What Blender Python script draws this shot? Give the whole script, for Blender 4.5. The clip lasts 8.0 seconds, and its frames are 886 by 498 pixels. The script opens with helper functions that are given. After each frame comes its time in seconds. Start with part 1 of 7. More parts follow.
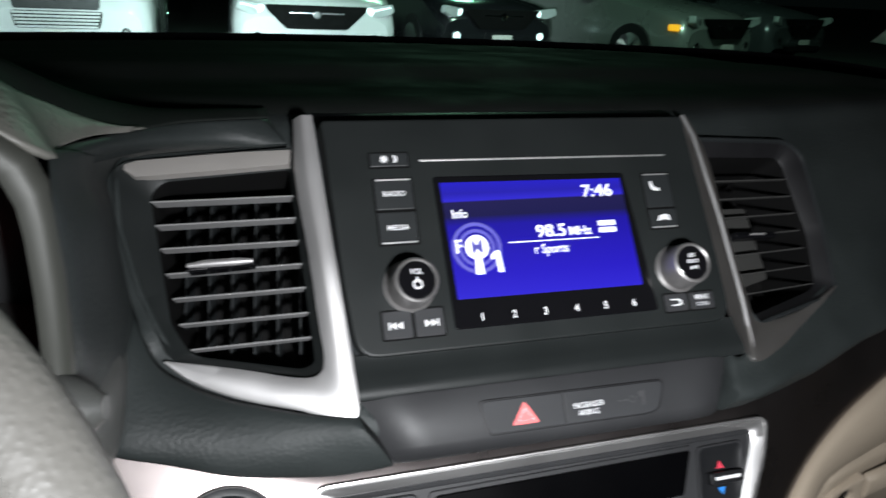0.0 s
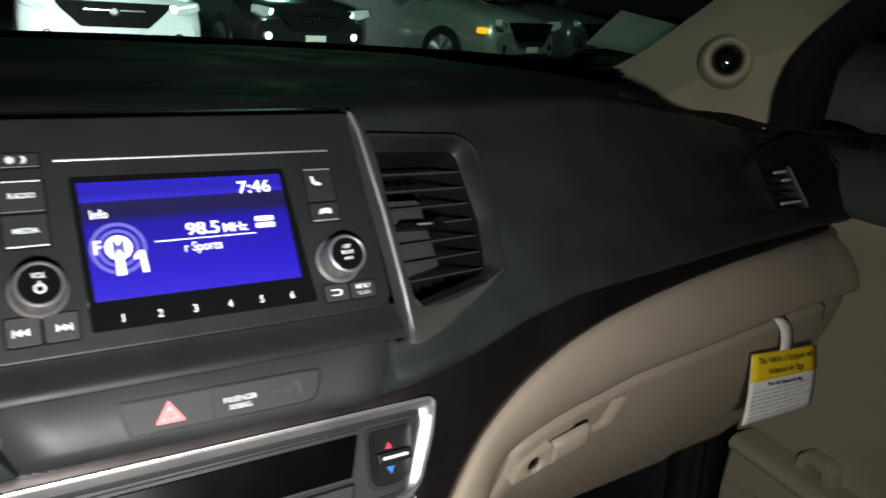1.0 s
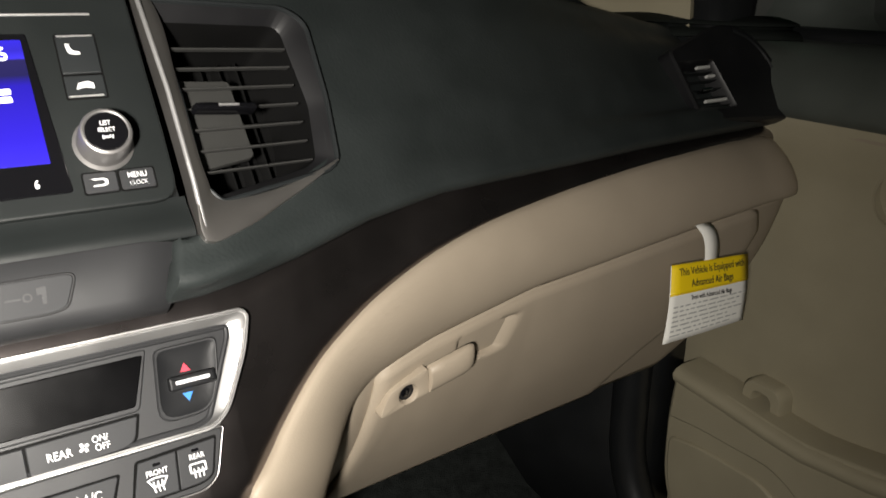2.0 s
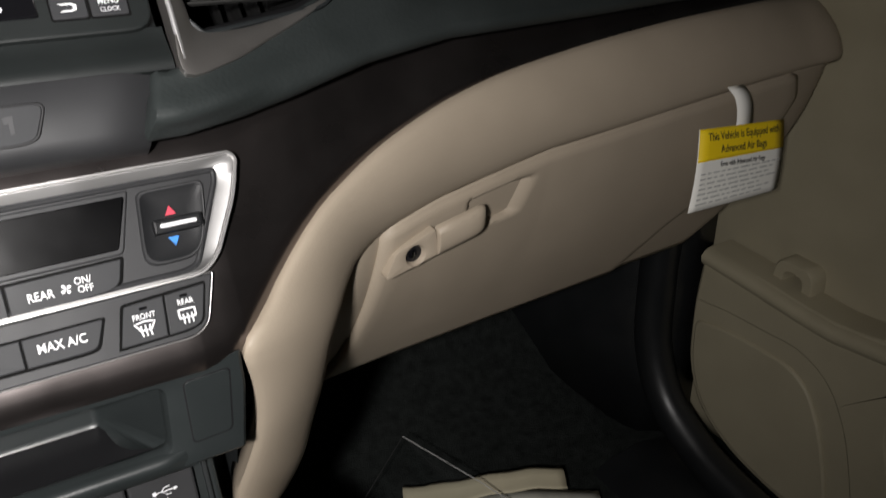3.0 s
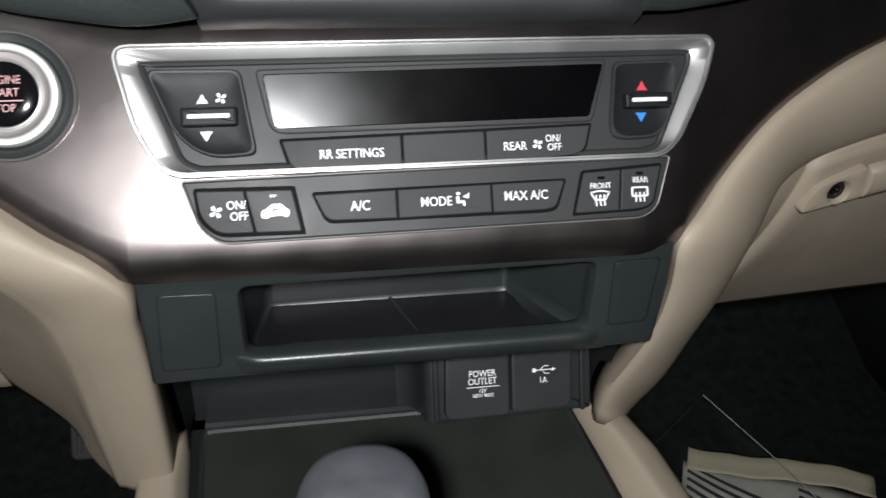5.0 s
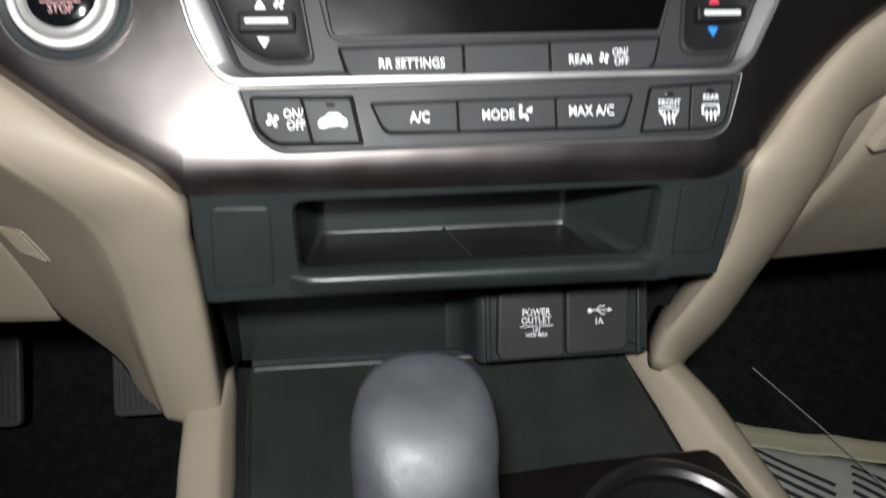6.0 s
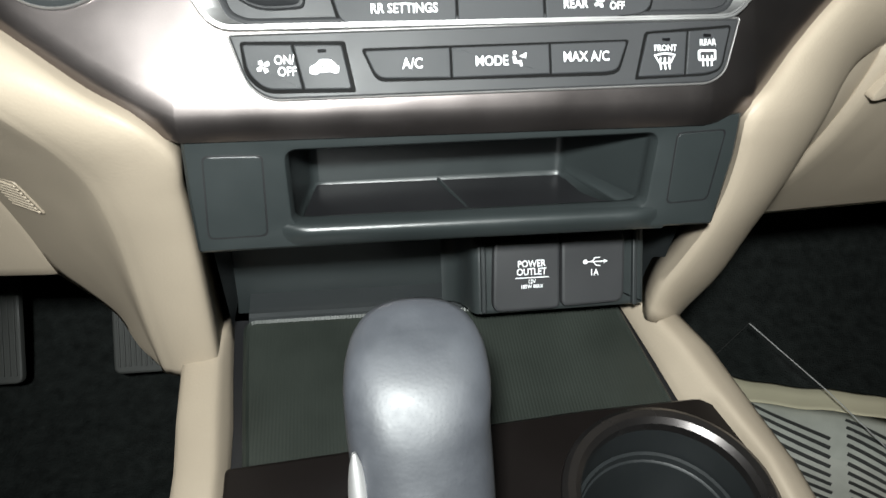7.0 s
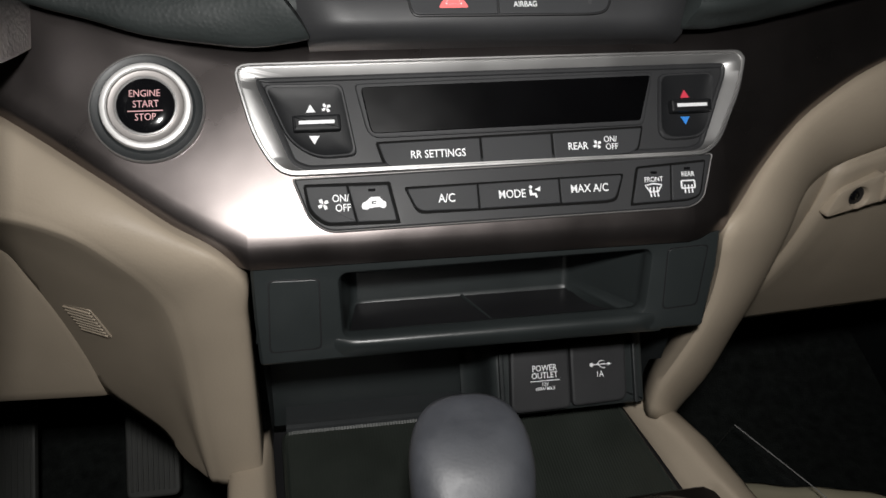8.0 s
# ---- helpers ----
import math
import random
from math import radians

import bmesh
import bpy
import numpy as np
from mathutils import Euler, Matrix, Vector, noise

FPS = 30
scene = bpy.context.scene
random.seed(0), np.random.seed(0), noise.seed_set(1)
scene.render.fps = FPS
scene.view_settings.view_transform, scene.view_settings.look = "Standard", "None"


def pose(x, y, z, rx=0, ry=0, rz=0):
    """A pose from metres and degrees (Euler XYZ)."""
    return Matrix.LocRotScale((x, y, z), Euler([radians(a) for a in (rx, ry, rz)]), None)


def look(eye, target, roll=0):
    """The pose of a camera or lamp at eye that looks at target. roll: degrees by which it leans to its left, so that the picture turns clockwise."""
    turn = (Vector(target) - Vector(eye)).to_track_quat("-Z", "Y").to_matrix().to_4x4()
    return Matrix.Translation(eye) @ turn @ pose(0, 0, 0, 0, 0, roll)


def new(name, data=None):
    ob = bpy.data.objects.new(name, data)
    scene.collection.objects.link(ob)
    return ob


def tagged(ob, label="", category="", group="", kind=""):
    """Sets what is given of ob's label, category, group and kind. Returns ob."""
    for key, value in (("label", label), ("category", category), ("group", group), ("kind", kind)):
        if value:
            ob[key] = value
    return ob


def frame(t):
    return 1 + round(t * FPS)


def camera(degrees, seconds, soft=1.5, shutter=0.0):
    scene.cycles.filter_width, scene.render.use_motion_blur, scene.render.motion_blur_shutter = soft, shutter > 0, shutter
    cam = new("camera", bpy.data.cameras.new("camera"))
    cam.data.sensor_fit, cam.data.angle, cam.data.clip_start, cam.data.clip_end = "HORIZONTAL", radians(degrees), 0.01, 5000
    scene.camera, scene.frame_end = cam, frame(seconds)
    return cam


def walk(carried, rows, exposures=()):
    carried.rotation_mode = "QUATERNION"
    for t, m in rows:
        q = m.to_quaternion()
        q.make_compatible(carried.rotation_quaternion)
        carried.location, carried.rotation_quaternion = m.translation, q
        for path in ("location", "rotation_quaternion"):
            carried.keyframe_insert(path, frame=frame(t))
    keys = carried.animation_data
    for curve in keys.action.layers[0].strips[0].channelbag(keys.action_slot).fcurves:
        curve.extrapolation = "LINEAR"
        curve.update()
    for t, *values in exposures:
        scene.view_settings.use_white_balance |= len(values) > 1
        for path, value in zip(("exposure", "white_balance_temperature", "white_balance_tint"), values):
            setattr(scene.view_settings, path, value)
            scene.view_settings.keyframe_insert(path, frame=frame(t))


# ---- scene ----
cam = camera(58.5, 8.0, 1.5, 0.35)
PATH = [
    (0, (-0.187, -0.298, 1.278), (0.436, 1.498, 0.656), 2.4),
    (0.3, (-0.169, -0.312, 1.279), (0.588, 1.443, 0.690), 3.1),
    (0.5, (-0.155, -0.32, 1.284), (0.682, 1.395, 0.686), 3.6),
    (0.7, (-0.132, -0.333, 1.287), (0.791, 1.333, 0.676), 4.0),
    (1, (-0.101, -0.347, 1.282), (0.908, 1.273, 0.684), 3.7),
    (1.2, (-0.074, -0.345, 1.266), (0.973, 1.256, 0.683), 2.9),
    (1.5, (-0.018, -0.349, 1.244), (1.032, 1.239, 0.632), 2.0),
    (1.7, (0.001, -0.345, 1.228), (1.05, 1.236, 0.593), 1.3),
    (2.8, (0.039, -0.341, 1.177), (0.959, 1.245, 0.377), -0.7),
    (3, (0.04, -0.341, 1.168), (0.94, 1.219, 0.299), -0.7),
    (3.5, (0.035, -0.341, 1.166), (0.907, 1.206, 0.246), -0.9),
    (3.8, (0.014, -0.333, 1.157), (0.847, 1.241, 0.248), -0.3),
    (4, (-0.009, -0.325, 1.148), (0.719, 1.31, 0.256), 0.7),
    (4.2, (-0.025, -0.315, 1.143), (0.580, 1.371, 0.254), 0.9),
    (4.5, (-0.034, -0.315, 1.139), (0.404, 1.406, 0.219), 1.1),
    (4.7, (-0.042, -0.312, 1.134), (0.34, 1.407, 0.185), 1.6),
    (5.8, (-0.069, -0.32, 1.125), (0.169, 1.412, 0.154), 1.4),
    (6, (-0.066, -0.318, 1.093), (0.176, 1.414, 0.123), 1.4),
    (6.2, (-0.060, -0.317, 1.075), (0.175, 1.400, 0.078), 0.7),
    (6.35, (-0.0605, -0.317, 1.078), (0.174, 1.387, 0.057), 0.85),
    (6.5, (-0.061, -0.317, 1.081), (0.173, 1.373, 0.037), 1.0),
    (7, (-0.063, -0.321, 1.087), (0.172, 1.365, 0.037), 1.2),
    (7.2, (-0.065, -0.322, 1.099), (0.178, 1.390, 0.095), 1.0),
    (7.5, (-0.075, -0.333, 1.105), (0.197, 1.44, 0.222), 0.8),
    (7.8, (-0.088, -0.360, 1.103), (0.196, 1.470, 0.348), 0.4),
    (8, (-0.101, -0.369, 1.109), (0.225, 1.446, 0.335), 0.3),
]
EXPOSURES = [(0.0, -0.6, 6150, 10), (0.6, -0.56, 6250, 10), (1.0, -0.4, 6500, 10), (1.5, 0.55, 6900, 10), (1.9, 0.35, 7000, 10), (3.0, -0.3, 6600, 12), (3.5, -0.48, 6600, 12), (4.0, -0.46, 6450, 11), (4.5, -0.6, 6250, 10), (5.8, -0.5, 6250, 6), (6.2, 0.0, 6250, 4), (6.5, 0.4, 6250, 2), (7.0, 0.43, 6250, 3), (7.5, -0.72, 6350, 8), (8.0, -1.18, 6550, 10)]
walk(cam, [(t, look(eye, target, roll)) for t, eye, target, roll in PATH], EXPOSURES)

# ---- world and large lights ----
GROUND = 0.30
world = bpy.data.worlds.new("night_sky")
scene.world = world
world.use_nodes = True
wn = world.node_tree.nodes
wn["Background"].inputs["Color"].default_value = (0.35, 0.55, 0.5, 1)
wn["Background"].inputs["Strength"].default_value = 0.006


def lamp(name, kind, m, energy, color, size=0.1, size_y=None, spot=None):
    data = bpy.data.lights.new(name, kind)
    data.energy, data.color = energy, color
    if kind == "AREA":
        data.shape, data.size, data.size_y = "RECTANGLE", size, size_y or size
    else:
        data.shadow_soft_size = size
    if spot:
        data.spot_size, data.spot_blend = radians(spot), 0.6
    ob = new(name, data)
    ob.matrix_basis = m
    return ob


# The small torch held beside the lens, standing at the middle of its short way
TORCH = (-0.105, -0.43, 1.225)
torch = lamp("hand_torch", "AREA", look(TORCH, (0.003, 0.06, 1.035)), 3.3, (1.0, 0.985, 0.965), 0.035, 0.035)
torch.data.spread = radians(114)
# The vehicle's own headlamps, and a floodlight mast of the parking lot
for sx in (-0.65, 0.65):
    lamp("headlamp_beam", "SPOT", look((sx, 1.9, 0.95), (sx * 2.2 + 0.2, 9.0, 0.75)), 2600.0, (0.85, 1.0, 0.97), 0.06, spot=50)
lamp("lot_floodlight", "AREA", look((3.5, 2.8, 5.0), (3.0, 12.0, 0.5)), 260.0, (0.62, 1.0, 0.74), 1.2, 0.6)
lamp("far_floodlight", "AREA", look((6.0, 16.0, 7.0), (0.5, 0.0, 1.0)), 120.0, (0.45, 1.0, 0.62), 1.2, 0.6)

# ---- helpers for building ----
MM = 0.001
W = {}


def thing(name, at, label, category, group="", kind=""):
    ob = new(name)
    ob.empty_display_size = 0.03
    ob.matrix_basis = Matrix.Translation(at)
    W[ob] = ob.matrix_basis.copy()
    return tagged(ob, label, category, group, kind)


def link(name, me, parent=None, label="", m=None):
    ob = new(name, me)
    m = m or Matrix()
    if parent:
        ob.parent = parent
        ob.matrix_parent_inverse = W[parent].inverted()
    ob.matrix_basis = m
    W[ob] = m.copy()
    return tagged(ob, label)


def mesh_of(name, bm, material, sharp=32):
    bmesh.ops.recalc_face_normals(bm, faces=bm.faces)
    me = bpy.data.meshes.new(name)
    bm.to_mesh(me)
    bm.free()
    me.polygons.foreach_set("use_smooth", [True] * len(me.polygons))
    me.set_sharp_from_angle(angle=radians(sharp))
    me.polygons.foreach_set("use_smooth", [len(p.vertices) < 7 for p in me.polygons])
    me.materials.append(material)
    return me


def part(name, bm, material, parent=None, label="", m=None, sharp=32):
    return link(name, mesh_of(name, bm, material, sharp), parent, label, m)


def thick(ob, t, offset=-1.0):
    mod = ob.modifiers.new("thickness", "SOLIDIFY")
    mod.thickness, mod.offset = t, offset
    return ob


def plane_at(p, deg, slope=0.0):
    """A pose whose x runs across, y up along a face raked by deg from upright, z out of it."""
    a = radians(deg)
    u = Vector((1, slope, 0)).normalized()
    n = u.cross(Vector((0, math.sin(a), math.cos(a)))).normalized()
    v = n.cross(u)
    m = Matrix((u, v, n)).transposed().to_4x4()
    m.translation = p
    return m


def arc(pts, r=1.0, seg=4):
    """A closed outline in mm with rounded corners; r may be one radius or one for each corner."""
    n, out = len(pts), []
    for i, p in enumerate(pts):
        p, a, b = Vector(p), Vector(pts[i - 1]), Vector(pts[(i + 1) % n])
        ri = r[i] if isinstance(r, (list, tuple)) else r
        if ri <= 0:
            out.append(p)
            continue
        da, db = a - p, b - p
        d = min(ri, da.length * 0.48, db.length * 0.48)
        p0, p1 = p + da.normalized() * d, p + db.normalized() * d
        for k in range(seg + 1):
            s = k / seg
            out.append(p0 * (1 - s) ** 2 + p * 2 * s * (1 - s) + p1 * s * s)
    return out


def inset(loop, d):
    """The outline moved inwards by d (outwards where d is negative)."""
    n = len(loop)
    area = sum(loop[i - 1].x * loop[i].y - loop[i].x * loop[i - 1].y for i in range(n))
    sign, out = (1 if area > 0 else -1), []
    for i in range(n):
        e0, e1 = (loop[i] - loop[i - 1]), (loop[(i + 1) % n] - loop[i])
        if e0.length < 1e-6 or e1.length < 1e-6:
            out.append(loop[i].copy())
            continue
        n0, n1 = Vector((-e0.y, e0.x)).normalized(), Vector((-e1.y, e1.x)).normalized()
        b = n0 + n1
        b = b.normalized() if b.length > 1e-6 else n0
        out.append(loop[i] + b * sign * d / max(0.5, b.dot(n0)))
    return out


def lift(loop, w):
    return [Vector((p.x * MM, p.y * MM, w * MM)) for p in loop]


def stack(loops, cap0=False, cap1=True, bm=None):
    bm = bm or bmesh.new()
    rows = [[bm.verts.new(p) for p in loop] for loop in loops]
    n = len(rows[0])
    for a, b in zip(rows, rows[1:]):
        for i in range(n):
            bm.faces.new((a[i], a[(i + 1) % n], b[(i + 1) % n], b[i]))
    if cap0:
        bm.faces.new(list(reversed(rows[0])))
    if cap1:
        bm.faces.new(rows[-1])
    return bm


def plate(pts, w0, w1, r=1.0, bev=0.6, bm=None):
    loop = arc(pts, r)
    loops = [lift(loop, w0), lift(loop, w1 - bev), lift(inset(loop, bev * 0.3), w1 - bev * 0.3), lift(inset(loop, bev), w1)]
    if bev > 1.0:
        loops.append(lift(inset(loop, bev + 0.3), w1))
    return stack(loops, True, True, bm)


def circle(u, v, r, n=40):
    return [Vector((u + r * math.cos(6.28319 * k / n), v + r * math.sin(6.28319 * k / n))) for k in range(n)]


def turned(u, v, profile, n=40, cap0=False, cap1=True):
    """A turned body in mm: profile of (radius, height)."""
    return stack([lift(circle(u, v, r, n), w) for r, w in profile], cap0, cap1)


def cast(loop, c, d):
    best = 0.0
    for i in range(len(loop)):
        a, b = loop[i - 1] - c, loop[i] - c
        e = b - a
        den = d.x * e.y - d.y * e.x
        if abs(den) < 1e-9:
            continue
        t, s = (a.x * e.y - a.y * e.x) / den, (a.x * d.y - a.y * d.x) / den
        if t > 0 and -1e-6 <= s <= 1 + 1e-6:
            best = max(best, t)
    return c + d * best


def matched(loops, c):
    """Outlines cut at the same bearings from c, so that a band can join them."""
    c = Vector(c)
    angles = sorted({round(math.atan2(p.y - c.y, p.x - c.x), 4) for loop in loops for p in loop})
    return [[cast(loop, c, Vector((math.cos(a), math.sin(a)))) for a in angles] for loop in loops]


def band(specs, c, cap1=False):
    """A frame through outlines (outline in mm, height), from outside to inside."""
    loops = matched([s[0] for s in specs], c)
    return stack([lift(loop, s[1]) for loop, s in zip(loops, specs)], False, cap1)


def loft(rows, closed=False, bm=None):
    bm = bm or bmesh.new()
    vs = [[bm.verts.new(p) for p in row] for row in rows]
    for a, b in zip(vs, vs[1:]):
        for i in range(len(a) - (0 if closed else 1)):
            j = (i + 1) % len(a)
            bm.faces.new((a[i], a[j], b[j], b[i]))
    return bm


def spline(pts, n):
    """n points along a smooth curve through pts (any dimension)."""
    p = np.array(pts, float)
    s = np.r_[0, np.cumsum(np.linalg.norm(np.diff(p, axis=0), axis=1))]
    m = np.gradient(p, s, axis=0)
    out = []
    for q in np.linspace(0, s[-1], n):
        i = min(max(int(np.searchsorted(s, q)) - 1, 0), len(s) - 2)
        h = s[i + 1] - s[i]
        x = (q - s[i]) / h
        out.append((2 * x**3 - 3 * x**2 + 1) * p[i] + (x**3 - 2 * x**2 + x) * h * m[i] + (-2 * x**3 + 3 * x**2) * p[i + 1] + (x**3 - x**2) * h * m[i + 1])
    return np.array(out)


def interp(x, table, k):
    return float(np.interp(x, [r[0] for r in table], [r[k] for r in table]))


def tube(path, radius, n=12, closed=False, caps=True, up=(0.13, 0.2, 1)):
    pts = [Vector(p) for p in path]
    rows, up = [], Vector(up)
    for i, p in enumerate(pts):
        a, b = pts[i - 1] if (i or closed) else p, pts[(i + 1) % len(pts)] if (i < len(pts) - 1 or closed) else p
        d = (b - a).normalized()
        u = up.cross(d).normalized()
        v = d.cross(u)
        r = radius[i] if isinstance(radius, (list, tuple)) else radius
        rows.append([p + (u * math.cos(6.28319 * k / n) + v * math.sin(6.28319 * k / n)) * r for k in range(n)])
    if closed:
        rows.append(rows[0])
    bm = loft(rows, True)
    if caps and not closed:
        bm.verts.ensure_lookup_table()
        bm.faces.new([bm.verts[k] for k in range(n)])
        bm.faces.new([bm.verts[len(bm.verts) - n + k] for k in range(n)])
    if closed:
        bmesh.ops.remove_doubles(bm, verts=bm.verts, dist=1e-6)
    return bm


def box(x0, y0, z0, x1, y1, z1, bev=0.0, bm=None):
    bm = bm or bmesh.new()
    got = bmesh.ops.create_cube(bm, size=1.0, matrix=Matrix.LocRotScale(((x0 + x1) / 2, (y0 + y1) / 2, (z0 + z1) / 2), None, (x1 - x0, y1 - y0, z1 - z0)))
    if bev:
        edges = list({e for v in got["verts"] for e in v.link_edges})
        bmesh.ops.bevel(bm, geom=edges, offset=bev, segments=2, profile=0.6, affect="EDGES")
    return bm


LETTERS = {}


def letters(text, size, u, v, w, m, parent, material, name="lettering", lean=0.0, wide=1.0, bold=0.0):
    """Raised lettering in the built-in font, size in mm, centred at (u, v) of a face."""
    key = (text, size, bold, lean, material.name)
    if key not in LETTERS:
        cu = bpy.data.curves.new("letters", "FONT")
        cu.body, cu.size, cu.align_x, cu.align_y = text, size * MM * 1.24, "CENTER", "CENTER"
        cu.extrude, cu.resolution_u, cu.offset, cu.shear = 0.0001, 3, bold * MM, lean
        ob = new("letters", cu)
        me = bpy.data.meshes.new_from_object(ob.evaluated_get(bpy.context.evaluated_depsgraph_get()))
        bpy.data.objects.remove(ob)
        me.materials.clear()
        me.materials.append(material)
        LETTERS[key] = me
    return link(name, LETTERS[key], parent, "", m @ Matrix.Translation((u * MM, v * MM, w * MM)) @ Matrix.Diagonal((wide * 0.85, 1, 1, 1)))


# ---- materials ----
def material(name, color, rough=0.5, metal=0.0, grain=0.0, grain_size=0.0008, vary=0.12, vary_size=0.05, coat=0.0, spec=0.5, leather=False, emit=None, power=1.0, ribs=0.0):
    """A procedural surface: colour and gloss vary at a large and a small scale; grain is the height of its relief in m."""
    mt = bpy.data.materials.new(name)
    mt.use_nodes = True
    nt = mt.node_tree
    p = nt.nodes["Principled BSDF"]
    p.inputs["Metallic"].default_value, p.inputs["Specular IOR Level"].default_value = metal, spec
    p.inputs["Coat Weight"].default_value, p.inputs["Coat Roughness"].default_value = coat, 0.06
    at = nt.nodes.new("ShaderNodeTexCoord")
    big = nt.nodes.new("ShaderNodeTexNoise")
    big.inputs["Scale"].default_value, big.inputs["Detail"].default_value = 1.0 / vary_size, 5
    fine = nt.nodes.new("ShaderNodeTexNoise")
    fine.inputs["Scale"].default_value, fine.inputs["Detail"].default_value = 1.0 / max(grain_size, 1e-4), 3
    for n in (big, fine):
        nt.links.new(at.outputs["Object"], n.inputs["Vector"])
    both = nt.nodes.new("ShaderNodeMath")
    both.operation = "MULTIPLY_ADD"
    nt.links.new(fine.outputs["Fac"], both.inputs[0])
    both.inputs[1].default_value = 0.35
    nt.links.new(big.outputs["Fac"], both.inputs[2])
    ramp = nt.nodes.new("ShaderNodeMapRange")
    ramp.inputs["From Min"].default_value, ramp.inputs["From Max"].default_value = 0.4, 0.95
    ramp.inputs["To Min"].default_value, ramp.inputs["To Max"].default_value = 1 - vary, 1 + vary
    nt.links.new(both.outputs[0], ramp.inputs["Value"])
    mul = nt.nodes.new("ShaderNodeVectorMath")
    mul.operation = "SCALE"
    mul.inputs[0].default_value = color[:3]
    nt.links.new(ramp.outputs[0], mul.inputs["Scale"])
    nt.links.new(mul.outputs[0], p.inputs["Base Color"])
    gl = nt.nodes.new("ShaderNodeMapRange")
    gl.inputs["From Min"].default_value, gl.inputs["From Max"].default_value = 0.35, 0.7
    gl.inputs["To Min"].default_value, gl.inputs["To Max"].default_value = max(0.02, rough * 0.86), min(1.0, rough * 1.14)
    nt.links.new(big.outputs["Fac"], gl.inputs["Value"])
    nt.links.new(gl.outputs[0], p.inputs["Roughness"])
    if grain:
        bump = nt.nodes.new("ShaderNodeBump")
        bump.inputs["Distance"].default_value, bump.inputs["Strength"].default_value = grain, 1.0
        if leather:
            cell = nt.nodes.new("ShaderNodeTexVoronoi")
            cell.feature = "SMOOTH_F1"
            cell.inputs["Scale"].default_value = 1.0 / leather
            nt.links.new(at.outputs["Object"], cell.inputs["Vector"])
            nt.links.new(cell.outputs["Distance"], bump.inputs["Height"])
            bump.invert = True
        elif ribs:
            wave = nt.nodes.new("ShaderNodeTexWave")
            wave.inputs["Scale"].default_value = 0.314 / ribs
            nt.links.new(at.outputs["Object"], wave.inputs["Vector"])
            nt.links.new(wave.outputs["Fac"], bump.inputs["Height"])
        else:
            nt.links.new(fine.outputs["Fac"], bump.inputs["Height"])
        nt.links.new(bump.outputs[0], p.inputs["Normal"])
    if emit:
        p.inputs["Emission Color"].default_value, p.inputs["Emission Strength"].default_value = (*emit, 1), power
    return mt


BLACK = material("soft_black_dashboard_plastic", (0.0215, 0.0260, 0.0257), 0.56, grain=0.00016, leather=0.0020, vary=0.15, spec=0.32)
CHAR = material("charcoal_plastic", (0.018, 0.0205, 0.0215), 0.42, grain=0.00008, grain_size=0.0006, spec=0.42)
FACE = material("dark_grey_fascia", (0.0128, 0.0150, 0.0149), 0.45, grain=0.00005, grain_size=0.0005, spec=0.22)
PANEL = material("grey_panel_plastic", (0.024, 0.0245, 0.026), 0.52, grain=0.00005, grain_size=0.0005, spec=0.34)
TOP = material("matte_black_upper_pad", (0.0115, 0.0138, 0.0125), 0.8, grain=0.0001, leather=0.0012, vary=0.2, spec=0.1)
CUBBY_P = material("black_cubby_plastic", (0.019, 0.0228, 0.0232), 0.36, grain=0.00006, grain_size=0.0006)
PALE_RED = material("pale_red_lettering", (0.6, 0.34, 0.34), 0.5, emit=(0.8, 0.4, 0.41), power=0.17, vary=0.02)
BUTTON = material("grey_button_plastic", (0.029, 0.030, 0.032), 0.58, grain=0.00004, grain_size=0.0005, spec=0.27)
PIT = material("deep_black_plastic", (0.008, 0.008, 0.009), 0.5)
GLOSS = material("gloss_black_plastic", (0.005, 0.005, 0.006), 0.12, coat=0.5)
LCD = material("switched_off_lcd", (0.0012, 0.0012, 0.0015), 0.185, vary=0.05, spec=0.45)
RING = material("matte_silver_paint", (0.74, 0.73, 0.72), 0.48, metal=0.5, vary=0.04)
SILVER = material("satin_silver_paint", (0.70, 0.69, 0.685), 0.44, metal=0.8, vary=0.05)
GREY = material("satin_grey_paint", (0.3, 0.29, 0.285), 0.4, metal=0.7, vary=0.06)
CHROME = material("chrome", (0.8, 0.8, 0.82), 0.1, metal=1.0, vary=0.03)
MOCHA = material("mocha_metallic_trim", (0.19, 0.168, 0.163), 0.31, metal=0.97, grain=0.000012, grain_size=0.0005, vary=0.1, coat=0.15)
BEIGE = material("beige_moulded_vinyl", (0.345, 0.290, 0.224), 0.52, grain=0.00006, leather=0.0012, vary=0.05, spec=0.32)
BEIGE_D = material("beige_door_vinyl", (0.37, 0.33, 0.232), 0.55, grain=0.00015, leather=0.0014, vary=0.05)
LEATHER = material("grey_stitched_leather", (0.15, 0.148, 0.132), 0.5, grain=0.0004, leather=0.003, vary=0.15)
KNOBSKIN = material("smooth_dark_leather", (0.047, 0.050, 0.058), 0.5, spec=0.8, grain=0.00003, leather=0.0014, vary=0.16, vary_size=0.015)
CARPET = material("black_carpet", (0.0175, 0.0200, 0.0190), 0.95, grain=0.002, grain_size=0.002, vary=0.5, vary_size=0.012, spec=0.1)
RUBBER = material("black_rubber", (0.012, 0.013, 0.014), 0.38, grain=0.0001)
MATPAPER = material("creased_white_paper", (0.56, 0.56, 0.50), 0.75, vary=0.14, vary_size=0.03)
PAPER = material("white_paper", (0.78, 0.77, 0.72), 0.75, vary=0.04)
CREAM = material("cream_paper", (0.62, 0.56, 0.4), 0.75, vary=0.06)
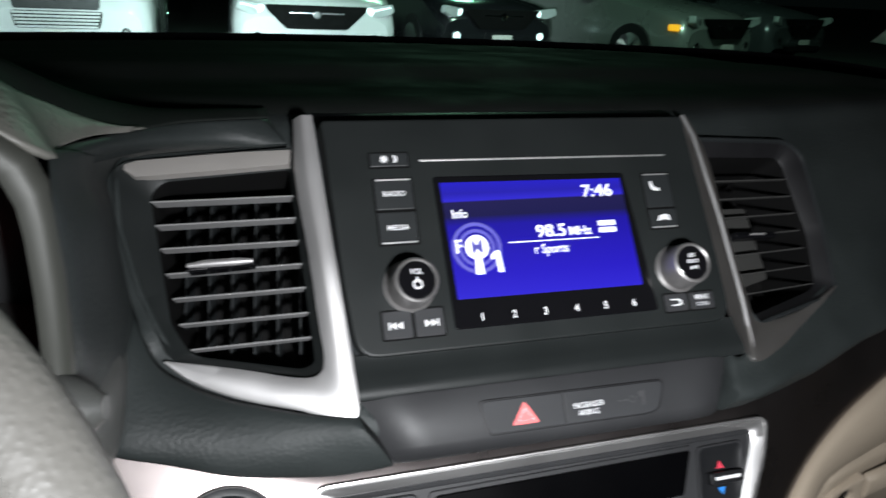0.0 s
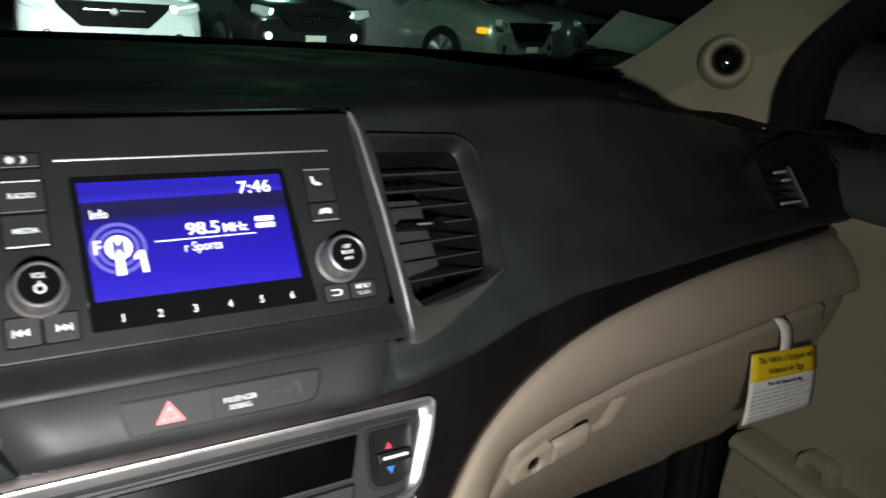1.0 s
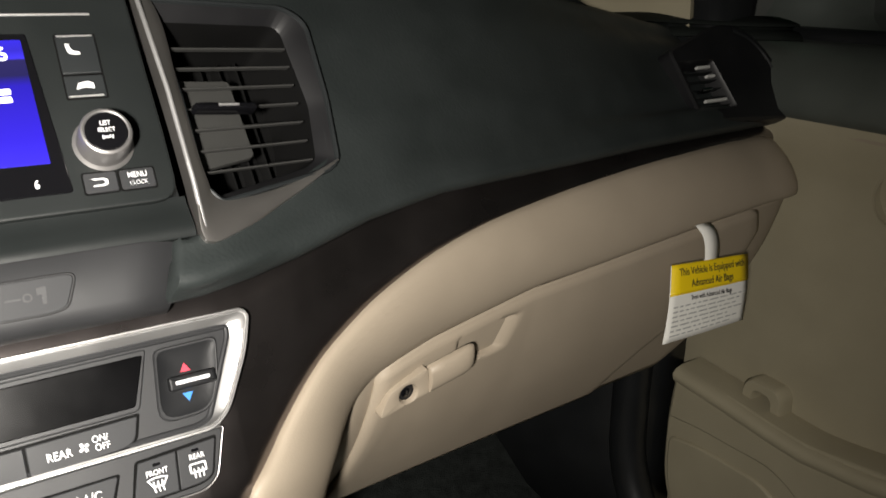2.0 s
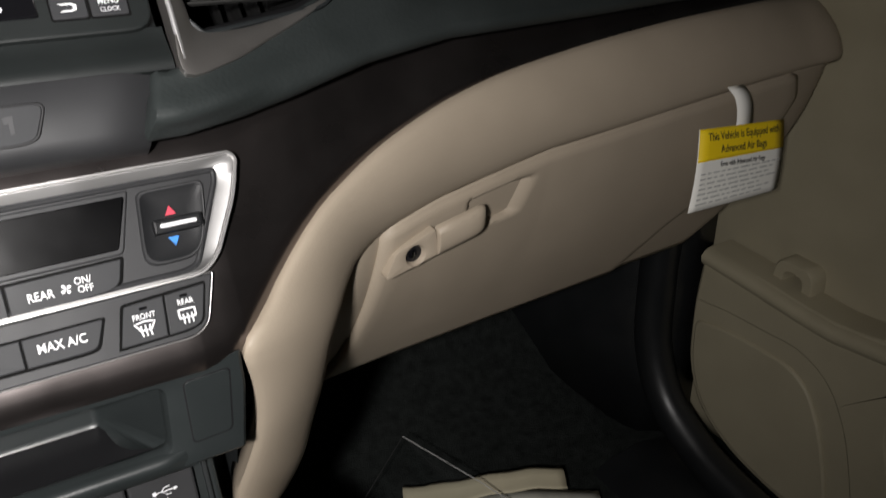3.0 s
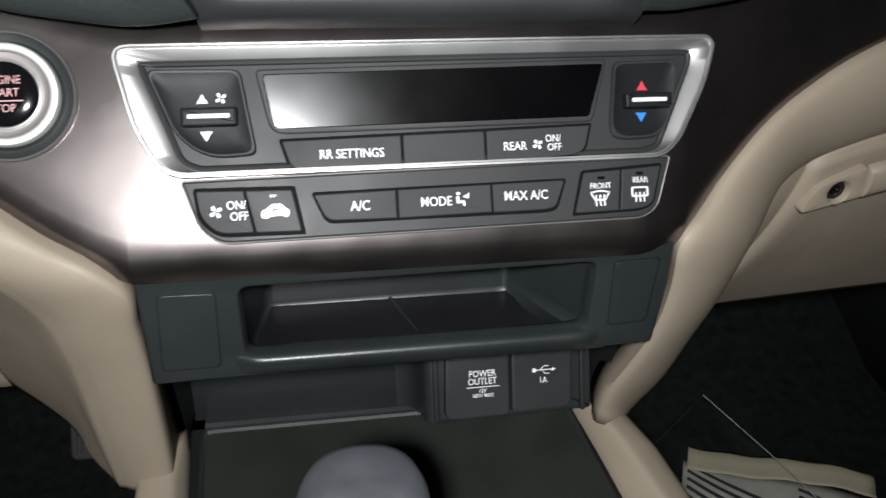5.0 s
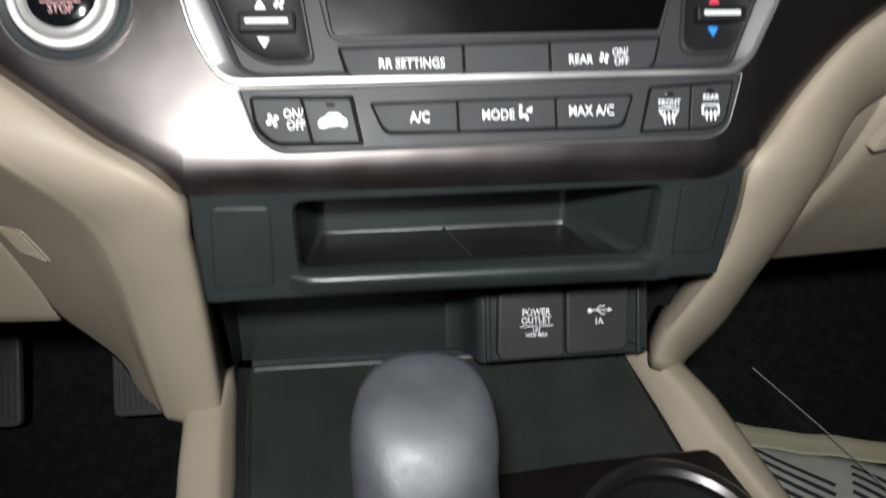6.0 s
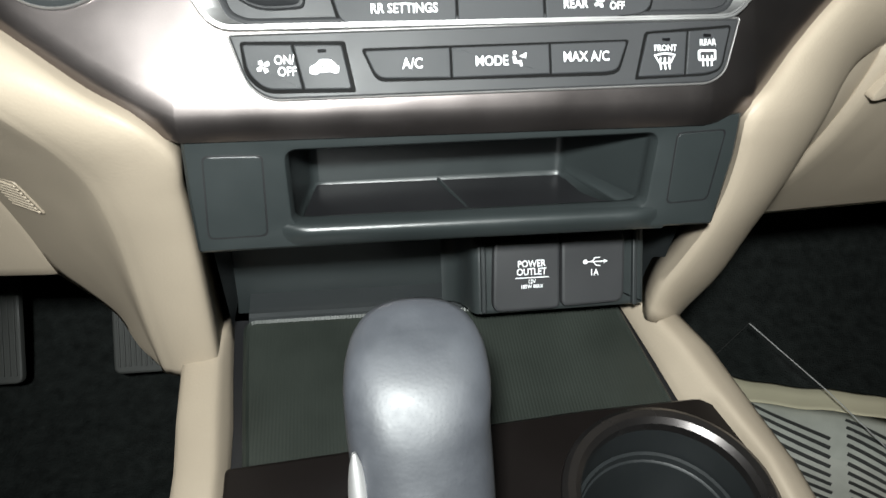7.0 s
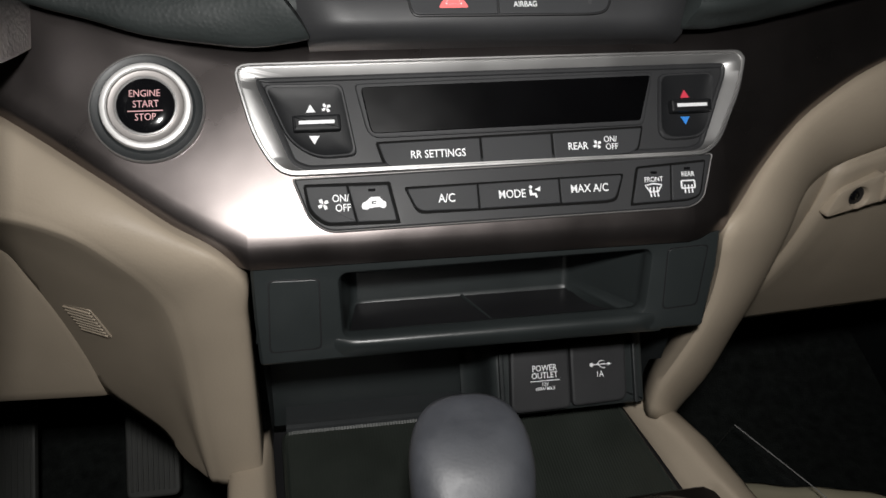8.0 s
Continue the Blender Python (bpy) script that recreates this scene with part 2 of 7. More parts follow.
YELLOW = material("yellow_print", (0.85, 0.6, 0.01), 0.55, vary=0.03)
TRAYMAT = material("grey_green_rubber_mat", (0.022, 0.026, 0.022), 0.46, grain=0.00012, grain_size=0.0007, vary=0.25, spec=0.4, ribs=0.0019)
DARKGLOSS = material("dark_brown_gloss_trim", (0.0068, 0.0054, 0.005), 0.34, metal=0.0, vary=0.1, spec=0.24)
BRONZE = material("dark_satin_bronze", (0.115, 0.106, 0.104), 0.28, metal=0.92, vary=0.08)
# Near-black: the shade inside ducts, gaps and grilles is put into this colour
DUCT = material("shade_darkened_plastic", (0.005, 0.005, 0.005), 0.8, spec=0.1)
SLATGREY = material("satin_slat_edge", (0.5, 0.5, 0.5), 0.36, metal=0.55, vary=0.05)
DARKENED_CLOTH = material("darkened_seat_cloth", (0.03, 0.03, 0.03), 0.9, grain=0.0004, grain_size=0.001)
INK = material("black_ink", (0.02, 0.02, 0.02), 0.6)
INKGREY = material("dark_grey_ink", (0.05, 0.05, 0.048), 0.6)
PALE_INK = material("small_grey_print", (0.4, 0.4, 0.39), 0.6)
WHITE_INK = material("backlit_white_lettering", (0.66, 0.66, 0.67), 0.5, emit=(0.95, 0.97, 1.0), power=0.27, vary=0.02)
BRIGHT = material("screen_white", (0.8, 0.8, 0.8), 0.5, emit=(0.72, 0.74, 0.95), power=0.92, vary=0.02)
RED_INK = material("red_lettering", (0.55, 0.04, 0.07), 0.5, emit=(0.9, 0.05, 0.1), power=0.16, vary=0.02)
PINK = material("hazard_red", (0.8, 0.14, 0.14), 0.45, emit=(1.0, 0.2, 0.2), power=0.3, vary=0.02)
BLUE_INK = material("blue_lettering", (0.03, 0.2, 0.6), 0.5, emit=(0.05, 0.3, 0.9), power=0.14, vary=0.02)
HEADLINER = material("beige_headliner_cloth", (0.5, 0.45, 0.36), 0.95, grain=0.0003, grain_size=0.001)
ASPHALT = material("asphalt", (0.05, 0.05, 0.05), 0.85, grain=0.004, grain_size=0.01, vary=0.3, vary_size=0.6)
WHITE_PAINT = material("white_car_paint", (0.75, 0.78, 0.78), 0.25, coat=0.8, vary=0.03, vary_size=0.4)
SILVER_PAINT = material("silver_car_paint", (0.42, 0.45, 0.43), 0.3, metal=0.5, coat=0.8, vary=0.04, vary_size=0.4)
DARK_PAINT = material("black_car_paint", (0.012, 0.013, 0.015), 0.2, coat=0.8, vary=0.1, vary_size=0.4)
GREY_PAINT = material("grey_car_paint", (0.12, 0.13, 0.14), 0.25, metal=0.4, coat=0.8, vary=0.06, vary_size=0.4)
CARGLASS = material("dark_car_glass", (0.01, 0.014, 0.014), 0.06, vary=0.05)
LENS = material("clear_headlight_lens", (0.55, 0.6, 0.6), 0.12, coat=0.6, vary=0.1)
LENS_ON = material("lit_headlight", (0.8, 0.85, 0.85), 0.2, emit=(0.75, 1.0, 0.97), power=3.0)
AMBER = material("lit_amber_marker", (0.8, 0.4, 0.02), 0.3, emit=(1.0, 0.5, 0.02), power=1.6)


def screen_material():
    """The display's blue page: a bright bar on top, a dark row, then blue that brightens downwards."""
    mt = bpy.data.materials.new("lit_blue_display")
    mt.use_nodes = True
    nt = mt.node_tree
    p = nt.nodes["Principled BSDF"]
    p.inputs["Base Color"].default_value, p.inputs["Roughness"].default_value = (0.004, 0.004, 0.012, 1), 0.35
    p.inputs["Specular IOR Level"].default_value = 0.2
    at, sep = nt.nodes.new("ShaderNodeTexCoord"), nt.nodes.new("ShaderNodeSeparateXYZ")
    nt.links.new(at.outputs["Object"], sep.inputs[0])
    rng = nt.nodes.new("ShaderNodeMapRange")
    rng.inputs["From Min"].default_value, rng.inputs["From Max"].default_value = -0.033, 0.032
    nt.links.new(sep.outputs["Y"], rng.inputs["Value"])
    ramp = nt.nodes.new("ShaderNodeValToRGB")
    e = ramp.color_ramp.elements
    e[0].position, e[0].color = 0.0, (0.045, 0.025, 0.95, 1)
    e[1].position, e[1].color = 1.0, (0.03, 0.02, 0.80, 1)
    for pos, c in ((0.2, (0.030, 0.012, 0.80, 1)), (0.62, (0.018, 0.008, 0.52, 1)), (0.70, (0.014, 0.012, 0.09, 1)), (0.825, (0.02, 0.016, 0.10, 1)), (0.835, (0.05, 0.035, 0.95, 1)), (0.9, (0.03, 0.02, 0.62, 1))):
        el = e.new(pos)
        el.color = c
    nt.links.new(rng.outputs[0], ramp.inputs[0])
    nt.links.new(ramp.outputs[0], p.inputs["Emission Color"])
    p.inputs["Emission Strength"].default_value = 1.0
    return mt


def clear(name, tint, gloss=0.08, shine=0.9):
    """Thin clear glass or film: mostly see-through, with a mirror gloss on top."""
    mt = bpy.data.materials.new(name)
    mt.use_nodes = True
    nt = mt.node_tree
    nt.nodes.remove(nt.nodes["Principled BSDF"])
    tr, gl, mix, lw, pw, ad = (nt.nodes.new(n) for n in ("ShaderNodeBsdfTransparent", "ShaderNodeBsdfGlossy", "ShaderNodeMixShader", "ShaderNodeLayerWeight", "ShaderNodeMath", "ShaderNodeMath"))
    tr.inputs["Color"].default_value, gl.inputs["Roughness"].default_value, lw.inputs["Blend"].default_value = (*tint, 1), gloss, 0.5
    pw.operation, pw.inputs[1].default_value = "POWER", 5.0
    ad.operation, ad.inputs[1].default_value, ad.inputs[2].default_value = "MULTIPLY_ADD", shine, shine * 0.033
    nt.links.new(lw.outputs["Facing"], pw.inputs[0])
    nt.links.new(pw.outputs[0], ad.inputs[0])
    nt.links.new(ad.outputs[0], mix.inputs[0])
    nt.links.new(tr.outputs[0], mix.inputs[1])
    nt.links.new(gl.outputs[0], mix.inputs[2])
    nt.links.new(mix.outputs[0], nt.nodes["Material Output"].inputs["Surface"])
    return mt


def translucent_paper():
    """Thin paper that lets light through from behind."""
    mt = bpy.data.materials.new("thin_translucent_paper")
    mt.use_nodes = True
    nt = mt.node_tree
    p = nt.nodes["Principled BSDF"]
    p.inputs["Base Color"].default_value, p.inputs["Roughness"].default_value = (0.72, 0.74, 0.70, 1), 0.7
    tl, mix = nt.nodes.new("ShaderNodeBsdfTranslucent"), nt.nodes.new("ShaderNodeMixShader")
    tl.inputs["Color"].default_value, mix.inputs[0].default_value = (0.85, 0.92, 0.85, 1), 0.9
    nt.links.new(p.outputs[0], mix.inputs[1])
    nt.links.new(tl.outputs[0], mix.inputs[2])
    nt.links.new(mix.outputs[0], nt.nodes["Material Output"].inputs["Surface"])
    return mt


SHEET = translucent_paper()
SCREEN = screen_material()
GLASS = clear("window_glass", (0.86, 0.93, 0.9), 0.02)
FILM = clear("clear_plastic_film", (0.94, 0.96, 0.96), 0.4, 0.025)

# ---- faces of the centre stack: pose of each raked face ----
RADIO = plane_at((0, 0.082, 1.151), 32.7)
STRIP = plane_at((0, 0.030, 1.072), 28)
CLIMATE = plane_at((0, 0.0167, 0.998), 29.2)
CUBBY = plane_at((0, -0.003, 0.92), 4)
SOCKET = plane_at((0.05, 0.045, 0.845), 22)
TRAY = plane_at((0, 0.07, 0.797), 78.7)
VENT_L = plane_at((-0.12, 0.084, 1.146), 36, -0.25)
CONTROLS = CLIMATE @ Matrix.Translation((0, 0, 0.002))
VENT_R = plane_at((0.12, 0.084, 1.146), 36, 0.22)


def smooth(a, b, x):
    s = min(max((x - a) / (b - a), 0.0), 1.0)
    return s * s * (3 - 2 * s)


def face_y(x, z):
    """The dashboard's raked face, which sweeps forward towards both doors."""
    return 0.055 + 0.235 * max(0.0, abs(x) - 0.12) + 0.746 * (z - 1.103)


def top_drop(x):
    return 0.05 * smooth(0.35, 0.76, x)


# ---- dashboard ----
dash = thing("dashboard", (0, 0.3, 1.05), "black soft-touch dashboard with grained passenger pad", "dashboard", kind="structure")
LIP = [(0.104, 0.030, 1.057), (0.125, 0.034, 1.056), (0.1726, 0.0425, 1.063), (0.2256, 0.0593, 1.0715), (0.288, 0.0772, 1.0755), (0.413, 0.104, 1.0725), (0.537, 0.1314, 1.070), (0.734, 0.1725, 1.0628), (0.80, 0.186, 1.060)]


def pad_section(x, ly, lz):
    d = top_drop(x)
    roll, neck = face_y(x, lz + 0.011) - 0.0035, face_y(x, lz + 0.022) - 0.001
    out = 0.0
    if x < 0:
        roll, neck, out = face_y(x, lz + 0.011) + 0.005, face_y(x, lz + 0.022) + 0.005, -0.004
    pts = [(ly + 0.06, lz + 0.006), (ly + 0.01, lz - 0.001), (ly + 0.002, lz), (ly - 0.002, lz + 0.005), (roll, lz + 0.011), (neck, lz + 0.022)]
    for z in (1.10, 1.125, 1.15, 1.175):
        pts.append((face_y(x, z) - (out if z < 1.11 else 0.0), z - d * (z - 1.06) / 0.15))
    y = face_y(x, 1.195)
    pts += [(y + 0.004, 1.194 - d), (y + 0.014, 1.204 - d), (y + 0.03, 1.209 - d)]
    return spline([(p[0], p[1]) for p in pts], 96)




def inside(loop, p):
    hit = False
    for i in range(len(loop)):
        a, b = loop[i - 1], loop[i]
        if (a.y > p.y) != (b.y > p.y) and p.x < (b.x - a.x) * (p.y - a.y) / (b.y - a.y) + a.x:
            hit = not hit
    return hit


def opened(bm, face, outline):
    """Cuts the opening for a vent out of a pad; outline in mm on the vent's face."""
    inv, loop = face.inverted(), [Vector(p) for p in outline]
    gone = []
    for f in bm.faces:
        q = inv @ f.calc_center_median()
        if abs(q.z) < 0.03 and inside(loop, Vector((q.x / MM, q.y / MM))):
            gone.append(f)
    bmesh.ops.delete(bm, geom=gone, context="FACES")
    for v in {v for e in bm.edges if e.is_boundary for v in e.verts}:
        q = inv @ v.co
        p, best = Vector((q.x / MM, q.y / MM)), None
        for i in range(len(loop)):
            a, e = loop[i - 1], loop[i] - loop[i - 1]
            c = a + e * min(max((p - a).dot(e) / e.length_squared, 0.0), 1.0)
            if best is None or (c - p).length < (best - p).length:
                best = c
        if abs(q.z) < 0.03 and (best - p).length < 5.0:
            v.co = face @ Vector((best.x * MM, best.y * MM, q.z))
    return bm


rows = []
for x in sorted(set(np.linspace(0.112, 0.23, 60)) | set(np.linspace(0.23, 0.80, 50))):
    tuck = 0.013 * (1 - smooth(0.112, 0.15, x))
    proud = 0.003 * (1 - smooth(0.112, 0.17, x))
    sec = pad_section(x, interp(x, LIP, 1), interp(x, LIP, 2))
    rows.append([(x - tuck * min(max((1.094 - z) / 0.035, 0.0), 1.0), y - proud * (1 - smooth(1.075, 1.10, z)), z) for y, z in sec])
    if len(rows) == 1:
        rows.insert(0, [(px - 0.001, py + 0.004, pz) for px, py, pz in rows[0]])
        rows.insert(0, [(px - 0.001, py + 0.02, pz) for px, py, pz in rows[0]])
thick(part("passenger_pad", opened(loft(rows), VENT_R, [(-20, 90), (10, 59), (84, 52), (97, 45), (102, 34), (94, -10), (84, -46), (60, -55), (16, -70), (-20, -76)]), BLACK, dash, "black grained passenger airbag pad", sharp=60), 0.002, 0.0)
rows = []
for x in sorted(set(np.linspace(-0.112, -0.24, 66)) | set(np.linspace(-0.24, -0.40, 14)), reverse=True):
    ly, lz = face_y(x, 1.066 + 0.17 * (-x - 0.112)) + 0.010, 1.061 + 0.17 * (-x - 0.112)
    tuck = 0.018 * (1 - smooth(0.112, 0.16, -x))
    proud = 0.0
    rows.append([(x + tuck * min(max((1.094 - z) / 0.037, 0.0), 1.0), y - proud * (1 - smooth(1.075, 1.10, z)), z) for y, z in pad_section(x, ly, lz)])
    if len(rows) == 1:
        rows.insert(0, [(px + 0.001, py + 0.004, pz) for px, py, pz in rows[0]])
        rows.insert(0, [(px + 0.001, py + 0.02, pz) for px, py, pz in rows[0]])
thick(part("driver_pad", opened(loft(rows), VENT_L, [(20, 90), (-16, 62), (-100, 49), (-106, 43), (-101, 14), (-87, -20), (-70, -50), (-60, -59), (-40, -66), (20, -75)]), BLACK, dash, sharp=60), 0.002, 0.0)
# Body of the stack behind its plates
rows = []
for x in np.linspace(-0.115, 0.115, 9):
    rows.append([(x, y, z) for y, z in ((0.10, 1.060), (0.050, 1.060), (0.045, 1.075), (0.052, 1.092), (0.075, 1.120), (0.098, 1.151), (0.128, 1.196), (0.142, 1.207), (0.16, 1.210))])
thick(part("stack_core", loft(rows), CHAR, dash, sharp=60), 0.002, 0.0)
# Upper pad up to the windscreen, with a low ridge across it
rows = []
for x in np.linspace(-0.80, 0.80, 70):
    y0, d = face_y(x, 1.195) + 0.020 if x > -0.2 else face_y(-0.2, 1.195) + 0.02 + (-0.2 - x) * 0.6, top_drop(abs(x))
    ye = 0.70 - 0.62 * x * x
    d += 0.012 * smooth(0.50, 0.60, x) - 0.010 * smooth(0.60, 0.72, x)
    y0 = min(y0, ye - 0.12)
    r = max(y0 + 0.02, 0.31 - 0.25 * x * x)
    pts = [(y0 - 0.006, 1.199), (y0, 1.2065), (y0 + 0.010, 1.2095), (y0 + (r - y0) * 0.5, 1.212), (r - 0.02, 1.2135), (r, 1.2195), (r + 0.03, 1.2205), (r + (ye - r) * 0.5, 1.216), (ye - 0.03, 1.210), (ye, 1.202), (ye + 0.05, 1.19)]
    rows.append([(x, y, z - d) for y, z in spline(pts, 40)])
thick(part("upper_pad", loft(rows), TOP, dash, "black upper dashboard pad under the windscreen", sharp=60), 0.002, 0.0)

# ---- metallic trim that sweeps across under the pad ----
EDGE = [(-0.45, 0.08, 1.062), (-0.30, 0.05, 1.048), (-0.242, 0.029, 1.020), (-0.217, 0.020, 1.004), (-0.193, 0.010, 0.986), (-0.168, 0.001, 0.970), (-0.147, -0.006, 0.958), (-0.132, -0.009, 0.9525), (0.10, -0.009, 0.9525),
        (0.122, -0.004, 0.954), (0.137, 0.009, 0.964), (0.148, 0.017, 0.974), (0.166, 0.028, 0.989), (0.183, 0.037, 1.001), (0.205, 0.046, 1.012), (0.228, 0.054, 1.022), (0.274, 0.069, 1.035), (0.324, 0.082, 1.044),
        (0.40, 0.100, 1.050), (0.50, 0.121, 1.054), (0.60, 0.140, 1.055), (0.70, 0.160, 1.053), (0.80, 0.180, 1.050)]
trim = thing("dashboard_trim", (0, 0.02, 1.0), "mocha metallic trim sweeping across the dashboard", "trim", kind="structure")
rows = []
for x in sorted(set(np.linspace(-0.42, 0.79, 110)) | {-0.132, 0.10, 0.122}):
    ly, lz = interp(x, EDGE, 1), interp(x, EDGE, 2)
    if x < 0.11:
        uz = 1.062 + 0.19 * max(0.0, -x - 0.112)
        uy = 0.0167 + 0.56 * (uz - 0.998)
    else:
        k = smooth(0.11, 0.26, x)
        uy, uz = (1 - k) * 0.0525 + k * (interp(x, LIP, 1) + 0.03), (1 - k) * 1.062 + k * (interp(x, LIP, 2) + 0.005)
    uz = max(uz, lz + 0.003)
    b = Vector((0, uy - ly, uz - lz))
    n = Vector((0, -b.z, b.y)).normalized()
    e = Vector((x, ly, lz))
    h = min(1.0, b.length / 0.09)
    rows.append([e + b.normalized() * s * h + n * w for s, w in ((0.004, -0.022), (0.0, -0.008), (0.004, -0.0035), (0.010, -0.0008), (0.018, 0.0), (0.03, 0.0))] + [e + b * q for q in (0.5, 0.75, 1.0)])
thick(part("trim_face", loft(rows), MOCHA, trim, sharp=50), 0.002, 0.0)

# ---- radio ----
radio = thing("car_radio", (0, 0.09, 1.09), "black car radio with a lit blue display and two knobs", "radio")
part("faceplate", plate([(-114, 70), (110, 70), (113.5, -20), (114, -58), (-108, -58), (-111, -20)], -14, 0, [3, 3, 1, 12, 12, 1], 1.2), FACE, radio, m=RADIO)
part("chin", loft([[Vector((u * MM, v * MM, w * MM)) for v, w in ((-56, -3.5), (-60, -3.2), (-66, -1.0), (-72, 1.6), (-76.5, 2.0), (-78.5, 0.8), (-79, -8))] for u in np.linspace(-112, 117, 12)]), FACE, radio, m=RADIO, sharp=50)
part("bright_line", plate([(-62.5, 46.2), (91.5, 45.2), (91.5, 44.2), (-62.5, 45.0)], -1, 0.8, 0.3, 0.3), SILVER, radio, "thin silver line", m=RADIO)
part("display_bezel", plate([(-56.5, 36), (60.5, 34.5), (66.5, -48.3), (-55.5, -48.3)], -3, 0.9, 2.0, 0.6), GLOSS, radio, "gloss black display surround", m=RADIO)
screen = part("display", plate([(-53.2, 32.2), (57.6, 31), (59.1, -33), (-52, -32.6)], 0.5, 1.2, 0.4, 0.15), SCREEN, radio, "lit blue display showing an FM station", m=RADIO)
letters("7:46", 8.2, 41, 23.6, 1.35, RADIO, screen, BRIGHT, bold=0.15, wide=1.35)
letters("Info", 5.6, -44.5, 13.8, 1.35, RADIO, screen, BRIGHT, bold=0.05)
letters("98.5", 8.0, 8, 1.4, 1.35, RADIO, screen, BRIGHT, bold=0.15, wide=1.3)
letters("MHz", 5.8, 25.8, 0.6, 1.35, RADIO, screen, BRIGHT, bold=0.1, wide=1.2)
letters("r Sports", 6.0, 6.5, -8.6, 1.35, RADIO, screen, BRIGHT, bold=0.06)
part("rule", plate([(-18.5, -3.3), (37, -3.5), (37, -4.1), (-18.5, -3.9)], 1.2, 1.35, 0.1, 0.05), BRIGHT, screen, m=RADIO)
for v in (4.4, 0.4):
    part("icon_bar", plate([(38, v + 1.5), (49, v + 1.5), (49, v - 1.5), (38, v - 1.5)], 1.2, 1.35, 0.9, 0.05), BRIGHT, screen, m=RADIO)
HALO = material("display_halo", (0.05, 0.05, 0.1), 0.4, emit=(0.16, 0.14, 0.82), power=1.0, vary=0.02)
HALO_D = material("display_halo_dim", (0.05, 0.05, 0.1), 0.4, emit=(0.10, 0.09, 0.60), power=1.0, vary=0.02)
for r0, r1, mt in ((14.2, 12.2, HALO), (10.4, 8.6, HALO)):
    part("radio_wave_ring", stack([lift(circle(-37.2, -5.3, r, 40), w) for r, w in ((r0, 1.2), (r0, 1.32), (r1, 1.32), (r1, 1.2))], False, False), mt, screen, m=RADIO)
part("antenna_dot", turned(-37.2, -5.0, [(6.8, 1.2), (6.8, 1.34), (6.2, 1.36)]), BRIGHT, screen, m=RADIO)
part("antenna_mast", plate([(-39.2, -9), (-35.4, -9), (-34.8, -20), (-39.8, -20)], 1.2, 1.35, 0.3, 0.05), BRIGHT, screen, m=RADIO)
letters("F", 8.5, -47.6, -4.5, 1.4, RADIO, screen, BRIGHT, bold=0.15)
letters("M", 8.6, -37.2, -5.4, 1.5, RADIO, screen, HALO_D, bold=0.12)
part("band_number", plate([(-27.4, -7.6), (-24.6, -7.6), (-23.6, -19.6), (-26.8, -19.6), (-27.2, -11.4), (-30.2, -12.6), (-30.2, -10.2)], 1.2, 1.4, 0.2, 0.05), BRIGHT, screen, m=RADIO)
for k, u in enumerate((-39.9, -21.4, -3.1, 15.6, 33.5, 51.5)):
    letters(str(k + 1), 4.6, u, -42.9, 1.1, RADIO, radio, WHITE_INK, "preset_number", bold=0.16)


def key(name, pts, m, parent, w0=-1.0, w1=1.0, r=1.2, bev=0.5, mt=None, label=""):
    ob = part(name, plate(pts, w0, w1, r, bev), mt or BUTTON, parent, label, m)
    if m is RADIO:
        mid = Vector((sum(p[0] for p in pts) / len(pts), sum(p[1] for p in pts) / len(pts)))
        wide = [Vector(p) + Vector((math.copysign(0.8, p[0] - mid.x), math.copysign(0.8, p[1] - mid.y))) for p in pts]
        # Dark sheet under the key holds the shade of its gap
        part("button_shade_gap", plate(wide, -0.6, 0.2, r, 0.1), DUCT, ob, m=m)
    return ob


def rect(u0, v0, u1, v1):
    return [(u0, v1), (u1, v1), (u1, v0), (u0, v0)]


sun = key("day_night_button", rect(-90, 42.5, -69, 50.3), RADIO, radio, r=0.8, mt=CHAR)
part("sun_icon", stack([lift([Vector((-82.4 + (2.6 if k % 2 else 1.5) * math.cos(k * 0.3927), 46.6 + (2.6 if k % 2 else 1.5) * math.sin(k * 0.3927))) for k in range(16)], w) for w in (1.0, 1.15)]), WHITE_INK, sun, m=RADIO)
part("moon_icon", stack([lift([Vector(p) for p in ((-77.6, 48.8), (-75.6, 48.4), (-74.8, 46.6), (-75.6, 44.8), (-77.6, 44.4), (-76.6, 46.6))], w) for w in (1.0, 1.15)]), WHITE_INK, sun, m=RADIO)
for nm, v0, v1, txt in (("radio_button", 18.4, 35.4, "RADIO"), ("media_button", -0.3, 17.0, "MEDIA")):
    b = key(nm, rect(-89.6, v0, -68.6, v1), RADIO, radio, r=0.8, mt=CHAR)
    part("bright_edge", plate(rect(-88.5, (v1 - 0.9) if txt == "RADIO" else v0 + 0.2, -69.5, (v1 - 0.1) if txt == "RADIO" else v0 + 1.0), 0.8, 1.3, 0.2, 0.1), SILVER, b, m=RADIO)
    letters(txt, 3.2, -79.2, v0 + 8.6, 1.05, RADIO, b, WHITE_INK, bold=0.08, wide=1.2)


def knob(name, u, v, lines, label):
    k = part(name, turned(u, v, [(14.0, -1), (14.0, 0.6), (13.0, 1.4), (12.4, 2.0), (12.0, 14.5), (11.4, 16.2), (10.4, 16.8), (9.6, 16.2)], 48, cap1=False), GREY, radio, label, m=RADIO)
    part("knob_cap", turned(u, v, [(9.7, 15.0), (9.7, 16.2), (9.2, 16.5)], 40), GLOSS, k, "gloss black cap", m=RADIO)
    for s, size, dv in lines:
        letters(s, size, u, v + dv, 16.6, RADIO, k, WHITE_INK, bold=0.05)
    return k


